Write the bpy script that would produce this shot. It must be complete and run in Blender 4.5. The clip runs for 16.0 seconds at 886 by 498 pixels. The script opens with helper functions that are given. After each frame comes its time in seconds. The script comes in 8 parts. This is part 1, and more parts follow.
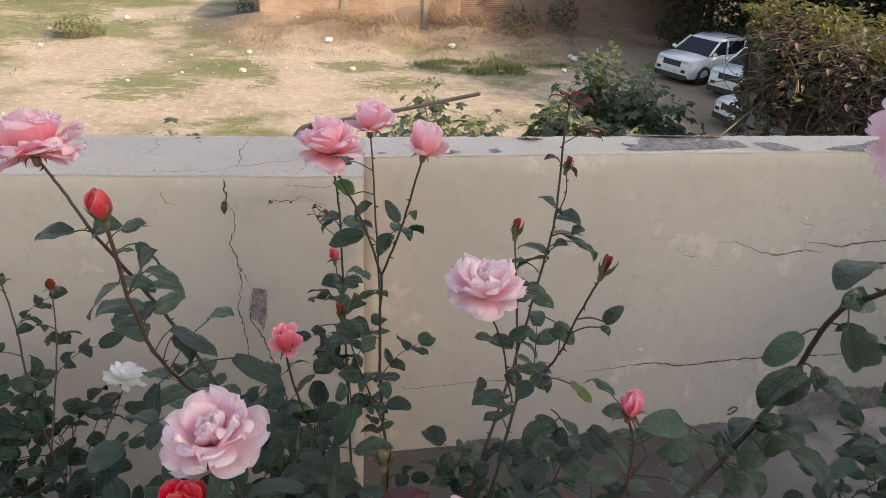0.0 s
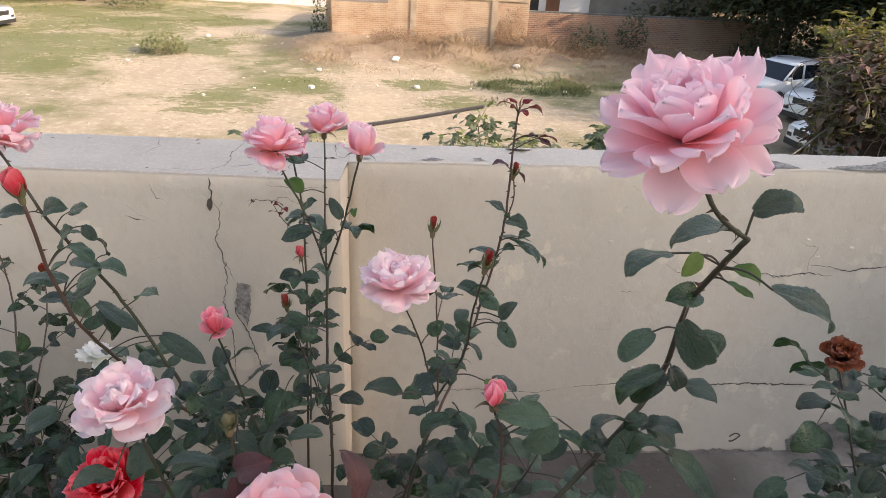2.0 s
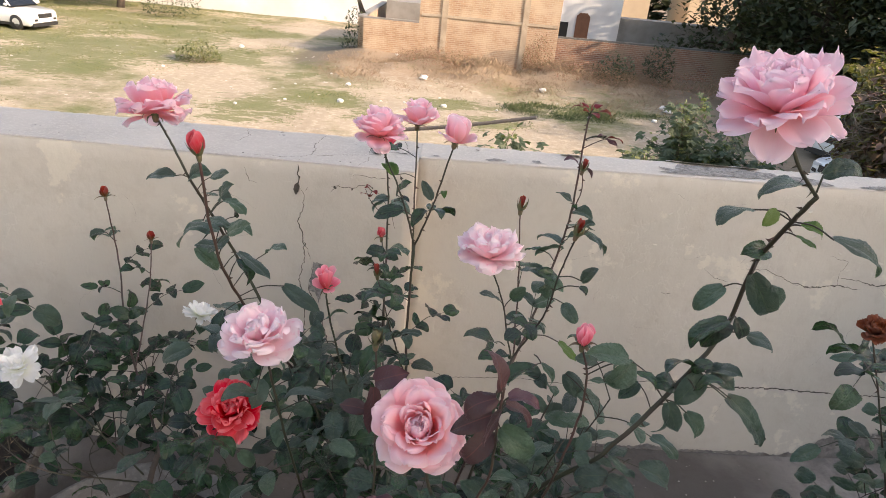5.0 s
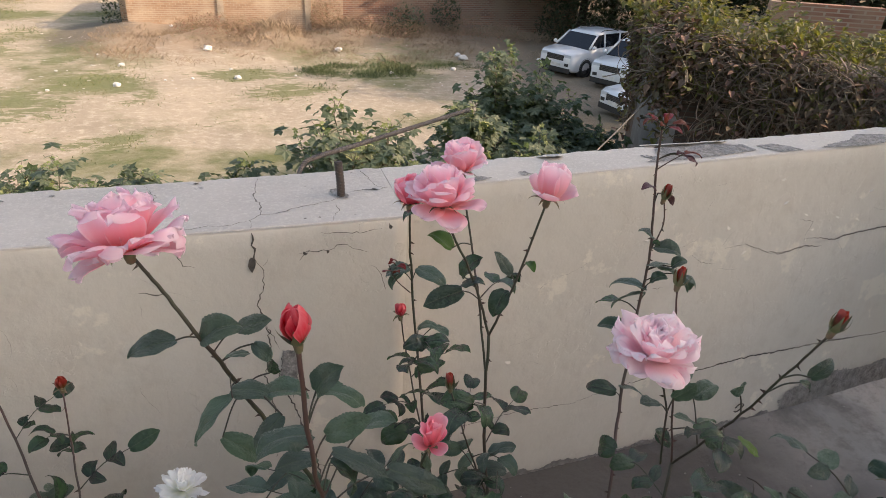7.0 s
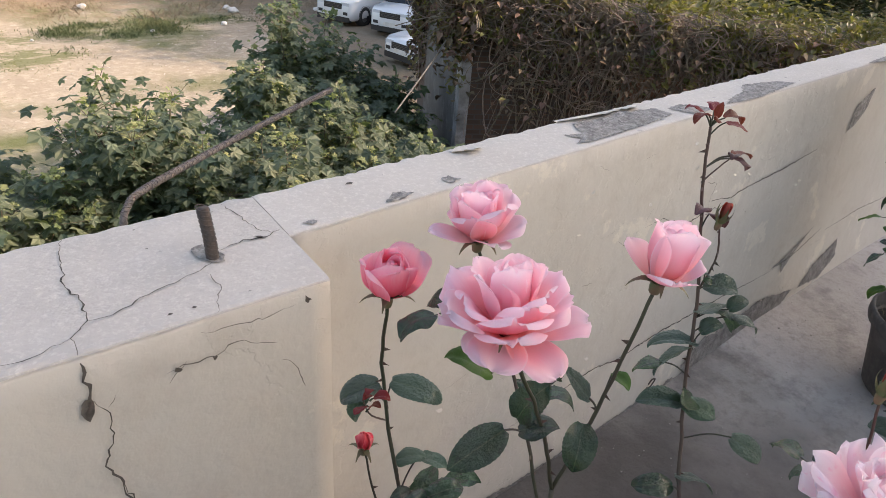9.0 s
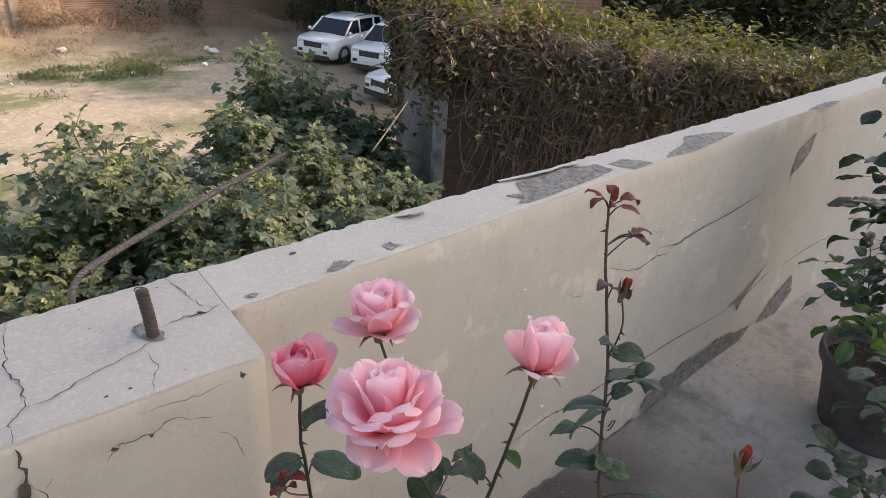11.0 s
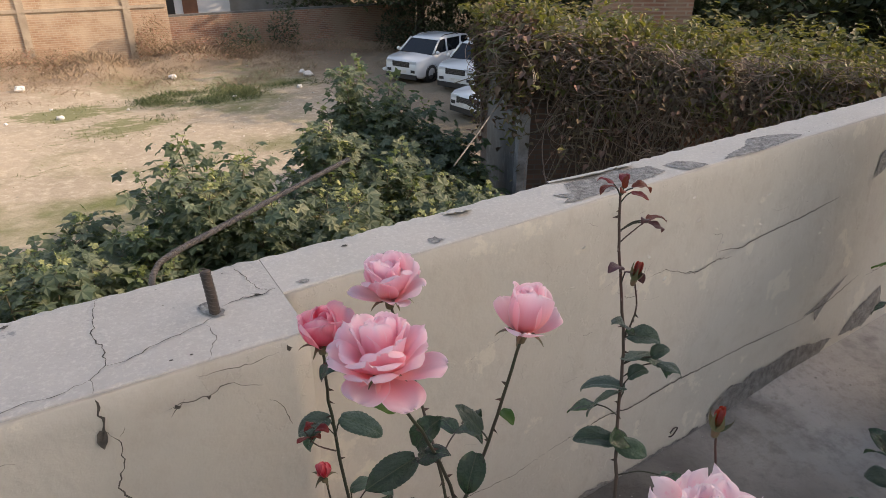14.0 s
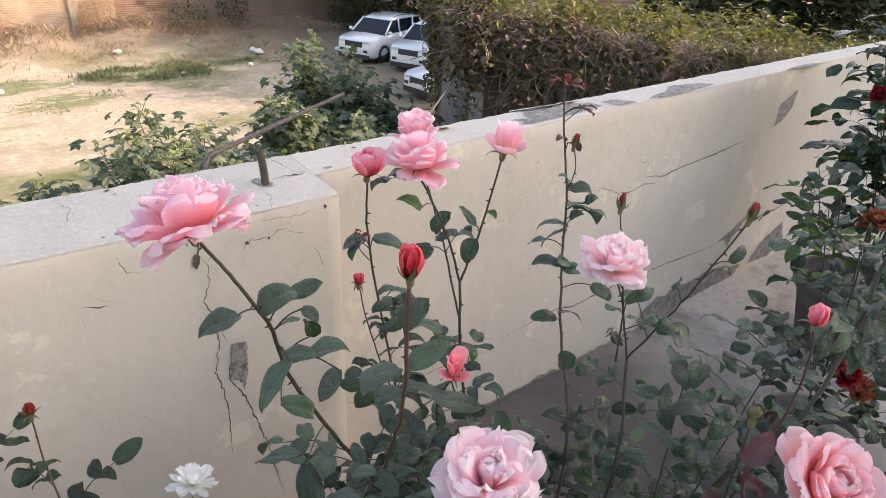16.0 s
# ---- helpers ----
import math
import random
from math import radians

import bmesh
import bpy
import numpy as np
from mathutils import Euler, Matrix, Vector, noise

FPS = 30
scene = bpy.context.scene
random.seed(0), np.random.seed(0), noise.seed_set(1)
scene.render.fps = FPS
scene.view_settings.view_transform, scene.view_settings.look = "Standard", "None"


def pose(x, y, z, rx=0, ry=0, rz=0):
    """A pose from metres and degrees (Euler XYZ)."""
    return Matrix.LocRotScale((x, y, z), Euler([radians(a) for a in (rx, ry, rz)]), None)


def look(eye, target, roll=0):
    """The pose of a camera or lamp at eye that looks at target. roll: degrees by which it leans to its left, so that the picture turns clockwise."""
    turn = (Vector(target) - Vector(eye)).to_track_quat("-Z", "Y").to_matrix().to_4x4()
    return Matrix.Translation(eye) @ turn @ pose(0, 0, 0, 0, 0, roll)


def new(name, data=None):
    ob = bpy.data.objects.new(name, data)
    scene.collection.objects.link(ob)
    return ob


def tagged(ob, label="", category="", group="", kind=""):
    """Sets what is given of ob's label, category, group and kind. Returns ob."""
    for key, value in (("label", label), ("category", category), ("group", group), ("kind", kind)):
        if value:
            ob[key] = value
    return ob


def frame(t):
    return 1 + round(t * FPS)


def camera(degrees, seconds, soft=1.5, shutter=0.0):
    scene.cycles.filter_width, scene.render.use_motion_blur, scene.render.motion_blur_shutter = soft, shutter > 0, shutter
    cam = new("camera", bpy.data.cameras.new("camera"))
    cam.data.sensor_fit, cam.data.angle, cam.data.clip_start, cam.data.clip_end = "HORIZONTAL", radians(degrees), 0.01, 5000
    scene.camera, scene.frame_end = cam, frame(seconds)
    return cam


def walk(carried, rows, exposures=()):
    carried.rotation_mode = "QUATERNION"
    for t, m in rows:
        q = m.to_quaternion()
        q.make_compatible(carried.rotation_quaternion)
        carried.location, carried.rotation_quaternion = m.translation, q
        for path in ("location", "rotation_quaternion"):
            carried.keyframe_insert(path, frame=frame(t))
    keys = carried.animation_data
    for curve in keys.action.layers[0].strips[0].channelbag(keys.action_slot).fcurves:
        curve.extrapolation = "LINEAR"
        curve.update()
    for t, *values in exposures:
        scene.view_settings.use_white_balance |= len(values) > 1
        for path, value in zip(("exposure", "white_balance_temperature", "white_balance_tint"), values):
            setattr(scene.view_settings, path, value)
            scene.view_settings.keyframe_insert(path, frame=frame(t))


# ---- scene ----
cam = camera(68.5, 16.0, soft=0.8)
PATH = [
    (0, (0.006, 0.428, 1.338), (0.241, 2.179, 0.402), 3.7),
    (0.5, (0.024, 0.425, 1.336), (0.276, 2.168, 0.388), 3.8),
    (1, (0.03, 0.429, 1.338), (0.286, 2.176, 0.399), 3.3),
    (1.5, (0.066, 0.41, 1.339), (0.418, 2.146, 0.41), 2.6),
    (2, (0.209, 0.372, 1.335), (0.252, 2.16, 0.44), 3.2),
    (2.5, (0.335, 0.334, 1.335), (0.078, 2.068, 0.374), 2.7),
    (3, (0.32, 0.285, 1.301), (-0.063, 1.973, 0.3), 2.4),
    (3.2, (0.306, 0.264, 1.299), (-0.086, 1.952, 0.301), 3.0),
    (5.3, (0.054, 0.202, 1.327), (0.089, 2.018, 0.491), 5.0),
    (5.5, (0.03, 0.275, 1.322), (0.046, 2.088, 0.477), 3.5),
    (6, (-0.024, 0.435, 1.327), (0.027, 2.234, 0.455), 2.9),
    (6.5, (-0.179, 0.539, 1.334), (0.103, 2.31, 0.45), 2.0),
    (7, (-0.285, 0.637, 1.334), (0.258, 2.329, 0.416), 3.3),
    (7.5, (-0.294, 0.794, 1.321), (0.267, 2.463, 0.372), 2.5),
    (8, (-0.338, 0.966, 1.302), (0.478, 2.483, 0.286), 3.0),
    (8.5, (-0.343, 1.064, 1.288), (0.604, 2.501, 0.268), 2.4),
    (9, (-0.319, 1.122, 1.271), (0.741, 2.487, 0.265), 4.9),
    (9.5, (-0.313, 1.146, 1.267), (0.777, 2.487, 0.259), 4.7),
    (10, (-0.316, 1.109, 1.309), (0.776, 2.454, 0.309), 4.8),
    (10.2, (-0.308, 1.074, 1.342), (0.815, 2.441, 0.408), 4.4),
    (12.3, (-0.247, 1.05, 1.357), (0.815, 2.479, 0.447), 3.2),
    (12.5, (-0.255, 1.037, 1.357), (0.77, 2.524, 0.498), 2.2),
    (13, (-0.254, 1.001, 1.349), (0.72, 2.505, 0.46), 1.8),
    (13.5, (-0.253, 0.975, 1.351), (0.685, 2.497, 0.453), 1.6),
    (14, (-0.246, 0.946, 1.352), (0.662, 2.493, 0.468), 0.6),
    (14.5, (-0.242, 0.903, 1.342), (0.605, 2.496, 0.48), 0.8),
    (15, (-0.392, 0.794, 1.311), (0.684, 2.258, 0.475), 2.4),
    (15.5, (-0.535, 0.704, 1.32), (0.621, 2.053, 0.401), 2.0),
    (16, (-0.536, 0.629, 1.328), (0.49, 2.078, 0.407), 2.7),
]
EXPOSURE = [(0, 1.17, 7200, 18), (1, 1.40, 7200, 18), (2, 1.39, 7200, 18), (2.5, 1.32, 7200, 18), (3, 1.39, 7200, 18), (5.5, 1.44, 7200, 18), (6, 1.20, 7200, 18), (6.5, 1.16, 7200, 18), (7, 1.21, 7200, 18), (8.5, 1.38, 7050, 18), (9, 1.48, 7000, 18), (10.2, 1.44, 7000, 18), (12.4, 0.86, 7150, 18), (13, 0.83, 7150, 18), (13.5, 0.98, 7200, 18), (14.4, 1.16, 7200, 18), (15.3, 1.67, 7100, 18), (16, 1.72, 7100, 18)]
walk(cam, [(t, look(eye, target, roll)) for t, eye, target, roll in PATH], EXPOSURE)

# ---- world, sun ----
SUN_DIR = Vector((0.80, -0.36, 0.48)).normalized()
world = bpy.data.worlds.new("sky")
scene.world = world
world.use_nodes = True
wn = world.node_tree.nodes
sky = wn.new("ShaderNodeTexSky")
sky.sky_type = "NISHITA"
sky.sun_disc = False
sky.sun_elevation = math.asin(SUN_DIR.z)
sky.sun_rotation = math.atan2(SUN_DIR.x, SUN_DIR.y)
sky.air_density, sky.dust_density = 1.4, 3.0
wn["Background"].inputs[1].default_value = 0.135
world.node_tree.links.new(sky.outputs[0], wn["Background"].inputs[0])
sun = new("sun", bpy.data.lights.new("sun", "SUN"))
sun.data.energy, sun.data.angle, sun.data.color = 2.3, radians(0.6), (1.0, 0.86, 0.68)
sun.matrix_world = look(SUN_DIR * 40, (0, 0, 0))

GROUND, FLOOR, TOP = -3.0, -0.15, 0.80

# ---- materials ----


def mat(name, base, rough=0.8, second=None, scale=8.0, detail=6.0, grain=None, grain_scale=120.0, bump=0.2, bump_scale=60.0,
        bump_dist=0.01, metal=0.0, sheen=0.0, spots=None, spot_scale=3.0, spot_at=0.55, spot_soft=0.08, random_hue=0.0, island=False, coord="Object",
        translucent=0.0, translucent_color=None, coat=0.0, spec=0.5, stretch=(1, 1, 1)):
    """A node material: base mixed with a second colour by broad noise, darker grain, spots with a shape of their own, and relief."""
    m = bpy.data.materials.new(name)
    m.use_nodes = True
    nt = m.node_tree
    n, lk = nt.nodes, nt.links
    bsdf = n["Principled BSDF"]
    bsdf.inputs["Roughness"].default_value = rough
    bsdf.inputs["Metallic"].default_value = metal
    bsdf.inputs["Specular IOR Level"].default_value = spec
    if coat:
        bsdf.inputs["Coat Weight"].default_value = coat
        bsdf.inputs["Coat Roughness"].default_value = 0.06 if coat > 0.4 else 0.2
    tc = n.new("ShaderNodeTexCoord")
    mp = n.new("ShaderNodeMapping")
    mp.inputs["Scale"].default_value = stretch
    lk.new(tc.outputs[coord], mp.inputs["Vector"])
    vec = mp.outputs["Vector"]

    def noise_tex(s, d=6.0, rough_=0.6):
        t = n.new("ShaderNodeTexNoise")
        t.inputs["Scale"].default_value, t.inputs["Detail"].default_value, t.inputs["Roughness"].default_value = s, d, rough_
        lk.new(vec, t.inputs["Vector"])
        return t.outputs["Fac"]

    def ramp(fac, a, b):
        r = n.new("ShaderNodeMapRange")
        r.inputs["From Min"].default_value, r.inputs["From Max"].default_value = a, b
        lk.new(fac, r.inputs["Value"])
        return r.outputs["Result"]

    def mix(fac, a, b):
        x = n.new("ShaderNodeMix")
        x.data_type = "RGBA"
        for sock, val in ((x.inputs["Factor"], fac), (x.inputs["A"], a), (x.inputs["B"], b)):
            if isinstance(val, (tuple, list)):
                sock.default_value = (*val, 1.0)
            elif isinstance(val, (int, float)):
                sock.default_value = val
            else:
                lk.new(val, sock)
        return x.outputs["Result"]

    col = base
    if second:
        col = mix(ramp(noise_tex(scale, detail), 0.35, 0.65), base, second)
    if grain:
        col = mix(ramp(noise_tex(grain_scale, 4.0, 0.7), 0.5, 0.75), col, grain)
    if spots:
        col = mix(ramp(noise_tex(spot_scale, 8.0, 0.65), spot_at, spot_at + spot_soft), col, spots)
    if random_hue:
        if island:
            g = n.new("ShaderNodeNewGeometry")
            rnd = g.outputs["Random Per Island"]
        else:
            g = n.new("ShaderNodeObjectInfo")
            rnd = g.outputs["Random"]
        hs = n.new("ShaderNodeHueSaturation")
        lk.new(ramp(rnd, 0, 1), hs.inputs["Value"])
        r = hs.inputs["Value"].links[0].from_node
        r.inputs["To Min"].default_value, r.inputs["To Max"].default_value = 1 - random_hue, 1 + random_hue
        r2 = n.new("ShaderNodeMath")
        r2.operation = "MULTIPLY_ADD"
        lk.new(rnd, r2.inputs[0])
        r2.inputs[1].default_value, r2.inputs[2].default_value = -0.06 * random_hue / 0.3, 0.5 + 0.03 * random_hue / 0.3
        lk.new(r2.outputs[0], hs.inputs["Hue"])
        if isinstance(col, (tuple, list)):
            hs.inputs["Color"].default_value = (*col, 1.0)
        else:
            lk.new(col, hs.inputs["Color"])
        col = hs.outputs["Color"]
    if isinstance(col, (tuple, list)):
        bsdf.inputs["Base Color"].default_value = (*col, 1.0)
    else:
        lk.new(col, bsdf.inputs["Base Color"])
    if bump:
        b = n.new("ShaderNodeBump")
        b.inputs["Strength"].default_value, b.inputs["Distance"].default_value = bump, bump_dist
        lk.new(noise_tex(bump_scale, 8.0, 0.65), b.inputs["Height"])
        lk.new(b.outputs["Normal"], bsdf.inputs["Normal"])
    if translucent:
        tr = n.new("ShaderNodeBsdfTranslucent")
        if translucent_color:
            tr.inputs["Color"].default_value = (*translucent_color, 1.0)
        elif isinstance(col, (tuple, list)):
            tr.inputs["Color"].default_value = (*col, 1.0)
        else:
            lk.new(col, tr.inputs["Color"])
        ms = n.new("ShaderNodeMixShader")
        ms.inputs["Fac"].default_value = translucent
        lk.new(bsdf.outputs["BSDF"], ms.inputs[1])
        lk.new(tr.outputs["BSDF"], ms.inputs[2])
        lk.new(ms.outputs["Shader"], n["Material Output"].inputs["Surface"])
    return m


def petal_mat(name, base, tip, throat, rough=0.5, rim=None, stain=None, glow=0.55):
    """Petal, by its own map (u across, v from foot to rim): throat colour with the glow between petals painted in,
    body, paler rim, fine lengthwise veins and stains.
    """
    m = mat(name, base, rough, bump=0, spec=0.25)
    nt = m.node_tree
    n, lk = nt.nodes, nt.links
    bsdf = n["Principled BSDF"]

    def calc(op, a, b=0.0, clamp=False):
        q = n.new("ShaderNodeMath")
        q.operation, q.use_clamp = op, clamp
        for k, val in enumerate((a, b)):
            if isinstance(val, (int, float)):
                q.inputs[k].default_value = val
            else:
                lk.new(val, q.inputs[k])
        return q.outputs[0]

    def blend(fac, a, b):
        x = n.new("ShaderNodeMix")
        x.data_type = "RGBA"
        lk.new(fac, x.inputs["Factor"])
        lk.new(a, x.inputs["A"])
        x.inputs["B"].default_value = (*b, 1)
        return x.outputs["Result"]

    uv = n.new("ShaderNodeUVMap")
    sep = n.new("ShaderNodeSeparateXYZ")
    lk.new(uv.outputs["UV"], sep.inputs[0])
    cr = n.new("ShaderNodeValToRGB")
    cr.color_ramp.elements[0].color, cr.color_ramp.elements[0].position = (*throat, 1), 0.22
    cr.color_ramp.elements[1].color, cr.color_ramp.elements[1].position = (*tip, 1), 0.97
    e = cr.color_ramp.elements.new(0.62)
    e.color = (*base, 1)
    lk.new(sep.outputs["Y"], cr.inputs["Fac"])
    col = cr.outputs["Color"]
    # rim
    edge = calc("MAXIMUM", calc("ABSOLUTE", calc("MULTIPLY", calc("SUBTRACT", sep.outputs["X"], 0.5), 2.0)), sep.outputs["Y"])
    fac = calc("MULTIPLY", calc("DIVIDE", calc("SUBTRACT", edge, 0.90), 0.10, True), 0.45)
    col = blend(fac, col, rim or tuple(min(1.0, c * 0.5 + 0.5) for c in tip))
    # veins run along the petal
    mp = n.new("ShaderNodeMapping")
    mp.inputs["Scale"].default_value = (26, 2.2, 1)
    lk.new(uv.outputs["UV"], mp.inputs["Vector"])
    oi = n.new("ShaderNodeObjectInfo")
    off = n.new("ShaderNodeCombineXYZ")
    lk.new(calc("MULTIPLY", oi.outputs["Random"], 40.0), off.inputs["Z"])
    lk.new(off.outputs[0], mp.inputs["Location"])
    vn = n.new("ShaderNodeTexNoise")
    vn.inputs["Scale"].default_value, vn.inputs["Detail"].default_value = 1.0, 4.0
    lk.new(mp.outputs["Vector"], vn.inputs["Vector"])
    if stain:
        sp = n.new("ShaderNodeTexNoise")
        sp.inputs["Scale"].default_value, sp.inputs["Detail"].default_value = 0.9, 7.0
        mp2 = n.new("ShaderNodeMapping")
        mp2.inputs["Scale"].default_value = (6, 5, 1)
        lk.new(uv.outputs["UV"], mp2.inputs["Vector"])
        lk.new(off.outputs[0], mp2.inputs["Location"])
        lk.new(mp2.outputs["Vector"], sp.inputs["Vector"])
        col = blend(calc("MULTIPLY", calc("DIVIDE", calc("SUBTRACT", sp.outputs["Fac"], 0.60), 0.10, True), 0.55), col, stain)
    hs = n.new("ShaderNodeHueSaturation")
    lk.new(calc("ADD", calc("MULTIPLY", oi.outputs["Random"], 0.22), calc("ADD", calc("MULTIPLY", vn.outputs["Fac"], 0.24), 0.77)), hs.inputs["Saturation"])
    lk.new(col, hs.inputs["Color"])
    lk.new(hs.outputs["Color"], bsdf.inputs["Base Color"])
    bp = n.new("ShaderNodeBump")
    bp.inputs["Strength"].default_value, bp.inputs["Distance"].default_value = 0.22, 0.0012
    lk.new(vn.outputs["Fac"], bp.inputs["Height"])
    lk.new(bp.outputs["Normal"], bsdf.inputs["Normal"])
    tr = n.new("ShaderNodeBsdfTranslucent")
    lk.new(hs.outputs["Color"], tr.inputs["Color"])
    ms = n.new("ShaderNodeMixShader")
    ms.inputs["Fac"].default_value = glow
    lk.new(bsdf.outputs["BSDF"], ms.inputs[1])
    lk.new(tr.outputs["BSDF"], ms.inputs[2])
    lk.new(ms.outputs["Shader"], n["Material Output"].inputs["Surface"])
    return m


def veined(m, tone):
    """Adds a pale midrib and side-vein relief to a leaflet material; y runs along the leaf."""
    nt = m.node_tree
    n, lk = nt.nodes, nt.links
    bsdf = n["Principled BSDF"]
    sep = n.new("ShaderNodeSeparateXYZ")
    lk.new(n["Texture Coordinate"].outputs["Object"], sep.inputs[0])

    def calc(op, a, b=None):
        q = n.new("ShaderNodeMath")
        q.operation = op
        for k, val in enumerate((a, b)):
            if val is not None:
                if isinstance(val, (int, float)):
                    q.inputs[k].default_value = val
                else:
                    lk.new(val, q.inputs[k])
        return q.outputs[0]

    ax = calc("ABSOLUTE", sep.outputs["X"])
    rib = calc("LESS_THAN", ax, 0.012)
    side = calc("SINE", calc("MULTIPLY", calc("SUBTRACT", sep.outputs["Y"], calc("MULTIPLY", ax, 0.9)), 52.0))
    vein = calc("GREATER_THAN", side, 0.97)
    fac = calc("MULTIPLY", calc("MAXIMUM", rib, calc("MULTIPLY", vein, 0.16)), 0.4)
    mx = n.new("ShaderNodeMix")
    mx.data_type = "RGBA"
    old = bsdf.inputs["Base Color"].links[0].from_socket
    lk.new(fac, mx.inputs["Factor"])
    lk.new(old, mx.inputs["A"])
    mx.inputs["B"].default_value = (*tone, 1)
    lk.new(mx.outputs["Result"], bsdf.inputs["Base Color"])
    bp = n.new("ShaderNodeBump")
    bp.inputs["Strength"].default_value, bp.inputs["Distance"].default_value = 0.07, 0.012
    lk.new(calc("MULTIPLY", side, -0.5), bp.inputs["Height"])
    if bsdf.inputs["Normal"].links:
        lk.new(bsdf.inputs["Normal"].links[0].from_socket, bp.inputs["Normal"])
    lk.new(bp.outputs["Normal"], bsdf.inputs["Normal"])


M_WALL = mat("cream_wall_paint", (0.595, 0.545, 0.470), 0.75, (0.555, 0.505, 0.430), 2.2, grain=(0.53, 0.475, 0.400), grain_scale=14, bump=0.4, bump_scale=11,
             bump_dist=0.012, spots=(0.66, 0.60, 0.50), spot_scale=5.0, spot_at=0.60, spot_soft=0.03)
# lifted, map-like scales of old paint on the wall: stepped relief, in patches
wn_, wl_ = M_WALL.node_tree.nodes, M_WALL.node_tree.links
scale_noise = wn_.new("ShaderNodeTexNoise")
scale_noise.inputs["Scale"].default_value, scale_noise.inputs["Detail"].default_value, scale_noise.inputs["Roughness"].default_value = 7.5, 9.0, 0.62
patch_noise = wn_.new("ShaderNodeTexNoise")
patch_noise.inputs["Scale"].default_value, patch_noise.inputs["Detail"].default_value = 1.7, 3.0
for tex in (scale_noise, patch_noise):
    wl_.new(wn_["Texture Coordinate"].outputs["Object"], tex.inputs["Vector"])
step_range, patch_range = wn_.new("ShaderNodeMapRange"), wn_.new("ShaderNodeMapRange")
step_range.inputs["From Min"].default_value, step_range.inputs["From Max"].default_value = 0.545, 0.556
patch_range.inputs["From Min"].default_value, patch_range.inputs["From Max"].default_value = 0.47, 0.56
wl_.new(scale_noise.outputs["Fac"], step_range.inputs["Value"])
wl_.new(patch_noise.outputs["Fac"], patch_range.inputs["Value"])
scales = wn_.new("ShaderNodeMath")
scales.operation = "MULTIPLY"
wl_.new(step_range.outputs["Result"], scales.inputs[0])
wl_.new(patch_range.outputs["Result"], scales.inputs[1])
scale_bump = wn_.new("ShaderNodeBump")
scale_bump.inputs["Strength"].default_value, scale_bump.inputs["Distance"].default_value = 0.45, 0.0032
wl_.new(scales.outputs[0], scale_bump.inputs["Height"])
wl_.new(wn_["Principled BSDF"].inputs["Normal"].links[0].from_socket, scale_bump.inputs["Normal"])
wl_.new(scale_bump.outputs["Normal"], wn_["Principled BSDF"].inputs["Normal"])
M_COPING_WHITE = mat("flaking_white_coping_paint", (0.525, 0.480, 0.425), 0.85, (0.470, 0.430, 0.378), 4.0, grain=(0.62, 0.575, 0.51), grain_scale=130, bump=0.5, bump_scale=45, bump_dist=0.005, spots=(0.36, 0.335, 0.31), spot_scale=20, spot_at=0.69, spot_soft=0.03)
M_COPING = mat("weathered_coping_paint", (0.505, 0.463, 0.412), 0.9, (0.435, 0.398, 0.352), 5.0, grain=(0.585, 0.54, 0.48), grain_scale=130, bump=0.6, bump_scale=60,
               bump_dist=0.005, spots=(0.28, 0.265, 0.25), spot_scale=16, spot_at=0.66, spot_soft=0.05)
M_CEMENT = mat("bare_cement", (0.36, 0.335, 0.31), 0.95, (0.17, 0.158, 0.145), 55, grain=(0.48, 0.455, 0.425), grain_scale=140, bump=1.0, bump_scale=80, bump_dist=0.012)
M_FLOOR = mat("terrace_cement", (0.46, 0.425, 0.39), 0.93, (0.35, 0.32, 0.29), 1.3, grain=(0.29, 0.263, 0.238), grain_scale=24, bump=0.9, bump_scale=26, bump_dist=0.010,
              spots=(0.17, 0.155, 0.145), spot_scale=2.2, spot_at=0.58, spot_soft=0.12)
M_CRACK = mat("crack_shadowed_mortar", (0.055, 0.047, 0.040), 1.0, (0.13, 0.11, 0.09), 80, bump=0.4, bump_scale=200, bump_dist=0.002)
M_HOUSE = mat("house_plaster", (0.45, 0.42, 0.38), 0.85, (0.40, 0.37, 0.33), 1.5, bump=0.2, bump_scale=30)
M_REBAR = mat("rusty_steel", (0.095, 0.080, 0.072), 0.75, (0.115, 0.085, 0.068), 60, grain=(0.055, 0.045, 0.042), grain_scale=300, bump=0.5, bump_scale=300, bump_dist=0.001, metal=0.35)
M_REBAR_DUSTY = mat("dusty_rusty_steel", (0.19, 0.165, 0.15), 0.8, (0.20, 0.16, 0.135), 60, grain=(0.055, 0.045, 0.042), grain_scale=300, bump=0.5, bump_scale=300, bump_dist=0.001, metal=0.3)
M_STEM = mat("rose_stem", (0.034, 0.042, 0.020), 0.55, (0.046, 0.030, 0.021), 9, bump=0.3, bump_scale=200, bump_dist=0.001)
M_STEM_RED = mat("young_red_stem", (0.075, 0.032, 0.026), 0.5, (0.055, 0.042, 0.026), 12, bump=0.2, bump_scale=200, bump_dist=0.001)
M_WOOD = mat("woody_cane", (0.11, 0.08, 0.06), 0.85, (0.07, 0.055, 0.045), 25, bump=0.6, bump_scale=120, bump_dist=0.002)
M_LEAF = mat("rose_leaf", (0.014, 0.048, 0.023), 0.27, (0.030, 0.080, 0.039), 5, spec=0.7, bump=0.8, bump_scale=7, bump_dist=0.09, random_hue=0.55, coat=0.4,
             translucent=0.10, translucent_color=(0.08, 0.19, 0.03))
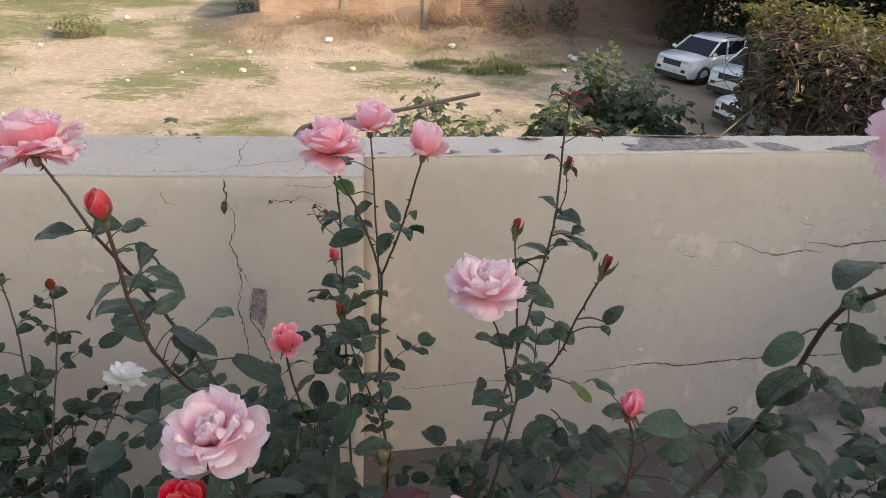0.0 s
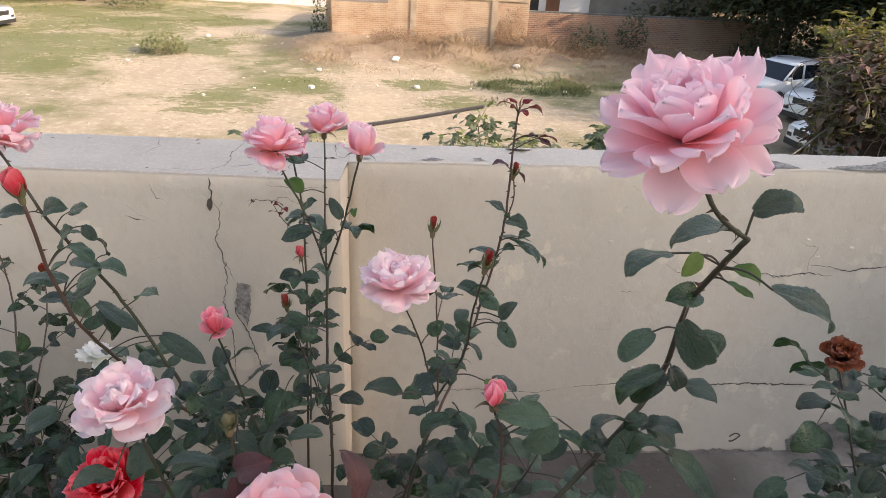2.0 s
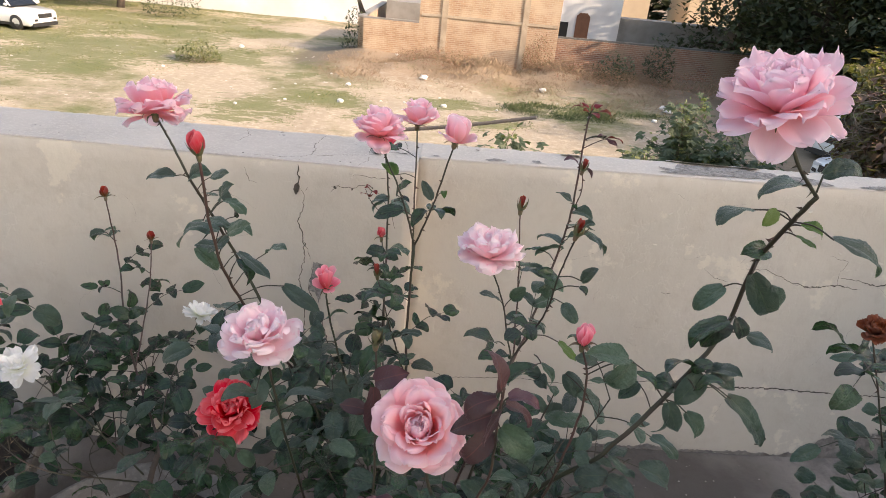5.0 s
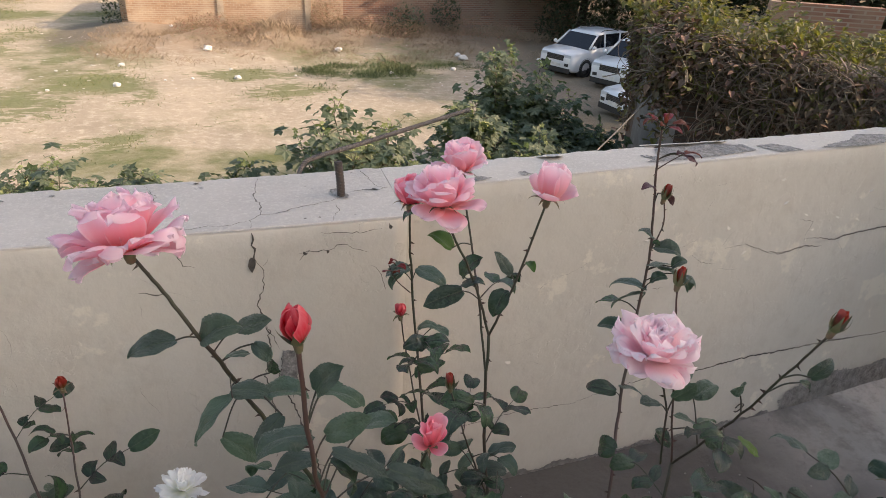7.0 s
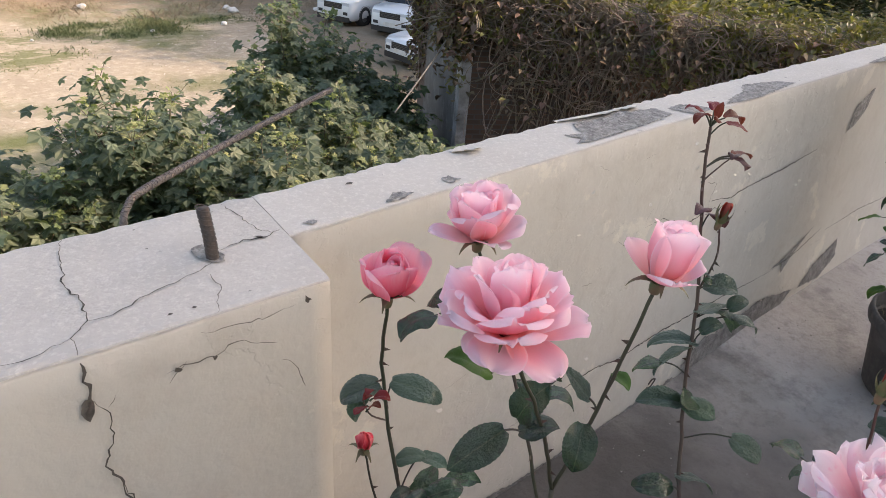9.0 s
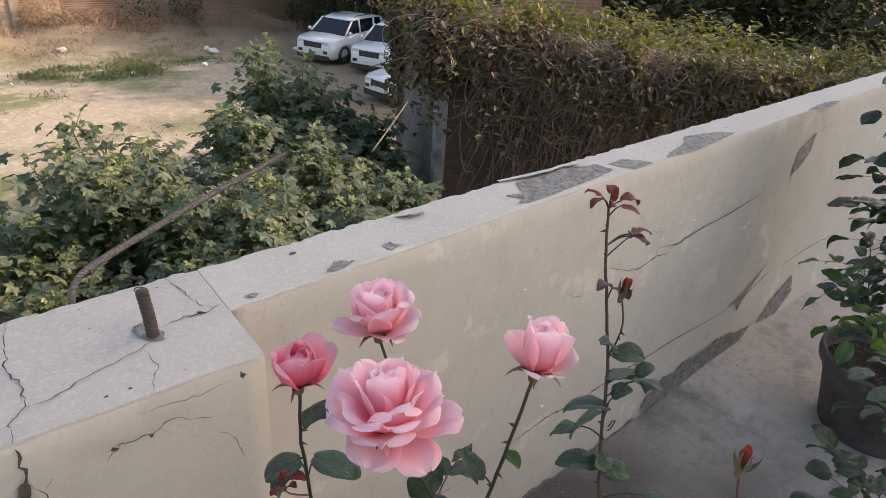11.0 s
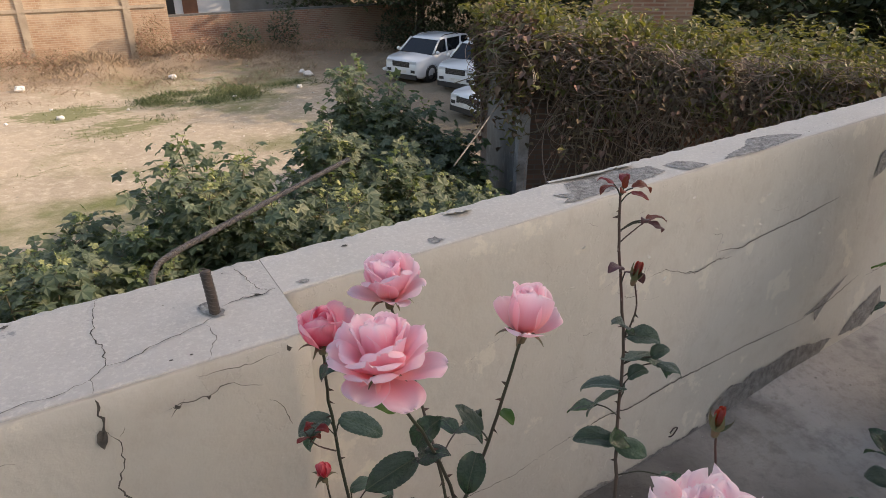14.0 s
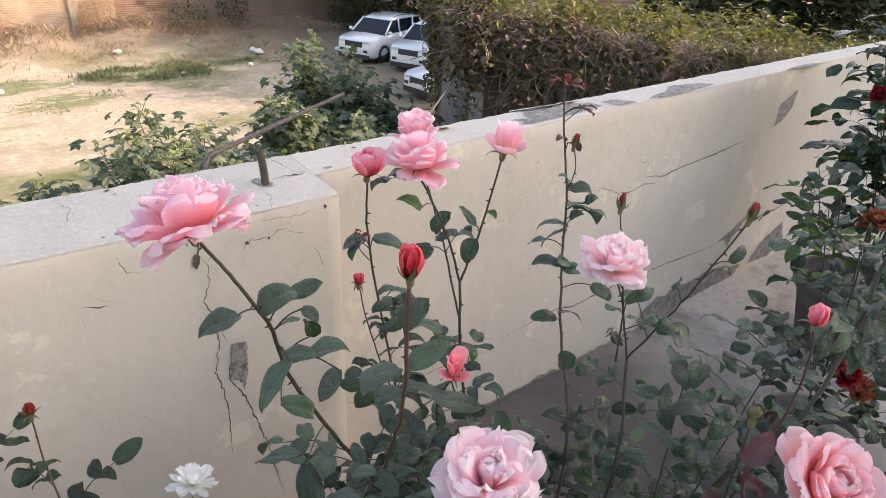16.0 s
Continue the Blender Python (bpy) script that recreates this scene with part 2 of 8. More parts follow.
# paler dusty leaf, its colour also carrying the sky sheen
M_LEAF_GREY = mat("dusty_rose_leaf", (0.036, 0.078, 0.052), 0.29, (0.062, 0.118, 0.084), 4, grain=(0.075, 0.128, 0.098), grain_scale=5, spec=0.8, bump=0.7, bump_scale=7, bump_dist=0.08, random_hue=0.45, coat=0.2,
                  translucent=0.12, translucent_color=(0.10, 0.20, 0.05))
M_LEAF_YOUNG = mat("young_rose_leaf", (0.045, 0.095, 0.018), 0.45, (0.065, 0.12, 0.025), 30, spec=0.35, bump=0.3, bump_scale=150, bump_dist=0.002, random_hue=0.3,
                   translucent=0.25, translucent_color=(0.16, 0.30, 0.03))
M_LEAF_RED = mat("red_new_leaf", (0.11, 0.008, 0.008), 0.4, (0.16, 0.018, 0.014), 30, spec=0.25, bump=0.3, bump_scale=150, bump_dist=0.002, random_hue=0.25,
                 translucent=0.2, translucent_color=(0.35, 0.06, 0.03))
M_LEAF_PURPLE = mat("purple_new_leaf", (0.070, 0.024, 0.030), 0.4, (0.06, 0.034, 0.032), 30, spec=0.35, bump=0.3, bump_scale=150, bump_dist=0.002, random_hue=0.25,
                    translucent=0.15, translucent_color=(0.20, 0.08, 0.08))
for lm_ in (M_LEAF, M_LEAF_GREY, M_LEAF_YOUNG):
    veined(lm_, (0.10, 0.15, 0.075))
for lm_ in (M_LEAF_RED, M_LEAF_PURPLE):
    veined(lm_, (0.20, 0.07, 0.05))
M_SEPAL = mat("sepal", (0.085, 0.12, 0.045), 0.6, (0.16, 0.10, 0.06), 60, bump=0.2, bump_scale=200, bump_dist=0.001)
M_PINK = petal_mat("pink_petal", (0.98, 0.56, 0.645), (0.98, 0.73, 0.80), (0.97, 0.47, 0.47), rim=(0.99, 0.86, 0.90))
M_SOFT = petal_mat("soft_pink_petal", (0.97, 0.62, 0.70), (0.98, 0.77, 0.84), (0.96, 0.51, 0.54), rim=(0.98, 0.84, 0.90))
M_ROSY = petal_mat("rosy_petal", (0.98, 0.35, 0.46), (0.98, 0.52, 0.61), (0.94, 0.20, 0.28), rim=(0.98, 0.68, 0.73))
M_PALE = petal_mat("pale_pink_petal", (0.98, 0.71, 0.765), (0.98, 0.855, 0.88), (0.98, 0.70, 0.725), rim=(0.98, 0.88, 0.90), stain=(0.93, 0.42, 0.56))
M_PEACH = petal_mat("peach_pink_petal", (0.98, 0.56, 0.57), (0.98, 0.73, 0.78), (0.98, 0.50, 0.44), rim=(0.99, 0.84, 0.85))
M_DEEP = petal_mat("deep_pink_petal", (0.92, 0.25, 0.33), (0.95, 0.42, 0.50), (0.80, 0.14, 0.18), rim=(0.97, 0.60, 0.66))
M_CORAL = petal_mat("coral_bud_petal", (0.74, 0.085, 0.115), (0.83, 0.18, 0.21), (0.58, 0.08, 0.07), rim=(0.89, 0.32, 0.34))
M_RUSSET = petal_mat("russet_bud_petal", (0.33, 0.045, 0.036), (0.42, 0.07, 0.05), (0.17, 0.08, 0.03), rim=(0.46, 0.12, 0.08))
M_RED = petal_mat("red_petal", (0.86, 0.045, 0.075), (0.90, 0.12, 0.16), (0.74, 0.022, 0.04), rim=(0.95, 0.42, 0.46))
M_DARKRED = petal_mat("dark_red_petal", (0.20, 0.008, 0.014), (0.27, 0.016, 0.022), (0.13, 0.006, 0.01), rim=(0.30, 0.03, 0.04))
M_WHITE = petal_mat("white_petal", (0.92, 0.92, 0.90), (0.94, 0.94, 0.93), (0.86, 0.87, 0.74), rim=(0.95, 0.95, 0.95))
M_WITHER = petal_mat("withered_petal", (0.25, 0.075, 0.04), (0.34, 0.10, 0.05), (0.16, 0.07, 0.04), rim=(0.22, 0.10, 0.06))
M_POT = mat("grey_plastic_pot", (0.175, 0.165, 0.16), 0.6, (0.13, 0.125, 0.12), 9, grain=(0.26, 0.25, 0.24), grain_scale=50, bump=0.15, bump_scale=90, bump_dist=0.002)
M_SOIL = mat("potting_soil", (0.035, 0.027, 0.021), 1.0, (0.06, 0.045, 0.034), 35, bump=1.0, bump_scale=60, bump_dist=0.02)
M_STRAW = mat("dry_straw", (0.30, 0.235, 0.14), 0.9, (0.20, 0.15, 0.09), 20, bump=0, random_hue=0.3, island=True)
M_YELLOW = mat("yellow_trowel_paint", (0.62, 0.285, 0.012), 0.5, bump=0.2, bump_scale=60, spots=(0.06, 0.045, 0.03), spot_scale=30, spot_at=0.58, spot_soft=0.06, spec=0.4)
M_BLACK = mat("black_rubber", (0.018, 0.018, 0.019), 0.6, (0.03, 0.03, 0.03), 30, bump=0.1)

# ---- mesh helpers ----


def mesh_of(name, verts, faces, material=None, smooth=False):
    me = bpy.data.meshes.new(name)
    me.from_pydata([tuple(v) for v in verts], [], faces)
    if material:
        me.materials.append(material)
    if smooth:
        me.polygons.foreach_set("use_smooth", [True] * len(me.polygons))
    me.update()
    return me


def part(name, data, parent=None, label="", m=None):
    ob = new(name, data)
    if parent:
        ob.parent = parent
    if m is not None:
        ob.matrix_basis = m
    if label:
        ob["label"] = label
    return ob


class Build:
    """Gathers vertices and faces of one mesh."""

    def __init__(self):
        self.v, self.f = [], []

    def add(self, verts, faces):
        k = len(self.v)
        self.v += [tuple(p) for p in verts]
        self.f += [tuple(i + k for i in q) for q in faces]

    def box(self, x0, y0, z0, x1, y1, z1, m=None):
        p = [Vector((x, y, z)) for z in (z0, z1) for y in (y0, y1) for x in (x0, x1)]
        if m is not None:
            p = [m @ q for q in p]
        self.add(p, [(0, 2, 3, 1), (4, 5, 7, 6), (0, 1, 5, 4), (2, 6, 7, 3), (0, 4, 6, 2), (1, 3, 7, 5)])

    def tube(self, pts, radii, seg=6, cap=True):
        pts = [Vector(p) for p in pts]
        n = len(pts)
        if isinstance(radii, (int, float)):
            radii = [radii] * n
        side = None
        rings = []
        for i, p in enumerate(pts):
            d = (pts[min(i + 1, n - 1)] - pts[max(i - 1, 0)]).normalized()
            if side is None:
                side = d.orthogonal().normalized()
            side = (side - d * side.dot(d)).normalized()
            up = d.cross(side)
            rings.append([p + (side * math.cos(a) + up * math.sin(a)) * radii[i] for a in (math.tau * k / seg for k in range(seg))])
        verts = [q for r in rings for q in r]
        faces = [(i * seg + k, i * seg + (k + 1) % seg, (i + 1) * seg + (k + 1) % seg, (i + 1) * seg + k) for i in range(n - 1) for k in range(seg)]
        if cap:
            faces += [tuple(range(seg))[::-1], tuple((n - 1) * seg + k for k in range(seg))]
        self.add(verts, faces)

    def lathe(self, profile, seg=16, m=None):
        verts = [Vector((r * math.cos(a), r * math.sin(a), z)) for r, z in profile for a in (math.tau * k / seg for k in range(seg))]
        if m is not None:
            verts = [m @ q for q in verts]
        self.add(verts, [(i * seg + k, i * seg + (k + 1) % seg, (i + 1) * seg + (k + 1) % seg, (i + 1) * seg + k) for i in range(len(profile) - 1) for k in range(seg)])

    def mesh(self, name, material, smooth=False):
        return mesh_of(name, self.v, self.f, material, smooth)


def spline(pts, steps=6):
    """Catmull-Rom through the points."""
    p = [Vector(q) for q in pts]
    p = [p[0] * 2 - p[1]] + p + [p[-1] * 2 - p[-2]]
    out = []
    for i in range(1, len(p) - 2):
        for k in range(steps):
            t = k / steps
            a, b, c, d = p[i - 1], p[i], p[i + 1], p[i + 2]
            out.append(0.5 * ((2 * b) + (c - a) * t + (2 * a - 5 * b + 4 * c - d) * t * t + (3 * b - a - 3 * c + d) * t ** 3))
    out.append(p[-2])
    return out


def jagged(pts, steps, amp, rnd):
    """A polyline through 2D points, broken into short uneven runs."""
    out = []
    for (a, b), (c, d) in zip(pts, pts[1:]):
        ln = math.hypot(c - a, d - b)
        k = max(2, int(ln / steps))
        for i in range(k):
            t = i / k
            j = amp if i else amp * 0.3
            out.append((a + (c - a) * t + rnd.uniform(-j, j), b + (d - b) * t + rnd.uniform(-j, j)))
    out.append(pts[-1])
    return out

# ---- terrace: floor, parapet, house ----


def face_thick(x, z=0.3):
    return 1.765 + 0.02 * x


def face_thin(x, z=0.3):
    # the thin wall leans back a little towards its top
    return 1.893 + (0.058 + 0.028 * (z - FLOOR) / (TOP - FLOOR)) * x


def back_edge(x):
    return 2.038 + (0.045 if x < 0 else 0.077) * x


def wall_run(name, front, back, x0, x1, z0, z1, seed, label):
    """A plastered wall run with softly uneven faces and worn top arrises, built as bands along x."""
    nx = int((x1 - x0) / 0.03)
    zs = [z0 + (z1 - 0.006 - z0) * k / 24 for k in range(25)]
    verts, faces = [], []
    for i in range(nx + 1):
        x = x0 + (x1 - x0) * i / nx
        f, b = front(x, TOP), back(x)
        w = 0.004 * noise.noise((x * 9, seed, 0))
        ring = [(x, front(x, z) + 0.0016 * noise.noise((x * 5, z * 5, seed)) + 0.0006 * noise.noise((x * 22, z * 22, seed)), z) for z in zs]
        ring += [(x, f + 0.003, z1 - 0.001), (x, f + 0.010, z1 + 0.001 * noise.noise((x * 30, 3, seed))), (x, b - 0.012, z1), (x, b - 0.002 + w, z1 - 0.006), (x, b + w * 0.4, z1 - 0.03), (x, b, z0)]
        verts += ring
    k = len(ring)
    faces = [(i * k + j, (i + 1) * k + j, (i + 1) * k + j + 1, i * k + j + 1) for i in range(nx) for j in range(k - 1)]
    faces += [tuple(range(k)), tuple(range(nx * k, nx * k + k))[::-1]]
    ob = part(name, mesh_of(name, verts, faces, M_WALL, True))
    for p in ob.data.polygons[-2:]:
        p.use_smooth = False
    return tagged(ob, label, "wall", kind="structure")


def coping_run(name, parent, front, back, x0, x1, seed, material):
    """The thin weathered skim on top of a wall, with a broken rear lip."""
    nx = int((x1 - x0) / 0.012)
    verts, faces, rnd = [], [], random.Random(seed)
    for i in range(nx + 1):
        x = x0 + (x1 - x0) * i / nx
        f, b = front(x, TOP) - 0.001, back(x)
        lip = 0.007 * noise.noise((x * 14, 7, seed)) + 0.005 * noise.noise((x * 37, 3, seed)) + rnd.uniform(-0.003, 0.003)
        z = TOP + 0.003
        nick = 0.0016 * noise.noise((x * 34, 4, seed)) + 0.004 * max(0.0, noise.noise((x * 7, 2, seed)) - 0.30)
        verts += [(x, f + 0.0015 + nick, TOP - 0.0005), (x, f + 0.0035 + nick, TOP + 0.0018), (x, f + 0.008 + nick, z + 0.0006 * noise.noise((x * 20, 1, seed))), (x, b - 0.006 + lip, z), (x, b + 0.004 + lip, z - 0.004), (x, b + 0.003 + lip, TOP - 0.012)]
    faces = [(i * 6 + j, (i + 1) * 6 + j, (i + 1) * 6 + j + 1, i * 6 + j + 1) for i in range(nx) for j in range(5)]
    faces += [tuple(range(6)), tuple(range(nx * 6, nx * 6 + 6))[::-1]]
    return part(name, mesh_of(name, verts, faces, material), parent, "grey weathered coping skim with a chipped rear lip")


parapet_a = wall_run("wall_parapet_thick", face_thick, back_edge, -5.0, 0.0, FLOOR, TOP, 1.0, "cream painted thick parapet wall with cracked plaster")
parapet_b = wall_run("wall_parapet_thin", face_thin, back_edge, 0.0, 8.0, FLOOR, TOP, 4.0, "cream painted thin parapet wall with long cracks")
coping_run("coping", parapet_a, face_thick, back_edge, -5.0, 0.0, 11, M_COPING)
coping_run("coping", parapet_b, face_thin, back_edge, 0.001, 8.0, 12, M_COPING_WHITE)

# terrace slab and house below it
b = Build()
b.box(-8, -7, GROUND - 1.5, 8, 1.95, FLOOR - 0.004)
slab = tagged(part("wall_house_base", b.mesh("house_base", M_HOUSE)), "plastered house storey under the terrace", "wall", kind="structure")
verts, faces = [], []
NXF, NYF = 120, 46
for i in range(NXF + 1):
    for j in range(NYF + 1):
        x, y = -6 + 12.5 * i / NXF, -2.3 + 4.45 * j / NYF
        z = FLOOR + 0.004 * noise.noise((x * 2, y * 2, 0)) + 0.002 * noise.noise((x * 9, y * 9, 5))
        fill = max(0.0, min(1.0, (x - 1.25) / 0.6)) * max(0.0, 1 - (face_thin(x, FLOOR) + 0.04 - y) / 0.5)
        verts.append((x, y, z + 0.04 * min(1, fill) ** 1.3))
faces = [(i * (NYF + 1) + j, (i + 1) * (NYF + 1) + j, (i + 1) * (NYF + 1) + j + 1, i * (NYF + 1) + j + 1) for i in range(NXF) for j in range(NYF)]
# floor colour darkens towards the pots, with a noisy edge
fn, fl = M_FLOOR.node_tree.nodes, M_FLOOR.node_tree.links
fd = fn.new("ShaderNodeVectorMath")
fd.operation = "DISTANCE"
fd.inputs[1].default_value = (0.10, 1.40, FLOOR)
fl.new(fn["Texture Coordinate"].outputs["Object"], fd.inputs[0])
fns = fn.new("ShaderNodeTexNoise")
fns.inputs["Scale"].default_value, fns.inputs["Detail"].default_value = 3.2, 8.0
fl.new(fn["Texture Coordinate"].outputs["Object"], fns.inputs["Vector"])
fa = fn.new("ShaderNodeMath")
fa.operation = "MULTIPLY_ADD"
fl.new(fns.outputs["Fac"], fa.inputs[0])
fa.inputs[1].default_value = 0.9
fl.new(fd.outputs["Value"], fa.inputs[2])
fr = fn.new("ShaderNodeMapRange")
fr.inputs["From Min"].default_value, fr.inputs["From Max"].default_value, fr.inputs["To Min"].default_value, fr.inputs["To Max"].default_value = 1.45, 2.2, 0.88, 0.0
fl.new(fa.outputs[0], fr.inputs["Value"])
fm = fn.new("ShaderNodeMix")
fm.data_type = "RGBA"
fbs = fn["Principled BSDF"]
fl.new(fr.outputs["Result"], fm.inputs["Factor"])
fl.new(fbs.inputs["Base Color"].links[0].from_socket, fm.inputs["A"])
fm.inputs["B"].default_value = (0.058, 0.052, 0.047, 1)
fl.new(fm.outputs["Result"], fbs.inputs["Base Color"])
floor = tagged(part("floor", mesh_of("floor", verts, faces, M_FLOOR, True)), "dark grey blotched cement terrace floor, darker round the pots", "floor", kind="structure")
# added out of view: rear, side enclose; the two tall blocks shade the terrace
for nm, bx in (("wall_house_rear", (-6, -2.4, FLOOR, 6.5, -2.2, 0.8)), ("wall_house_neighbour", (30.0, -19.0, GROUND - 1.5, 34.0, -9.6, 27.0)), ("wall_house_wing", (9.0, -9.0, GROUND - 1.5, 12.0, 0.6, 4.6)), ("wall_house_side", (-6.3, -2.4, FLOOR, -6.0, 1.6, 0.8))):
    b = Build()
    b.box(*bx)
    tagged(part(nm, b.mesh(nm, M_HOUSE)), "plain unseen plastered wall added to enclose and shade the terrace", "wall", kind="structure")

# ---- cracks, chips and flaked paint of the parapet ----
crnd = random.Random(5)


def ribbon(pts, width, place):
    """A crack: a ragged strip, tapering at its ends; place() lifts 2D points on to the face."""
    width *= 1.05
    line = jagged(pts, 0.008, 0.0030, crnd)
    v, n = [], len(line)
    for i, (a, c) in enumerate(line):
        p, q = line[max(i - 1, 0)], line[min(i + 1, n - 1)]
        dx, dz = q[0] - p[0], q[1] - p[1]
        ln = math.hypot(dx, dz) or 1
        w = width * (0.25 + 0.75 * min(1, 4 * i / n, 4 * (n - 1 - i) / n)) * crnd.uniform(0.4, 1.3) / 2
        v += [place(a - dz / ln * w, c + dx / ln * w), place(a + dz / ln * w, c - dx / ln * w)]
    return v, [(2 * i, 2 * i + 1, 2 * i + 3, 2 * i + 2) for i in range(n - 1)]


def on_thick(a, c):
    return (a, face_thick(a) - 0.0032, c)


def on_thin(a, c):
    return (a, face_thin(a, c) - 0.0032, c)


def on_top(a, c):
    return (a, c, TOP + 0.0048)


def crack(parent, place, pts, width=0.002):
    v, f = ribbon(pts, width, place)
    part("crack", mesh_of("crack", v, f, M_CRACK), parent)


def patch(parent, place, pts, name="bare_patch", material=None, rough=0.0022):
    line = jagged(pts + pts[:1], 0.006, rough * (1.5 if place is on_top else 1.0), crnd)[:-1]
    part(name, mesh_of(name, [place(a, c) for a, c in line], [tuple(range(len(line)))], material or M_CEMENT), parent, "bare grey cement where paint has flaked")


M_PLASTER = mat("crumbling_plaster", (0.33, 0.305, 0.28), 0.95, (0.17, 0.155, 0.143), 30, grain=(0.30, 0.28, 0.26), grain_scale=120, bump=1.0, bump_scale=45, bump_dist=0.02)
crack(parapet_a, on_thick, [(-0.296, 0.795), (-0.294, 0.753), (-0.302, 0.715)], 0.004)
patch(parapet_a, on_thick, [(-0.300, 0.745), (-0.292, 0.738), (-0.294, 0.722), (-0.301, 0.712), (-0.307, 0.728)], "chip", M_CRACK)
crack(parapet_a, on_thick, [(-0.270, 0.738), (-0.280, 0.724)], 0.001)
crack(parapet_a, on_thick, [(-0.291, 0.738), (-0.280, 0.715), (-0.281, 0.685), (-0.298, 0.64), (-0.284, 0.604), (-0.278, 0.54), (-0.296, 0.466), (-0.286, 0.434), (-0.280, 0.36), (-0.286, 0.24)], 0.0028)
crack(parapet_a, on_thick, [(-0.284, 0.60), (-0.262, 0.53)], 0.0015)
crack(parapet_a, on_thick, [(-0.256, 0.52), (-0.268, 0.44), (-0.246, 0.395), (-0.222, 0.307), (-0.196, 0.193), (-0.179, 0.054)], 0.0032)
crack(parapet_a, on_thick, [(-0.196, 0.193), (-0.15, 0.178), (-0.106, 0.165), (-0.02, 0.118)], 0.0018)
patch(parapet_a, on_thick, [(-0.256, 0.526), (-0.224, 0.519), (-0.229, 0.44), (-0.241, 0.398), (-0.250, 0.43), (-0.268, 0.436), (-0.259, 0.49)])
crack(parapet_a, on_thick, [(-0.215, 0.742), (-0.195, 0.748), (-0.177, 0.743), (-0.157, 0.745), (-0.128, 0.755), (-0.078, 0.733)], 0.0014)
crack(parapet_a, on_thick, [(-0.213, 0.728), (-0.20, 0.742), (-0.19, 0.752)], 0.0014)
patch(parapet_a, on_thick, [(-0.203, 0.748), (-0.196, 0.742), (-0.200, 0.738), (-0.206, 0.742)], "chip", M_CRACK)
patch(parapet_a, on_thick, [(-0.160, 0.747), (-0.154, 0.744), (-0.158, 0.737)], "chip", M_CRACK)
crack(parapet_a, on_thick, [(-0.072, 0.702), (-0.057, 0.686), (-0.046, 0.656), (-0.042, 0.642)], 0.0014)
patch(parapet_a, on_thick, [(-0.037, 0.792), (-0.028, 0.782), (-0.033, 0.778), (-0.038, 0.783)], "chip", M_CRACK)
crack(parapet_a, on_thick, [(-0.50, 0.694), (-0.48, 0.687), (-0.454, 0.682)], 0.0025)
crack(parapet_a, on_thick, [(-0.43, 0.775), (-0.42, 0.74), (-0.40, 0.735)], 0.0013)
crack(parapet_a, on_thick, [(-0.17, 0.785), (-0.11, 0.776), (-0.05, 0.782)], 0.001)
crack(parapet_a, on_top, [(-0.271, 2.026), (-0.279, 1.976), (-0.285, 1.904), (-0.274, 1.857), (-0.276, 1.815), (-0.298, 1.79), (-0.296, 1.757)], 0.0018)
crack(parapet_a, on_top, [(-0.276, 1.815), (-0.25, 1.812), (-0.222, 1.828), (-0.179, 1.845), (-0.136, 1.858), (-0.110, 1.88)], 0.0018)
crack(parapet_a, on_top, [(-0.132, 1.852), (-0.126, 1.815), (-0.141, 1.782), (-0.150, 1.758)], 0.0012)
crack(parapet_a, on_top, [(-0.098, 1.895), (-0.062, 1.909), (-0.031, 1.902), (-0.006, 1.912)], 0.003)
crack(parapet_a, on_top, [(-0.053, 2.03), (-0.042, 1.984), (-0.033, 1.93), (-0.018, 1.908)], 0.0016)
crack(parapet_a, on_top, [(-0.43, 1.77), (-0.364, 1.778), (-0.334, 1.776), (-0.298, 1.79)], 0.0013)
crack(parapet_a, on_top, [(-0.50, 2.0), (-0.47, 1.93), (-0.49, 1.86)], 0.0011)
patch(parapet_a, on_top, [(-0.130, 1.918), (-0.113, 1.922), (-0.098, 1.887), (-0.101, 1.866), (-0.118, 1.870), (-0.132, 1.894)])
patch(parapet_a, on_top, [(-0.048, 1.913), (-0.036, 1.908), (-0.030, 1.899), (-0.042, 1.902)], "chip", M_CRACK)
patch(parapet_b, on_top, [(0.177, 1.921), (0.205, 1.946), (0.24, 1.931), (0.212, 1.918), (0.19, 1.916)])
patch(parapet_b, on_top, [(0.309, 1.955), (0.33, 1.962), (0.345, 1.940), (0.326, 1.934), (0.312, 1.938)])
patch(parapet_b, on_top, [(0.031, 1.916), (0.045, 1.920), (0.055, 1.914), (0.041, 1.907)])
patch(parapet_b, on_top, [(0.666, 1.974), (0.70, 1.99), (0.677, 2.022), (0.723, 2.014), (0.746, 2.066), (0.82, 2.082), (0.917, 2.086), (1.031, 2.063), (1.036, 2.016), (0.924, 1.996), (0.786, 1.977), (0.70, 1.968)])
patch(parapet_b, on_top, [(1.06, 2.051), (1.12, 2.06), (1.161, 2.03), (1.18, 2.00), (1.09, 1.992)])
patch(parapet_b, on_top, [(1.25, 2.01), (1.304, 2.035), (1.40, 2.06), (1.47, 2.105), (1.60, 2.09), (1.672, 2.053), (1.544, 2.032), (1.377, 2.005)])
patch(parapet_b, on_top, [(2.2, 2.09), (2.4, 2.12), (2.5, 2.10), (2.35, 2.075)])
crack(parapet_b, on_thin, [(0.026, 0.147), (0.125, 0.092), (0.241, 0.096), (0.377, 0.104), (0.537, 0.090), (0.659, 0.111)], 0.0016)
crack(parapet_b, on_thin, [(0.659, 0.111), (0.786, 0.124), (0.878, 0.131), (0.979, 0.112), (1.193, 0.124), (1.34, 0.118), (1.505, 0.118), (1.66, 0.11), (1.87, 0.10)], 0.0045)
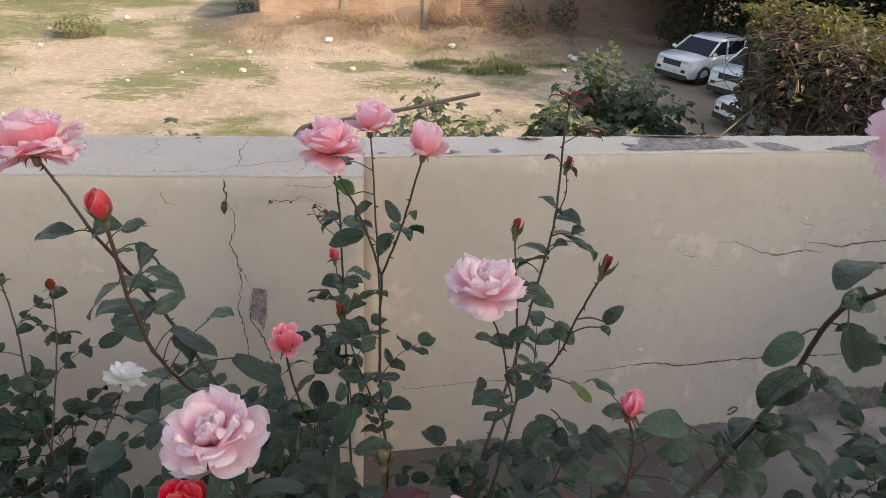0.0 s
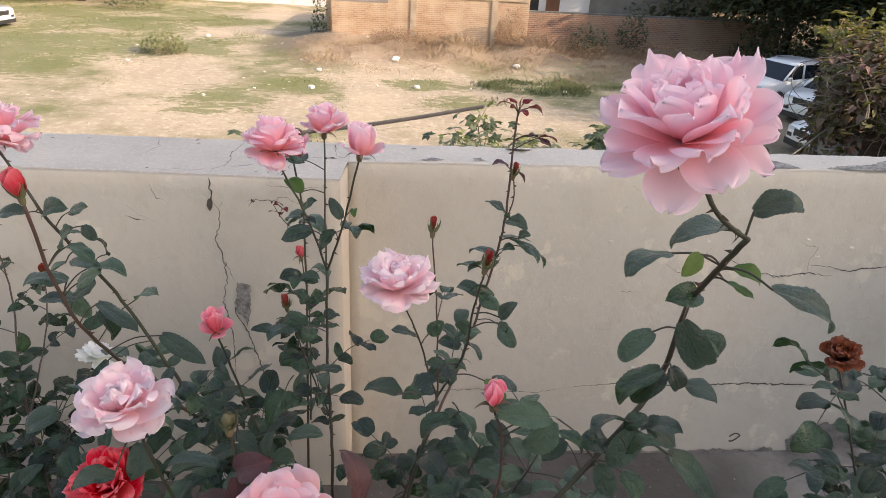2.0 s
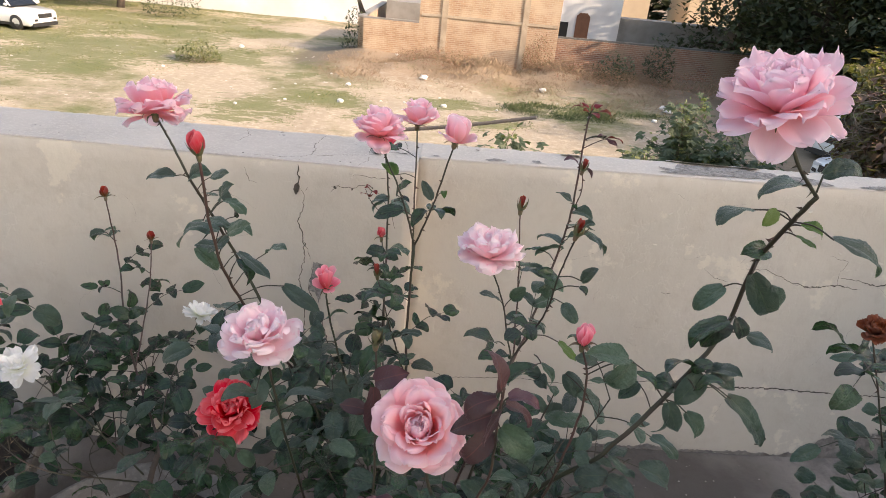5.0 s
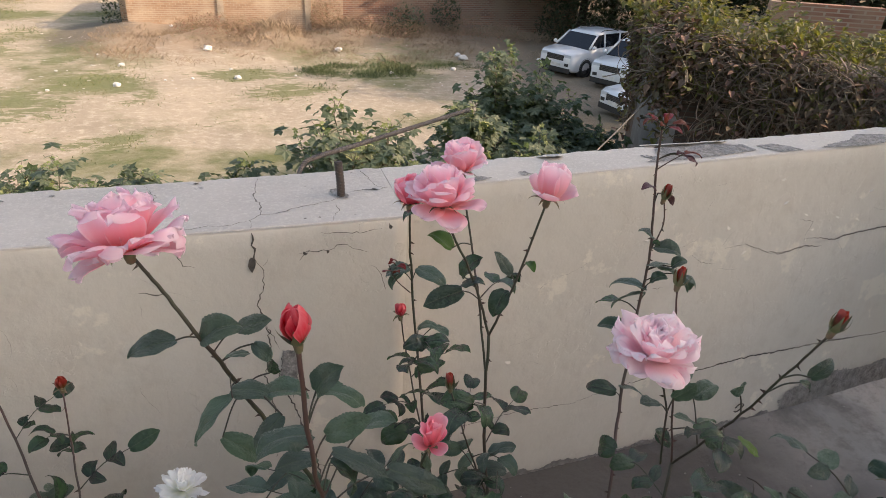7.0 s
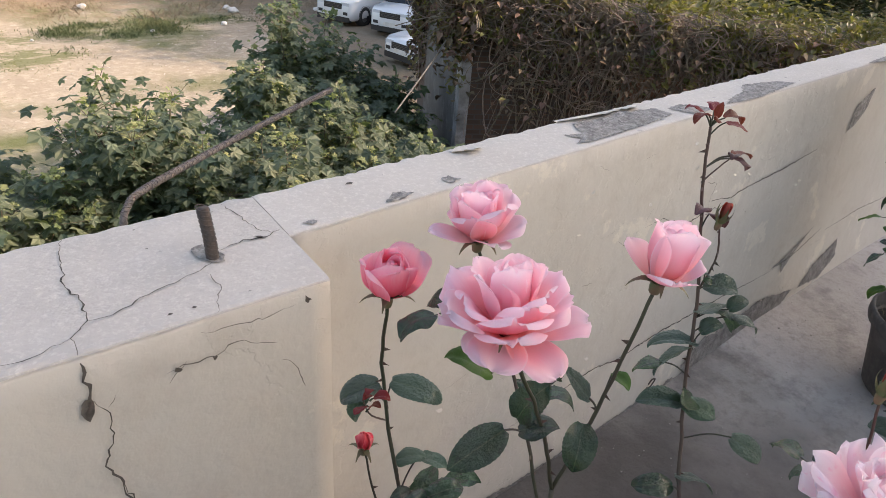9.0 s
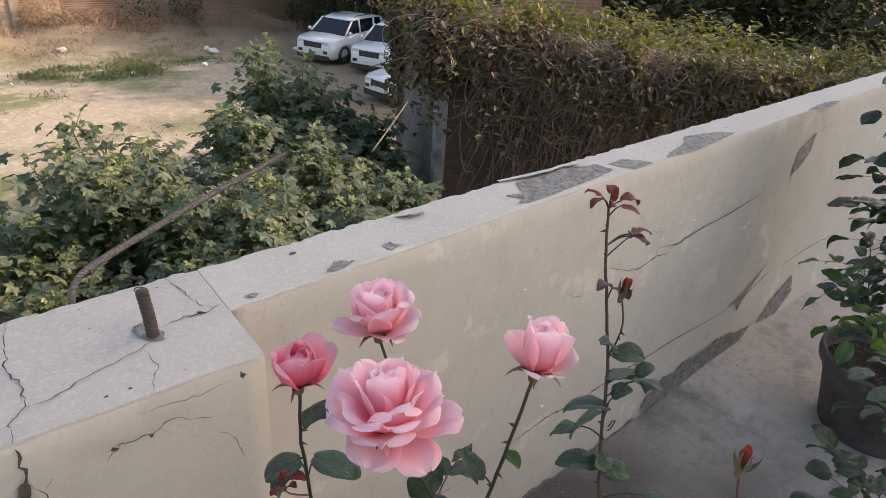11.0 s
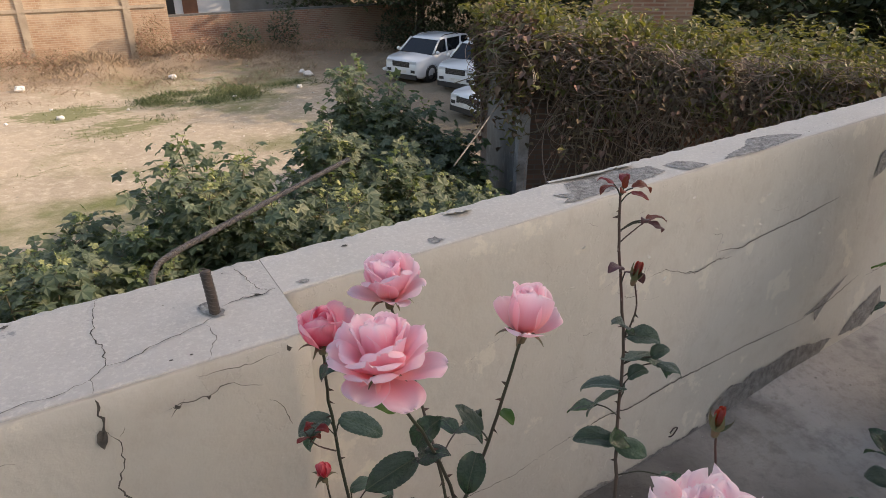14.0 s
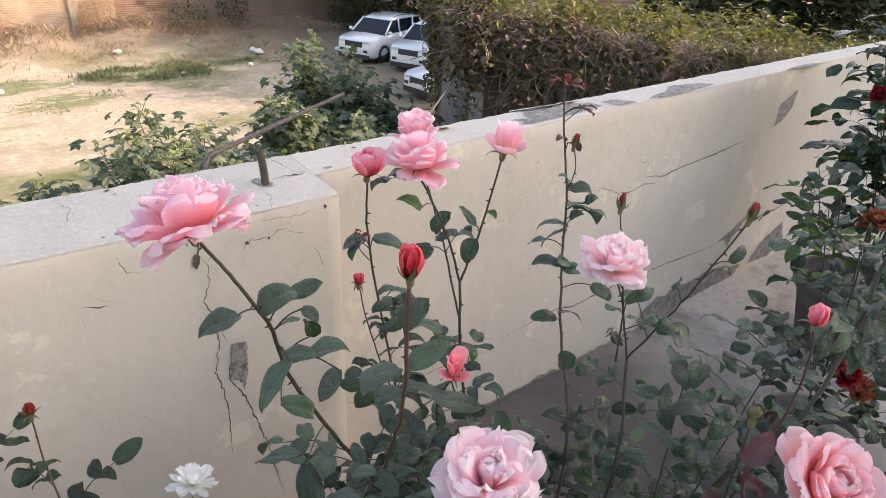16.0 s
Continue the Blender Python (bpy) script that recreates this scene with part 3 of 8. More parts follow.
crack(parapet_b, on_thin, [(1.87, 0.10), (2.05, 0.12), (2.25, 0.17)], 0.004)
patch(parapet_b, on_thin, [(1.88, 0.11), (2.0, 0.14), (2.16, 0.20), (2.05, 0.13), (1.98, 0.06), (1.96, 0.11)])
crack(parapet_b, on_thin, [(2.3, 0.15), (2.6, 0.16), (2.95, 0.14)], 0.003)
crack(parapet_b, on_thin, [(0.97, 0.535), (1.049, 0.538), (1.131, 0.505), (1.191, 0.488), (1.282, 0.502)], 0.0016)
crack(parapet_b, on_thin, [(1.14, 0.50), (1.20, 0.488), (1.282, 0.502), (1.36, 0.492)], 0.0028)
crack(parapet_b, on_thin, [(1.285, 0.525), (1.348, 0.521), (1.40, 0.508), (1.432, 0.515), (1.561, 0.524), (1.72, 0.53), (1.95, 0.55)], 0.0042)
crack(parapet_b, on_thin, [(1.282, 0.502), (1.275, 0.54), (1.29, 0.58), (1.23, 0.595)], 0.0012)
crack(parapet_b, on_thin, [(0.748, 0.441), (0.784, 0.438)], 0.0016)
crack(parapet_b, on_thin, [(0.86, 0.53), (0.90, 0.50), (0.95, 0.49)], 0.001)
patch(parapet_b, on_thin, [(2.18, 0.57), (2.20, 0.66), (2.34, 0.71), (2.31, 0.63), (2.24, 0.585)])
patch(parapet_b, on_thin, [(1.40, -0.142), (1.385, -0.10), (1.42, -0.062), (1.50, -0.028), (1.56, -0.045), (1.625, -0.016), (1.70, -0.03), (1.764, -0.033), (1.837, -0.017), (1.95, -0.03), (2.059, -0.056), (2.155, -0.068), (2.10, -0.10), (2.05, -0.14), (1.8, -0.15), (1.4, -0.15)], "bare_plaster", M_PLASTER, 0.007)
patch(parapet_b, on_thin, [(2.2, -0.08), (2.3, 0.0), (2.48, 0.06), (2.52, -0.03), (2.4, -0.1)], "bare_plaster", M_PLASTER, 0.007)

# crumbled foot of the thin wall
foot = [(0.3 + 0.03 * k, FLOOR + 0.012 + 0.010 * noise.noise((0.3 * k, 3, 1)) + crnd.choice((0, 0, 0, 0.006, 0.012))) for k in range(36)]
patch(parapet_b, on_thin, foot + [(1.36, FLOOR + 0.001), (0.3, FLOOR + 0.001)], "bare_plaster", M_PLASTER, 0.004)

# hairlines of the blistered paint
M_HAIRLINE = mat("hairline_in_paint", (0.38, 0.33, 0.28), 0.9, (0.26, 0.225, 0.19), 40, bump=0)
for _ in range(46):
    x, z = crnd.choice([(crnd.uniform(0.5, 1.9), crnd.uniform(0.30, 0.76)), (crnd.uniform(0.1, 2.3), crnd.uniform(0.05, 0.76)), (crnd.uniform(-1.2, 0.4), crnd.uniform(0.3, 0.76))])
    pts, a = [(x, z)], crnd.uniform(0, 6.28)
    for _ in range(crnd.randrange(2, 6)):
        a += crnd.uniform(-0.5, 0.5)
        x, z = x + 0.026 * math.cos(a), min(0.78, z + 0.018 * math.sin(a))
        pts.append((x, z))
    wall, face = (parapet_b, on_thin) if pts[0][0] > 0 else (parapet_a, on_thick)
    if min(p[0] for p in pts) > 0.25 or max(p[0] for p in pts) < -0.4:
        v, f = ribbon(pts, 0.0006, face)
        part("hairline_crack", mesh_of("hairline_crack", v, f, M_HAIRLINE), wall)

# small standing blisters and lifted paint flakes
blis = Build()
for _ in range(22):
    x, z = crnd.choice([(crnd.uniform(0.55, 2.0), crnd.uniform(0.42, 0.75)), (crnd.uniform(0.1, 2.4), crnd.uniform(0.15, 0.75)), (crnd.uniform(0.9, 1.5), crnd.uniform(0.5, 0.65))])
    w, h, a = crnd.uniform(0.004, 0.018), crnd.uniform(0.0015, 0.005), crnd.uniform(-0.5, 0.5)
    pts = [(0, 0, 0.003), (w, a * w, 0.003), (w * 0.9, a * w - h, -0.001), (w * 0.4, a * w * 0.5 - h * 1.2, -0.0022), (w * 0.1, -h, -0.0004)]
    blis.add([(x + p, face_thin(x + p, z) + q - 0.003, z + r) for p, r, q in pts], [(0, 1, 2, 3, 4)])
part("paint_flakes", blis.mesh("paint_flakes", M_WALL), parapet_b, "lifted flakes of cream paint")
# small chips in the coping
for _ in range(38):
    x = crnd.uniform(-1.4, 2.6)
    f, bk = (face_thick(x) if x < 0 else face_thin(x, TOP)) + 0.01, back_edge(x) - 0.02
    y, r = crnd.choice((crnd.uniform(f, bk), f + 0.012, bk - 0.006)), crnd.choice((0.0015, 0.002, 0.0025, 0.003, 0.006))
    pts = [(x + r * crnd.uniform(0.6, 1.6) * math.cos(a), y + r * crnd.uniform(0.4, 1.0) * math.sin(a)) for a in (k * math.tau / 7 for k in range(7))]
    v = [on_top(a, c) for a, c in pts]
    part("chip", mesh_of("chip", v, [tuple(range(7))], crnd.choice((M_CEMENT, M_CEMENT, M_CRACK))), parapet_a if x < 0 else parapet_b)
curl = Build()
for x0, x1, y0 in ((0.72, 0.93, 2.09), (0.40, 0.47, 2.045), (0.92, 1.0, 2.095)):
    n = 14
    v = []
    for i in range(n + 1):
        x = x0 + (x1 - x0) * i / n
        k = math.sin(math.pi * i / n)
        v += [(x, y0 + 0.012, TOP + 0.004), (x, y0 - 0.010 * k, TOP + 0.005 + 0.003 * k), (x, y0 - 0.022 * k + crnd.uniform(-0.003, 0.003), TOP + 0.006 + 0.008 * k + crnd.uniform(-0.001, 0.001))]
    curl.add(v, [(i * 3 + j, i * 3 + 3 + j, i * 3 + 4 + j, i * 3 + 1 + j) for i in range(n) for j in range(2)])
part("peeling_paint", curl.mesh("peeling_paint", M_COPING_WHITE), parapet_b, "curled peeling white paint")

# wire hook standing out of the wall
b = Build()
b.tube(spline([(1.200, face_thin(1.2) + 0.01, -0.105), (1.200, face_thin(1.2) - 0.02, -0.10), (1.222, face_thin(1.2) - 0.022, -0.073), (1.205, face_thin(1.2) - 0.022, -0.066), (1.19, face_thin(1.2) - 0.022, -0.08)]), 0.0022, 5)
tagged(part("wire_hook", b.mesh("wire_hook", M_REBAR, True)), "bent rusty wire hook in the parapet wall", "hook")

# grit on the terrace floor
grit_rnd = random.Random(19)
grit = Build()
for _ in range(420):
    x, y = grit_rnd.uniform(-0.4, 2.6), grit_rnd.uniform(0.9, 2.2)
    s, z = grit_rnd.choice((0.0015, 0.002, 0.002, 0.003, 0.0045)) * grit_rnd.uniform(0.7, 1.4), FLOOR + 0.004 + 0.036 * max(0.0, min(1.0, (x - 1.25) / 0.6)) * max(0.0, min(1.0, 1 - (face_thin(x, FLOOR) + 0.04 - y) / 0.5))
    if y > face_thick(x, 0) - 0.02 if x < 0 else y > face_thin(x, FLOOR) - 0.02:
        continue
    grit.add([(x - s, y, z), (x, y - s * 0.8, z), (x + s * 1.1, y + s * 0.2, z), (x, y + s, z), (x + grit_rnd.uniform(-0.3, 0.3) * s, y, z + s * 0.9)], [(0, 1, 4), (1, 2, 4), (2, 3, 4), (3, 0, 4)])
tagged(part("grit", grit.mesh("grit", M_CEMENT)), "loose mortar crumbs on the terrace floor", "grit", kind="stuff")

# ---- reinforcing bars ----


def ribbed_bar(name, pts, radius, label, steel):
    fine = spline(pts, 40)
    b = Build()
    b.tube(fine, radius, 8)
    root = tagged(part(name, b.mesh(name, steel, True)), label, "steel bar")
    ribs = Build()
    dist, step = 0.0, 0.0
    for i in range(1, len(fine)):
        d = fine[i] - fine[i - 1]
        dist += d.length
        if dist >= step:
            step += 0.0068
            t = d.normalized()
            s = t.orthogonal().normalized()
            u = t.cross(s)
            ring = [fine[i] + (s * math.cos(a) + u * math.sin(a)) * (radius * 1.06) + t * 0.004 * math.sin(a) for a in (math.tau * k / 10 for k in range(11))]
            ribs.tube(ring, 0.0009, 4, False)
    part("ribs", ribs.mesh("ribs", steel, True), root)
    return root


ribbed_bar("rebar_stump", [(-0.112, 1.882, TOP - 0.02), (-0.113, 1.884, TOP + 0.03), (-0.116, 1.890, TOP + 0.076)], 0.0078, "short rusty ribbed steel bar standing on the coping", M_REBAR)
ribbed_bar("bent_rebar", [(-0.186, 2.08, 0.69), (-0.182, 2.09, 0.765), (-0.170, 2.106, 0.790), (-0.140, 2.14, 0.797), (-0.02, 2.25, 0.787), (0.149, 2.37, 0.788), (0.365, 2.484, 0.805)], 0.0054, "long bent rusty ribbed steel bar leaning out over the wall", M_REBAR_DUSTY)

# ---- potted roses ----


def pot(x, y, radius, rim_z, name="flower_pot", label="large grey plastic flower pot with a rolled rim", material=None):
    h = rim_z - FLOOR
    b = Build()
    r = radius
    b.lathe([(0.0, 0.0), (r * 0.66, 0.0), (r * 0.70, 0.012), (r * 0.90, h * 0.82), (r * 0.93, h - 0.05), (r * 0.985, h - 0.045), (r, h - 0.03), (r, h - 0.010), (r * 0.985, h),
             (r * 0.95, h), (r * 0.93, h - 0.012), (r * 0.90, h - 0.07), (r * 0.80, h * 0.5)], 40)
    root = tagged(part(name, b.mesh(name, material or M_POT, True), None, "", pose(x, y, FLOOR)), label, "flower pot", "flower pots")
    s = Build()
    n, rings = 28, 7
    prnd = random.Random(int(x * 1000))
    for k in range(1, rings + 1):
        for i in range(n):
            a = math.tau * i / n
            rr = r * 0.895 * k / rings
            s.v.append((rr * math.cos(a), rr * math.sin(a), h - 0.065 + 0.018 * (1 - k / rings) + prnd.uniform(-0.007, 0.007)))
    s.v.append((0, 0, h - 0.045))
    s.f = [(k * n + i, (k + 1) * n + i, (k + 1) * n + (i + 1) % n, k * n + (i + 1) % n) for k in range(rings - 1) for i in range(n)]
    s.f += [(len(s.v) - 1, i, (i + 1) % n) for i in range(n)]
    soil = part("soil", s.mesh("soil", M_SOIL, True), root, "dark crumbly soil")
    lit = Build()
    for _ in range(150):
        a, rr = prnd.uniform(0, 6.28), r * 0.85 * math.sqrt(prnd.random())
        p = Vector((rr * math.cos(a), rr * math.sin(a), h - 0.047))
        d = Vector((prnd.uniform(-1, 1), prnd.uniform(-1, 1), prnd.uniform(-0.05, 0.35))).normalized() * prnd.uniform(0.015, 0.05)
        lit.tube([p, p + d * 0.5 + Vector((0, 0, 0.004)), p + d], [0.0007, 0.0006, 0.0003], 3, False)
    tagged(part("straw_litter", lit.mesh("straw_litter", M_STRAW), root, "dry straw litter on the soil"), kind="stuff")
    return root


pot(-0.48, 1.10, 0.245, 0.18)
pot(-1.03, 1.28, 0.235, 0.18)
pot(-0.82, 0.72, 0.16, 0.10, label="small grey plastic flower pot with weeds")
pot(0.12, 1.17, 0.215, 0.17)
pot(1.12, 1.18, 0.135, 0.11)
M_POT_DARK = mat("dark_clay_pot", (0.125, 0.115, 0.11), 0.75, (0.055, 0.05, 0.048), 9, grain=(0.14, 0.125, 0.115), grain_scale=50, bump=0.2, bump_scale=90, bump_dist=0.002)
pot(2.03, 1.49, 0.225, 0.14, label="dark grey clay flower pot beside the parapet", material=M_POT_DARK)

# petals: templates by bloom style and layer
PETALS = {}


def petal_mesh(key, length, width, theta, curve, roll, ruffle, cup, seed):
    """One petal standing at its foot at the origin; theta leans it out from the bloom's axis, roll turns its rim back."""
    nu, nv = 14, 15
    prnd = random.Random(seed * 13 + int(length * 1e5))
    ph, lop, point = prnd.uniform(0, 6.28), prnd.uniform(-0.10, 0.10), prnd.uniform(-0.3, 1.0)
    crimp = [prnd.uniform(-1, 1) for _ in range(nu + 1)]
    verts, uvs, line = [], [], []
    r = z = 0.0
    steps = [1 - (1 - j / nv) ** 1.6 for j in range(nv + 1)]
    for j, v in enumerate(steps):
        phi = radians(theta + curve * (0.55 - v) + roll * (max(0.0, v - 0.62) / 0.38) ** 1.3)
        line.append((r, z, phi, v))
        dv = (steps[j + 1] - v if j < nv else 0.0) * length
        r += math.sin(phi) * dv
        z += math.cos(phi) * dv
    for r, z, phi, v in line:
        hw = width * (0.26 + 0.74 * math.sin(math.pi / 2 * min(1, v / 0.66)))
        if v > 0.66:
            hw *= max(0.0, 1 - ((v - 0.66) / 0.345) ** 2.6) ** 0.5 * 0.98 + 0.02
        for i in range(nu + 1):
            u = 2 * i / nu - 1
            s = u * hw + lop * width * v * v
            c = cup / width
            lat, dep = math.sin(c * s) / c, (1 - math.cos(c * s)) / c
            dep -= hw * 1.2 * max(0.0, abs(u) - 0.5) ** 1.6 * max(0, roll) / 42 * v
            wave = ruffle * length * v ** 1.8 * (0.42 * math.sin(2.6 * u + ph) + 0.30 * math.sin(5.1 * u + 2.1 * ph) * abs(u) + 0.16 * math.sin(4.4 * v + ph) + 1.2 * max(0, v - 0.72) * (math.sin(7.5 * u + ph) + 0.7 * crimp[i]))
            tipd = length * max(0, v - 0.72) * (ruffle * (0.5 * math.sin(3.4 * u + ph) + 0.5 * math.sin(7.1 * u + 2 * ph) + 0.6 * crimp[i]) + 0.10 * point * (0.55 - abs(u)))
            nr, nz = -math.cos(phi), math.sin(phi)
            verts.append((lat, r + nr * (dep + wave) + math.sin(phi) * tipd, z + nz * (dep + wave) + math.cos(phi) * tipd))
            uvs.append((i / nu, v))
    faces = [(j * (nu + 1) + i, j * (nu + 1) + i + 1, (j + 1) * (nu + 1) + i + 1, (j + 1) * (nu + 1) + i) for j in range(nv) for i in range(nu)]
    me = mesh_of("petal", verts, faces, None, True)
    layer = me.uv_layers.new(name="UVMap")
    layer.data.foreach_set("uv", [c for loop in me.loops for c in uvs[loop.vertex_index]])
    return me


# style: rows of lean, length, half-width, count, curve, rim roll, ruffle, cup (sizes as parts of the bloom's width)
STYLES = {
    "open": [(-12, 0.58, 0.14, 3, 54, -16, 0.02, 2.2), (-8, 0.60, 0.17, 3, 54, -8, 0.03, 2.0), (-3, 0.62, 0.19, 4, 52, 4, 0.04, 1.8), (3, 0.63, 0.22, 4, 50, 22, 0.06, 1.55), (10, 0.64, 0.25, 4, 54, 40, 0.07, 1.35), (20, 0.63, 0.28, 4, 56, 58, 0.08, 1.15),
             (36, 0.60, 0.30, 5, 52, 64, 0.09, 0.95), (56, 0.56, 0.29, 5, 44, 52, 0.11, 0.8), (80, 0.50, 0.26, 4, 34, 40, 0.12, 0.75), (102, 0.42, 0.20, 3, 26, 30, 0.12, 0.9)],
    "flat": [(3, 0.40, 0.12, 4, 50, -50, 0.08, 1.6), (7, 0.43, 0.15, 5, 48, 4, 0.10, 1.5), (14, 0.47, 0.19, 5, 46, 26, 0.12, 1.25), (26, 0.50, 0.22, 6, 46, 44, 0.14, 1.05), (42, 0.52, 0.24, 6, 42, 48, 0.15, 0.9), (59, 0.52, 0.25, 6, 36, 44, 0.16, 0.8), (77, 0.49, 0.24, 5, 32, 38, 0.18, 0.75), (95, 0.43, 0.20, 3, 24, 34, 0.18, 0.8)],
    "half_open": [(-12, 0.56, 0.14, 3, 52, -16, 0.02, 2.2), (-7, 0.58, 0.17, 3, 52, -8, 0.03, 2.0), (-1, 0.60, 0.21, 4, 52, 10, 0.04, 1.7), (6, 0.61, 0.25, 4, 54, 32, 0.05, 1.4), (16, 0.61, 0.29, 4, 58, 54, 0.07, 1.15), (36, 0.57, 0.29, 4, 50, 56, 0.09, 0.95), (64, 0.52, 0.25, 4, 38, 38, 0.11, 0.8)],
    "rosette": [(1, 0.44, 0.07, 3, 40, -110, 0.03, 1.2), (3, 0.47, 0.11, 3, 56, -95, 0.04, 1.7), (5, 0.50, 0.13, 3, 56, -60, 0.05, 1.8), (7, 0.51, 0.15, 4, 56, -22, 0.06, 1.8), (9, 0.51, 0.17, 4, 56, 16, 0.06, 1.75), (13, 0.53, 0.20, 5, 56, 28, 0.07, 1.5), (19, 0.55, 0.23, 5, 56, 42, 0.08, 1.25),
                (29, 0.57, 0.26, 5, 54, 52, 0.10, 1.05), (45, 0.56, 0.29, 5, 46, 50, 0.11, 0.85), (64, 0.52, 0.28, 5, 38, 42, 0.12, 0.7)],
    "dome": [(3, 0.44, 0.12, 4, 54, -90, 0.10, 1.5), (6, 0.47, 0.14, 5, 50, -45, 0.14, 1.5), (11, 0.49, 0.16, 6, 46, 24, 0.17, 1.3), (22, 0.51, 0.20, 6, 44, 40, 0.18, 0.95), (39, 0.52, 0.22, 6, 42, 48, 0.18, 0.8), (58, 0.52, 0.23, 6, 38, 46, 0.18, 0.7), (79, 0.49, 0.22, 6, 28, 36, 0.18, 0.6)],
    "messy": [(4, 0.39, 0.15, 3, 50, -100, 0.16, 1.2), (7, 0.42, 0.17, 4, 46, -50, 0.20, 1.2), (13, 0.44, 0.19, 4, 42, 26, 0.25, 1.15), (26, 0.46, 0.24, 5, 38, 30, 0.26, 0.85), (43, 0.50, 0.27, 5, 38, 34, 0.24, 0.75), (62, 0.53, 0.29, 4, 34, 34, 0.22, 0.65), (84, 0.50, 0.27, 4, 24, 28, 0.20, 0.6)],
    "loose": [(3, 0.36, 0.10, 4, 50, -40, 0.10, 1.7), (7, 0.40, 0.13, 5, 46, 0, 0.12, 1.5), (15, 0.44, 0.15, 6, 42, 14, 0.13, 1.25), (29, 0.48, 0.17, 7, 38, 20, 0.14, 1.05), (47, 0.52, 0.18, 7, 34, 22, 0.14, 0.9), (67, 0.54, 0.19, 7, 26, 20, 0.14, 0.8), (88, 0.52, 0.19, 6, 18, 18, 0.14, 0.7), (108, 0.46, 0.17, 4, 10, 14, 0.14, 0.7)],
    "ruffled": [(3, 0.39, 0.11, 4, 54, -95, 0.12, 1.6), (5, 0.42, 0.12, 5, 52, -55, 0.15, 1.7), (8, 0.45, 0.14, 6, 48, -10, 0.17, 1.5), (15, 0.48, 0.17, 7, 46, 30, 0.18, 1.2), (29, 0.50, 0.18, 8, 42, 36, 0.18, 0.95), (48, 0.51, 0.19, 8, 34, 36, 0.18, 0.8), (70, 0.50, 0.19, 7, 26, 28, 0.18, 0.7)],
    "half": [(-8, 0.54, 0.13, 3, 44, -12, 0.02, 2.1), (-4, 0.57, 0.18, 3, 54, -4, 0.03, 1.8), (1, 0.60, 0.24, 3, 66, 8, 0.04, 1.5), (6, 0.62, 0.31, 4, 78, 24, 0.05, 1.25), (58, 0.50, 0.25, 3, 46, 34, 0.08, 0.85)],
    "goblet": [(-2, 0.64, 0.18, 3, 44, -20, 0.03, 2.0), (1, 0.66, 0.27, 3, 64, -14, 0.04, 1.8), (5, 0.67, 0.35, 3, 84, -4, 0.05, 1.5), (15, 0.64, 0.42, 4, 88, 40, 0.07, 1.15)],
    "bud": [(-5, 0.80, 0.26, 3, 48, -14, 0.02, 1.8), (-4, 0.84, 0.36, 3, 62, -24, 0.03, 1.6), (-2, 0.78, 0.43, 3, 70, -24, 0.04, 1.4)],
    "closed": [(-3, 0.88, 0.15, 3, 24, -10, 0.01, 1.8), (-2, 0.94, 0.20, 3, 32, -14, 0.02, 1.7), (-1, 0.90, 0.24, 3, 38, -16, 0.02, 1.5)],
    "opening": [(-2, 0.84, 0.19, 3, 22, -6, 0.02, 1.7), (0, 0.86, 0.26, 3, 32, 6, 0.03, 1.6), (4, 0.82, 0.28, 3, 38, 36, 0.05, 1.4), (62, 0.54, 0.26, 3, 34, 30, 0.08, 0.8)],
    "spray": [(6, 0.28, 0.09, 6, 24, 4, 0.10, 1.0), (24, 0.37, 0.11, 7, 20, 10, 0.12, 0.8), (46, 0.46, 0.12, 8, 18, 14, 0.12, 0.65), (70, 0.51, 0.125, 9, 14, 12, 0.12, 0.5), (90, 0.48, 0.11, 5, 10, 8, 0.12, 0.5)],
}


def petal_set(style, diam, material):
    key = (style, round(diam, 3), material.name)
    if key not in PETALS:
        rows = []
        for k, (theta, ln, wd, count, curve, roll, ruffle, cup) in enumerate(STYLES[style]):
            var = []
            for s in range(3):
                me = petal_mesh(key, ln * diam * (1 + 0.05 * (s - 1)), wd * diam, theta + 4 * (s - 1), curve, roll * (0.7 + 0.3 * s), ruffle, cup, k * 3 + s + len(key[2]))
                me.materials.append(material)
                var.append(me)
            rows.append((theta, count, var))
        PETALS[key] = rows
    return PETALS[key]


def sepal_mesh(length, back):
    """A pointed sepal; back: degrees by which it turns outward along its length (minus: hugs the bud)."""
    v, w = [], length * 0.17
    r = z = 0.0
    for j in range(8):
        t = j / 7
        hw = w * (1 - t) ** 0.8 * (0.7 + 1.1 * math.sin(math.pi * min(1, t * 1.6)) * 0.5) + 0.0003
        v += [(-hw, r - 0.35 * hw, z), (0, r, z), (hw, r - 0.35 * hw, z)]
        a = radians(38 + back * t)
        r += length / 7 * math.sin(a)
        z += length / 7 * math.cos(a)
    return mesh_of("sepal", v, [(j * 3 + i, j * 3 + i + 1, j * 3 + i + 4, j * 3 + i + 3) for j in range(7) for i in range(2)], M_SEPAL, True)


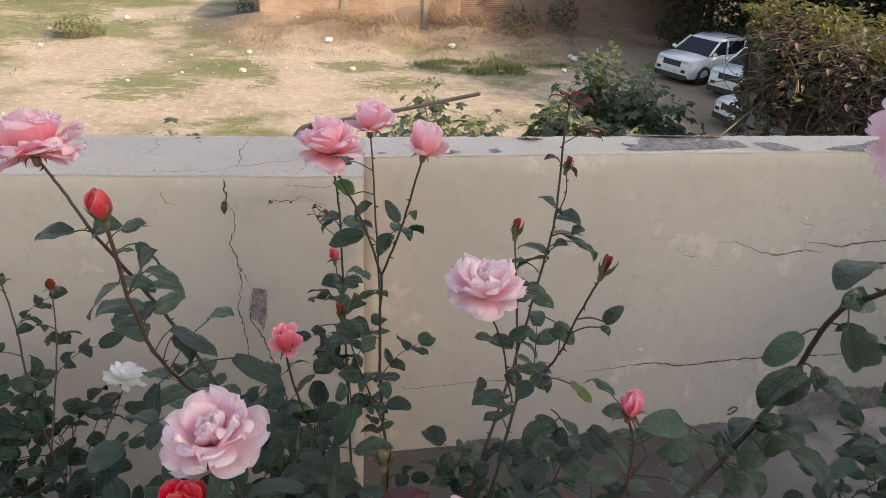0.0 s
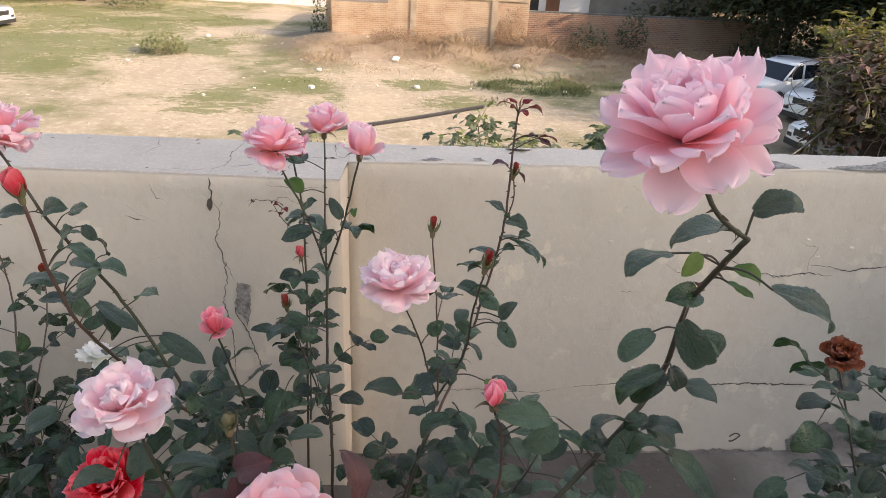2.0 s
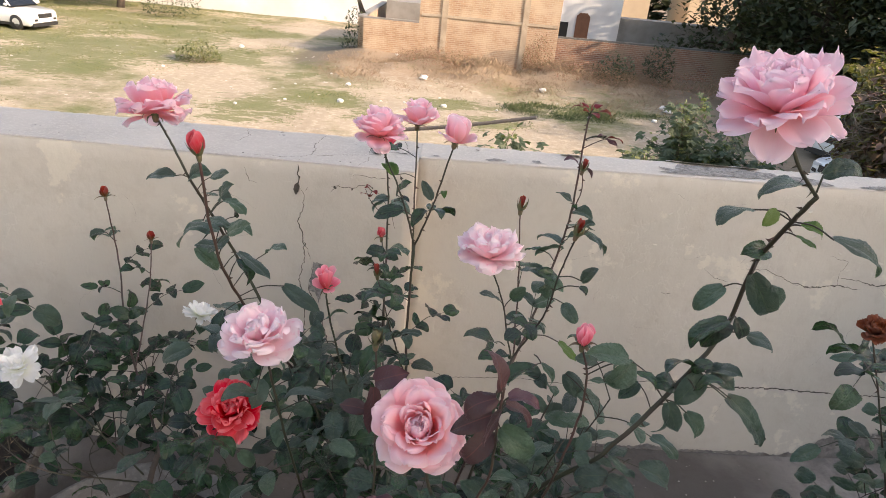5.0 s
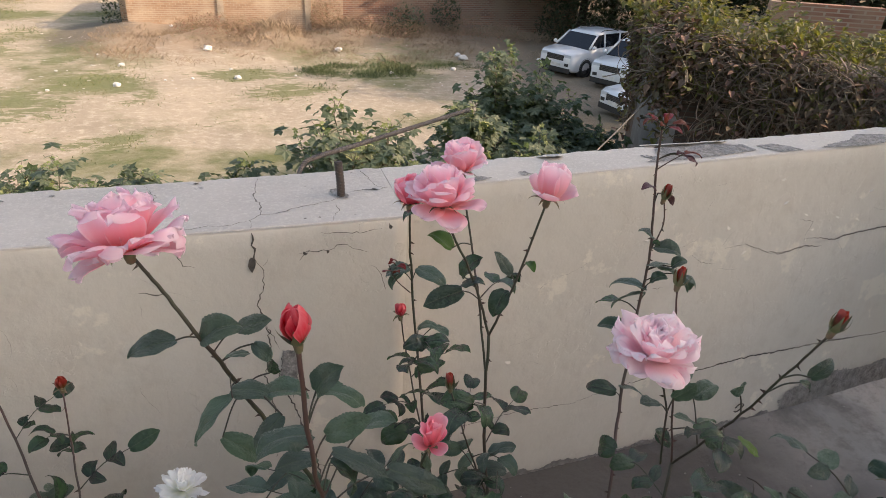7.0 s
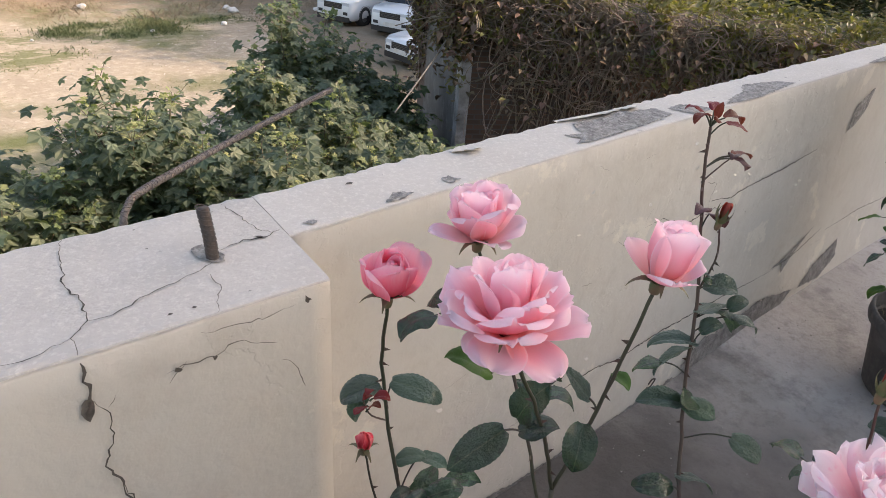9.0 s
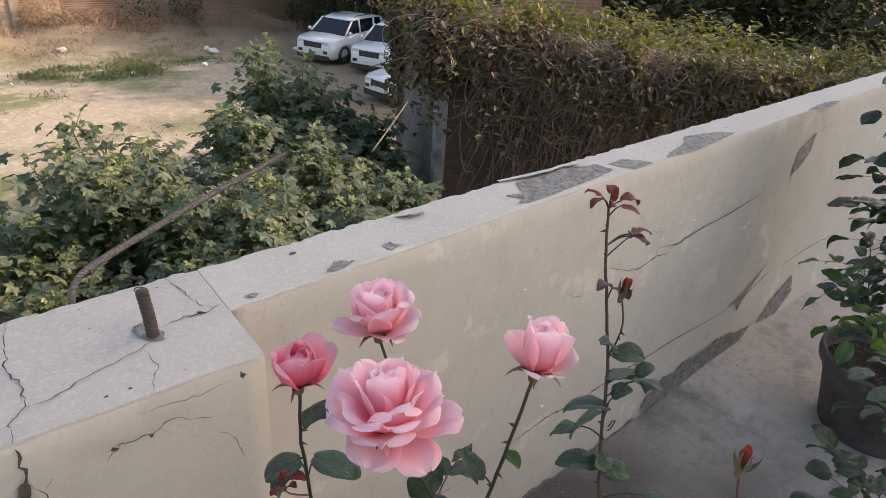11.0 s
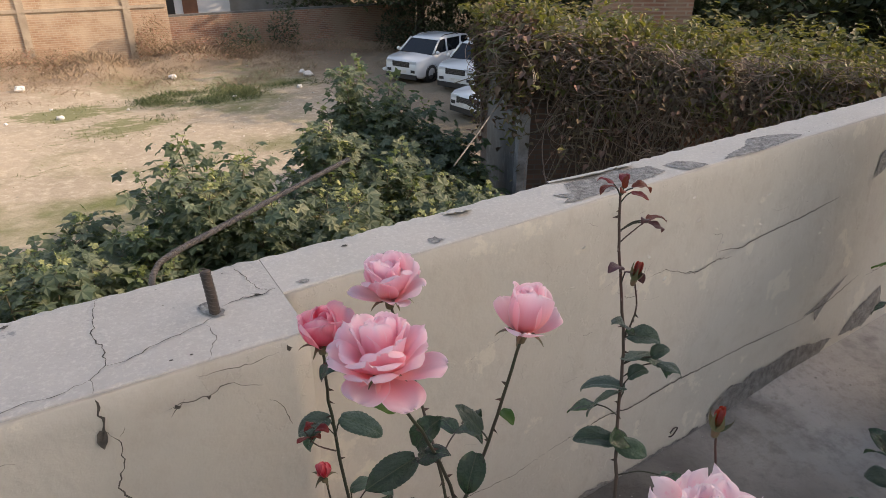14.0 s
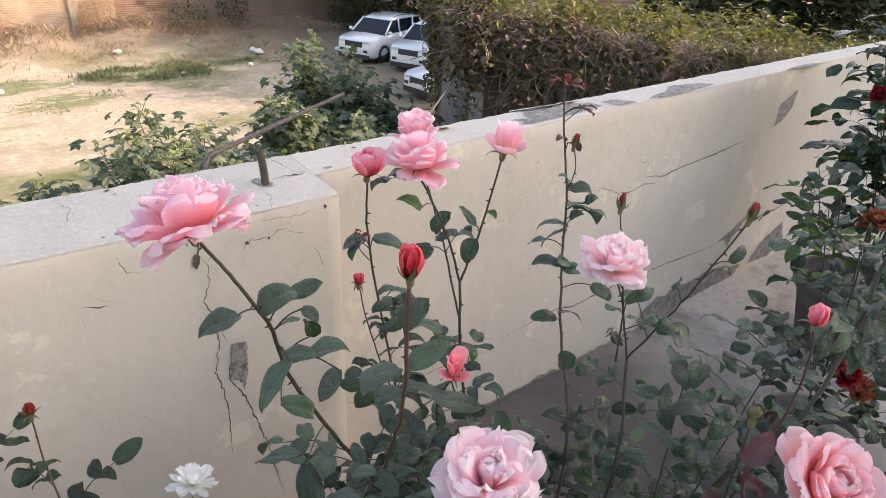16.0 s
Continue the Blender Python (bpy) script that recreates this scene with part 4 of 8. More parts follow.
def bloom(bush, name, at, axis, diam, style, material, label, sepals=110, sepal_len=0.028, seed=0):
    """A flower on its calyx: the calyx is the part, petals and sepals its pieces. at: the top of the stem."""
    brnd = random.Random(seed * 31 + 7)
    b = Build()
    cr = 0.0055 if diam > 0.05 else 0.0042
    b.lathe([(0.0018, -0.012), (cr * 0.8, -0.010), (cr, -0.004), (cr * 0.9, 0.001), (cr * 0.5, 0.004), (0.0, 0.005)], 10)
    rot = Vector(axis).normalized().to_track_quat("Z", "Y").to_matrix().to_4x4()
    m = Matrix.Translation(at) @ rot
    head = part(name, b.mesh("calyx", M_SEPAL, True), bush, label, m)
    off = 0.0
    for k, (theta, count, var) in enumerate(petal_set(style, diam, material)):
        off += 2.399
        for i in range(count):
            a = off + math.tau * i / count + brnd.uniform(-0.30, 0.30)
            tilt = brnd.uniform(-9, 7) if diam > 0.075 and k > 2 else brnd.uniform(-2.5, 2.5)
            sc = brnd.uniform(0.9, 1.08)
            pm = Matrix.Rotation(a, 4, "Z") @ Matrix.Translation((0, cr * 0.35, 0.0005 * k)) @ Matrix.Rotation(radians(tilt), 4, "X") @ Matrix.Rotation(radians(brnd.uniform(-8, 8)), 4, "Y") @ Matrix.Scale(sc, 4)
            part("petal", var[brnd.randrange(3)], head, "", pm)
    key = ("sepal", sepal_len, sepals)
    if key not in PETALS:
        PETALS[key] = sepal_mesh(sepal_len, sepals)
    for i in range(5):
        part("sepal", PETALS[key], head, "", Matrix.Rotation(math.tau * i / 5 + brnd.uniform(-0.2, 0.2), 4, "Z") @ Matrix.Translation((0, cr * (0.7 if sepals > 0 else 1.0), -0.002)) @ Matrix.Rotation(radians(brnd.uniform(-12, 12)), 4, "X"))
    return head


# leaflets
def leaflet_mesh(seed, broad=1.0):
    """A toothed, arched leaflet of unit length along y, folded on its midrib, its margins waved and turned down."""
    lr = random.Random(seed)
    fold, droop, twist, wv = lr.uniform(0.15, 0.80), lr.uniform(0.2, 1.4), lr.uniform(-0.7, 0.7), lr.uniform(0.02, 0.06)
    wide, sag = lr.uniform(0.28, 0.36) * broad, lr.uniform(0.0, 0.7)
    n, cols = 24, (-1.0, -0.72, -0.38, 0.0, 0.38, 0.72, 1.0)
    k = len(cols)
    v = []
    y = z = 0.0
    for j in range(n + 1):
        t = j / n
        hw = wide * math.sin(math.pi * min(1, t ** 0.92 * 0.94 + 0.045)) ** 0.62 * (1.05 - 0.16 * t)
        if t > 0.82:
            hw *= 1 - 0.55 * ((t - 0.82) / 0.18) ** 1.5
        if j == n:
            hw = 0.004
        tooth = 0.011 * (1 if j % 2 else -0.6) * math.sin(math.pi * t)
        a = 0.25 - droop * t * t * 1.5
        tw = twist * t
        for u in cols:
            s = u * (hw + (tooth if abs(u) == 1 else 0))
            lift = abs(s) * fold - sag * hw * abs(u) ** 3 + wv * math.sin(8 * t + 2.5 * u + seed) * abs(u) + 0.014 * math.sin(19 * t + seed) * abs(u) ** 2
            v.append((s * math.cos(tw), y - 0.05 * abs(u) * (1 - t) + 0.02 * abs(u), z + lift + s * math.sin(tw)))
        y += math.cos(a) / n
        z += math.sin(a) / n
    return mesh_of("leaflet", v, [(j * k + i, j * k + i + 1, j * k + i + k + 1, j * k + i + k) for j in range(n) for i in range(k - 1)], None, True)


LEAFLETS = {}
for lm in (M_LEAF, M_LEAF_GREY, M_LEAF_YOUNG, M_LEAF_RED, M_LEAF_PURPLE):
    LEAFLETS[lm.name] = []
    for s in range(10):
        me = leaflet_mesh(s, 1.04 if lm is M_LEAF else 0.94)
        me.materials.append(lm)
        LEAFLETS[lm.name].append(me)


def frame_of(d, up=Vector((0, 0, 1))):
    """Axes with y along d and z as near up as can be."""
    d = d.normalized()
    x = d.cross(up)
    x = x.normalized() if x.length > 1e-3 else Vector((1, 0, 0))
    return Matrix((x, d, x.cross(d))).transposed().to_4x4()


def compound_leaf(bush, stalks, at, out, size, material, rnd, count=5, droop=0.35):
    """A rose leaf: a stalk with a leaflet at its end and pairs along it."""
    out = Vector(out).normalized()
    at = Vector(at)
    ln = size * (2.1 if count >= 5 else 1.5 if count == 3 else 0.4)
    side = out.cross(Vector((0, 0, 1)))
    side = side.normalized() if side.length > 1e-3 else Vector((1, 0, 0))
    p1 = at + out * ln * 0.5 + Vector((0, 0, 0.06 * ln))
    p2 = at + out * ln + Vector((0, 0, -droop * ln * 0.35))
    curve = spline([at, p1, p2], 4)
    stalks.tube(curve, [0.0011 - 0.0005 * i / len(curve) for i in range(len(curve))], 4, False)
    places = [(1.0, 0)]
    if count >= 3:
        places += [(0.66, 1), (0.66, -1)]
    if count >= 5:
        places += [(0.30, 1), (0.30, -1)]
    for t, sd in places:
        k = min(len(curve) - 1, int(t * (len(curve) - 1)))
        p = curve[k]
        d = (curve[k] - curve[max(0, k - 1)]).normalized() if k else out
        if sd:
            d = (d * 0.45 + side * sd * 0.9 + Vector((0, 0, rnd.uniform(-0.3, 0.15)))).normalized()
        else:
            d = (d + Vector((0, 0, rnd.uniform(-0.35, 0.1)))).normalized()
        up = (Vector((0, 0, 1)) + Vector((rnd.uniform(-0.8, 0.8), rnd.uniform(-0.8, 0.6), 0))).normalized()
        s = size * (1.0 if not sd else 0.88 if t > 0.5 else 0.7) * rnd.uniform(0.85, 1.12)
        part("leaf", rnd.choice(LEAFLETS[material.name]), bush, "", Matrix.Translation(p) @ frame_of(d, up) @ Matrix.Scale(s, 4))


def thorn(b, at, out, size):
    out = Vector(out).normalized()
    s = out.orthogonal().normalized()
    tip = Vector(at) + out * size + Vector((0, 0, -0.25 * size))
    base = [Vector(at) + Vector((0, 0, 0.35 * size)), Vector(at) + s * size * 0.2 - Vector((0, 0, 0.1 * size)), Vector(at) - s * size * 0.2 - Vector((0, 0, 0.1 * size))]
    b.add(base + [tip], [(0, 1, 3), (1, 2, 3), (2, 0, 3)])


class Bush:
    def __init__(self, x, y, z, label, seed):
        self.root = tagged(new("rose_bush"), label, "rose bush", "potted rose bushes")
        self.root.matrix_basis = pose(x, y, z)
        self.base = Vector((x, y, z))
        self.rnd = random.Random(seed)
        self.stalks = Build()
        self.nodes = []

    def loc(self, p):
        return Vector(p) - self.base

    def cane(self, pts, r0=0.004, r1=0.0024, material=None, leaves=None, start=0.1, end=0.85, step=0.045, size=0.052, leaf=None, thorns=True, count=(3, 5, 5), young=0.0, droop=0.35, face=0.0):
        """One cane through world points, with its thorns; leaves on it between start and end of its length."""
        line = spline([self.loc(p) for p in pts], 7)
        n = len(line)
        for i in range(1, n - 1):
            line[i] = line[i] + Vector((self.rnd.uniform(-1, 1), self.rnd.uniform(-1, 1), 0)) * min(0.0012, 0.05 * (line[i + 1] - line[i]).length)
        b = Build()
        r0, r1 = r0 * 0.62, r1 * 0.68
        b.tube(line, [r0 + (r1 - r0) * i / (n - 1) for i in range(n)], 7)
        ob = part("cane", b.mesh("cane", material or M_STEM, True), self.root)
        self.nodes += line
        if thorns:
            t = Build()
            for i in range(2, n - 2):
                if self.rnd.random() < 0.5:
                    d = (line[i + 1] - line[i]).normalized()
                    o = (d.orthogonal() @ Matrix.Rotation(self.rnd.uniform(0, 6.28), 3, d)).normalized()
                    thorn(t, line[i] + o * r0 * 0.6, o, self.rnd.uniform(0.005, 0.008))
            if t.v:
                tagged(part("prickle", t.mesh("prickle", M_STEM_RED), ob), kind="stuff")
        if leaves != 0:
            total = sum((q - p).length for p, q in zip(line, line[1:]))
            run, nxt, az = 0.0, start * total, self.rnd.uniform(0, 6.28)
            for p, q in zip(line, line[1:]):
                run += (q - p).length
                if nxt <= run <= end * total:
                    nxt = run + step * self.rnd.uniform(0.7, 1.3)
                    az += 2.4 + self.rnd.uniform(-0.5, 0.5)
                    d = (q - p).normalized()
                    o = Vector((math.cos(az), math.sin(az), 0))
                    if face and self.rnd.random() < face:
                        o = Vector((self.rnd.uniform(-1, 1), -0.7, 0)).normalized()
                    o = (o - d * o.dot(d) + d * 0.35 + Vector((0, 0, self.rnd.uniform(-0.1, 0.3)))).normalized()
                    lm = leaf or (M_LEAF if self.rnd.random() < 0.62 else M_LEAF_GREY)
                    if self.rnd.random() < young:
                        lm = M_LEAF_YOUNG
                    compound_leaf(self.root, self.stalks, q, o, size * self.rnd.uniform(0.8, 1.15), lm, self.rnd, self.rnd.choice(count), droop)
        return ob

    def leaf_at(self, p, out, size=0.05, material=None, count=3, droop=0.35):
        compound_leaf(self.root, self.stalks, self.loc(p), out, size, material or M_LEAF, self.rnd, count, droop)

    def placed(self, rows, shrink=1.0):
        """Single leaflets from foot to tip; the letter names the leaf's colour."""
        for x, y, z, a, b, c, kind in rows:
            p, q = self.loc((x, y, z)), self.loc((a, b, c))
            d = q - p
            d = d * shrink
            slim = max(0.68, min(1.0, 1.0 - (d.length - 0.045) * 12))
            up = (Vector((0, 0, 1)) + Vector((self.rnd.uniform(-0.9, 0.9), self.rnd.uniform(-0.9, 0.3), 0))).normalized()
            me = self.rnd.choice(LEAFLETS[{"g": M_LEAF_GREY, "d": M_LEAF, "y": M_LEAF_YOUNG, "r": M_LEAF_RED, "p": M_LEAF_PURPLE}[kind].name])
            part("leaf", me, self.root, "", Matrix.Translation(p) @ frame_of(d, up) @ Matrix.Scale(d.length * 1.04, 4) @ Matrix.Diagonal((slim, 1, slim, 1)))
            node = min(self.nodes, key=lambda q: (q - p - Vector((0, 0, -0.012))).length)
            if (node - p).length > 0.09:
                node = p - d * 0.4 + Vector((0, 0.01, -0.006))
            mid = (node + p) / 2 + Vector((0, 0, 0.12 * (node - p).length))
            self.stalks.tube(spline([node, mid, p], 4), 0.0010, 4, False)

    def flower(self, name, p, axis, diam, style, material, label, sepals=110, sepal_len=0.028, seed=0):
        return bloom(self.root, name, self.loc(p), axis, diam, style, material, label, sepals, sepal_len, seed)

    def filler(self, x0, x1, y0, y1, z0, z1, n, size=0.055, leaf=None):
        """Short leafy side shoots inside a stretch of the bush."""
        for _ in range(n):
            p = Vector((self.rnd.uniform(x0, x1), self.rnd.uniform(y0, y1), self.rnd.uniform(z0, z1)))
            q = p + Vector((self.rnd.uniform(-0.07, 0.07), self.rnd.uniform(-0.06, 0.05), self.rnd.uniform(0.05, 0.12)))
            root = p + (Vector((self.base.x, self.base.y, p.z - 0.1)) - p) * 0.5
            self.cane([root, p, q], 0.0022, 0.0013, None, None, 0.3, 1.0, 0.033, size, leaf, False)

    def done(self):
        tagged(part("foliage_stalk", self.stalks.mesh("foliage_stalk", M_STEM, True), self.root), kind="stuff")


C_LEAVES= [(0.440, 0.800, 1.162, 0.476, 0.788, 1.182, 'g'), (0.424, 0.790, 1.152, 0.364, 0.778, 1.152, 'g'), (0.399, 0.830, 1.111, 0.350, 0.818, 1.104, 'g'), (0.419, 0.820, 1.116, 0.401, 0.808, 1.100, 'y'), (0.453, 0.830, 1.099, 0.480, 0.818, 1.093, 'y'), (0.452, 0.830, 1.087, 0.471, 0.818, 1.076, 'y'), (0.472, 0.800, 1.098, 0.542, 0.788, 1.071, 'g'), (0.456, 0.880, 1.046, 0.417, 0.868, 1.046, 'd'), (0.437, 0.920, 0.978, 0.393, 0.908, 0.941, 'g'), (0.446, 0.880, 1.017, 0.487, 0.868, 0.955, 'g'), (0.476, 0.900, 0.992, 0.506, 0.888, 0.968, 'g'), (0.465, 0.920, 0.936, 0.482, 0.908, 0.904, 'd'), (0.455, 0.920, 0.932, 0.395, 0.908, 0.893, 'd')]
C_LEAVES_LOW= [(0.459, 0.920, 0.927, 0.417, 0.908, 0.893, 'd'), (0.491, 0.930, 0.907, 0.539, 0.918, 0.896, 'g'), (0.434, 0.930, 0.848, 0.456, 0.918, 0.873, 'd'), (0.460, 0.930, 0.855, 0.494, 0.918, 0.826, 'g'), (0.492, 0.920, 0.814, 0.546, 0.908, 0.762, 'g'), (0.428, 0.940, 0.807, 0.385, 0.928, 0.834, 'd'), (0.432, 0.900, 0.837, 0.458, 0.888, 0.873, 'd'), (0.412, 0.920, 0.798, 0.432, 0.908, 0.757, 'g'), (0.378, 0.950, 0.803, 0.349, 0.938, 0.779, 'd'), (0.363, 0.950, 0.837, 0.326, 0.938, 0.841, 'g')]
D_LEAVES= [(-0.375, 1.235, 0.931, -0.421, 1.223, 0.928, 'g'), (-0.350, 1.235, 0.927, -0.312, 1.223, 0.958, 'g'), (-0.314, 1.240, 0.934, -0.278, 1.228, 0.945, 'g'), (-0.299, 1.240, 0.912, -0.279, 1.228, 0.894, 'g'), (-0.305, 1.240, 0.901, -0.328, 1.228, 0.904, 'g'), (-0.326, 1.220, 0.859, -0.373, 1.208, 0.812, 'g'), (-0.341, 1.220, 0.806, -0.295, 1.208, 0.773, 'g'), (-0.327, 1.240, 0.854, -0.278, 1.228, 0.851, 'g'), (-0.297, 1.240, 0.841, -0.241, 1.228, 0.848, 'g'), (-0.285, 1.260, 0.855, -0.288, 1.248, 0.890, 'd'), (-0.276, 1.200, 0.842, -0.305, 1.188, 0.815, 'g')]
D_LEAVES_NEAR= [(-0.247, 1.100, 0.951, -0.227, 1.088, 0.985, 'g'), (-0.241, 1.100, 0.952, -0.206, 1.088, 0.938, 'g'), (-0.253, 1.100, 0.901, -0.306, 1.088, 0.909, 'g'), (-0.240, 1.100, 0.898, -0.198, 1.088, 0.919, 'g'), (-0.232, 1.120, 0.856, -0.183, 1.108, 0.818, 'g'), (-0.250, 1.100, 0.872, -0.287, 1.088, 0.875, 'g'), (-0.235, 1.120, 0.842, -0.206, 1.108, 0.808, 'd'), (-0.168, 1.150, 0.787, -0.108, 1.138, 0.750, 'g'), (-0.197, 1.160, 0.842, -0.163, 1.148, 0.861, 'g')]
A_LEAVES= [(-0.044, 1.567, 0.798, -0.098, 1.581, 0.784, 'g'), (-0.032, 1.559, 0.802, 0.011, 1.504, 0.796, 'g'), (-0.055, 1.571, 0.791, -0.087, 1.559, 0.764, 'g'), (-0.018, 1.428, 0.905, -0.054, 1.457, 0.930, 'y'), (0.000, 1.420, 0.836, -0.060, 1.428, 0.808, 'd'), (-0.010, 1.398, 0.874, 0.015, 1.390, 0.913, 'd'), (-0.011, 1.392, 0.865, 0.015, 1.368, 0.883, 'd'), (0.058, 1.380, 0.879, 0.034, 1.403, 0.908, 'g'), (0.048, 1.373, 0.859, 0.021, 1.352, 0.826, 'd'), (0.080, 1.378, 0.899, 0.083, 1.355, 0.896, 'y'), (-0.029, 1.550, 0.689, -0.000, 1.525, 0.709, 'g'), (-0.010, 1.537, 0.691, 0.016, 1.504, 0.698, 'g')]
B_LEAVES= [(0.351, 1.461, 0.854, 0.389, 1.420, 0.861, 'g'), (0.336, 1.440, 0.787, 0.264, 1.483, 0.795, 'g'), (0.339, 1.443, 0.776, 0.269, 1.459, 0.748, 'g'), (0.303, 1.458, 0.759, 0.255, 1.472, 0.751, 'd'), (0.344, 1.442, 0.799, 0.367, 1.427, 0.826, 'g'), (0.386, 1.435, 0.814, 0.412, 1.392, 0.807, 'g'), (0.370, 1.431, 0.832, 0.389, 1.417, 0.858, 'g'), (0.311, 1.421, 0.716, 0.249, 1.460, 0.727, 'g'), (0.312, 1.420, 0.715, 0.346, 1.372, 0.711, 'g'), (0.344, 1.362, 0.690, 0.370, 1.308, 0.669, 'g'), (0.285, 1.385, 0.635, 0.327, 1.334, 0.635, 'g'), (0.275, 1.380, 0.627, 0.215, 1.414, 0.633, 'd')]
B_LEAVES_MID= [(0.343, 1.460, 0.874, 0.296, 1.448, 0.900, 'g'), (0.344, 1.460, 0.866, 0.357, 1.448, 0.863, 'd'), (0.353, 1.450, 0.823, 0.463, 1.438, 0.771, 'g'), (0.337, 1.450, 0.826, 0.409, 1.438, 0.818, 'g'), (0.304, 1.080, 0.886, 0.323, 1.068, 0.923, 'g'), (0.304, 1.090, 0.871, 0.321, 1.078, 0.861, 'd'), (0.195, 1.180, 0.785, 0.149, 1.168, 0.799, 'g'), (0.268, 1.130, 0.825, 0.248, 1.118, 0.861, 'g'), (0.300, 1.140, 0.737, 0.337, 1.128, 0.699, 'y'), (0.215, 1.180, 0.789, 0.241, 1.168, 0.827, 'g'), (0.219, 1.200, 0.711, 0.259, 1.188, 0.687, 'd'), (0.334, 1.420, 0.715, 0.276, 1.408, 0.735, 'd')]

# centre bush: cluster of pink roses, buds, and the tall red-tipped shoot
A = Bush(0.12, 1.17, 0.11, "rose bush with pink roses and buds on tall thorny canes", 21)
A.cane([(0.05, 1.22, 0.10), (0.045, 1.29, 0.40), (0.036, 1.335, 0.52), (0.030, 1.36, 0.64), (0.032, 1.378, 0.78)], 0.0052, 0.0036, size=0.052, start=0.30, end=0.86, step=0.058, face=0.5)
A.cane([(0.032, 1.378, 0.78), (0.0, 1.38, 0.88), (-0.050, 1.386, 0.985)], 0.0034, 0.0024, leaves=0)
A.cane([(0.032, 1.378, 0.78), (0.062, 1.372, 0.87), (0.092, 1.367, 0.995)], 0.0034, 0.0024, leaves=0)
A.cane([(0.03, 1.375, 0.72), (0.022, 1.43, 0.86), (0.013, 1.500, 0.985)], 0.003, 0.0022, size=0.045, start=0.3, end=0.8, step=0.09, count=(1, 3))
A.flower("rose", (-0.050, 1.386, 0.988), (0.02, 0.02, 1), 0.093, "open", M_PINK, "fully open pink rose", 120, seed=1)
A.flower("rose", (0.092, 1.367, 0.998), (0.1, -0.08, 1), 0.088, "half", M_PINK, "half-open pink rose", 120, seed=2)
A.flower("rose", (0.013, 1.500, 0.990), (0.02, -0.05, 1), 0.082, "half_open", M_PINK, "open pink rose", 120, seed=3)
A.cane([(-0.01, 1.28, 0.10), (-0.03, 1.46, 0.48), (-0.042, 1.555, 0.78), (-0.054, 1.54, 0.925)], 0.0045, 0.0026, size=0.052, start=0.4, end=0.70, step=0.045, face=0.5)
A.flower("rose", (-0.054, 1.54, 0.928), (0.0, -0.05, 1), 0.074, "goblet", M_ROSY, "deep pink half-open rosebud", 120, seed=4)
A.cane([(-0.045, 1.55, 0.76), (-0.075, 1.53, 0.80), (-0.09, 1.52, 0.835)], 0.0018, 0.001, M_STEM_RED, 0, thorns=False)
for k in range(5):
    A.leaf_at((-0.083 + 0.002 * k, 1.525, 0.812 + 0.006 * k), (random.Random(k).uniform(-1, 0.6), -0.4, 0.9), 0.017, M_LEAF_RED, 1)
A.cane([(-0.02, 1.42, 0.40), (-0.04, 1.55, 0.58), (-0.056, 1.575, 0.70)], 0.0028, 0.0018, size=0.055, start=0.2, end=0.8, step=0.04, face=0.5)
A.flower("rosebud", (-0.056, 1.575, 0.70), (-0.05, -0.1, 1), 0.034, "bud", M_CORAL, "coral red rosebud", 140, 0.020, 5)
A.cane([(0.035, 1.33, 0.50), (0.0, 1.335, 0.60), (-0.035, 1.344, 0.72)], 0.0026, 0.0018, size=0.050, start=0.15, end=0.8, step=0.04, face=0.5)
A.flower("rosebud", (-0.035, 1.344, 0.722), (-0.1, -0.1, 1), 0.028, "closed", M_RUSSET, "small russet rosebud", -62, 0.023, 6)
A.cane([(0.03, 1.22, 0.12), (-0.06, 1.24, 0.48), (-0.105, 1.235, 0.67), (-0.108, 1.198, 0.762)], 0.004, 0.0024, size=0.054, start=0.40, end=0.85, step=0.046, face=0.5)
A.flower("rosebud", (-0.108, 1.198, 0.763), (0.05, -0.15, 1), 0.050, "opening", M_DEEP, "opening deep pink rosebud", 110, 0.020, 7)
A.cane([(0.10, 1.16, 0.12), (0.20, 1.24, 0.46), (0.275, 1.36, 0.60), (0.318, 1.425, 0.73), (0.345, 1.463, 0.85), (0.352, 1.50, 0.97), (0.356, 1.515, 1.04)], 0.005, 0.0026, M_STEM_RED, size=0.046, start=0.3, end=0.42, step=0.05, face=0.3)
A.cane([(0.345, 1.463, 0.85), (0.357, 1.46, 0.895), (0.354, 1.468, 0.94)], 0.0022, 0.0016, M_STEM_RED, 0)
A.flower("rosebud", (0.354, 1.468, 0.941), (0.15, -0.1, 1), 0.026, "closed", M_RUSSET, "closed russet rosebud", -62, 0.023, 8)
A.placed([(0.342, 1.512, 1.056, 0.300, 1.515, 1.058, "r"), (0.372, 1.510, 1.050, 0.418, 1.498, 1.046, "r"), (0.360, 1.500, 1.050, 0.372, 1.466, 1.040, "r"), (0.352, 1.525, 1.054, 0.330, 1.552, 1.066, "r"), (0.366, 1.522, 1.056, 0.392, 1.548, 1.068, "r"),
          (0.358, 1.512, 1.052, 0.366, 1.512, 1.078, "r"), (0.352, 1.508, 1.050, 0.334, 1.492, 1.062, "r"),
          (0.398, 1.500, 1.002, 0.448, 1.492, 0.998, "r"), (0.396, 1.498, 1.000, 0.436, 1.480, 0.984, "p"), (0.392, 1.500, 1.004, 0.368, 1.478, 1.018, "p"),
          (0.345, 1.486, 0.948, 0.300, 1.472, 0.972, "p"), (0.350, 1.482, 0.944, 0.402, 1.468, 0.925, "p")], 0.64)
A.cane([(0.354, 1.505, 0.975), (0.372, 1.503, 0.988), (0.396, 1.500, 1.002)], 0.0018, 0.0012, M_STEM_RED, 0, thorns=False)
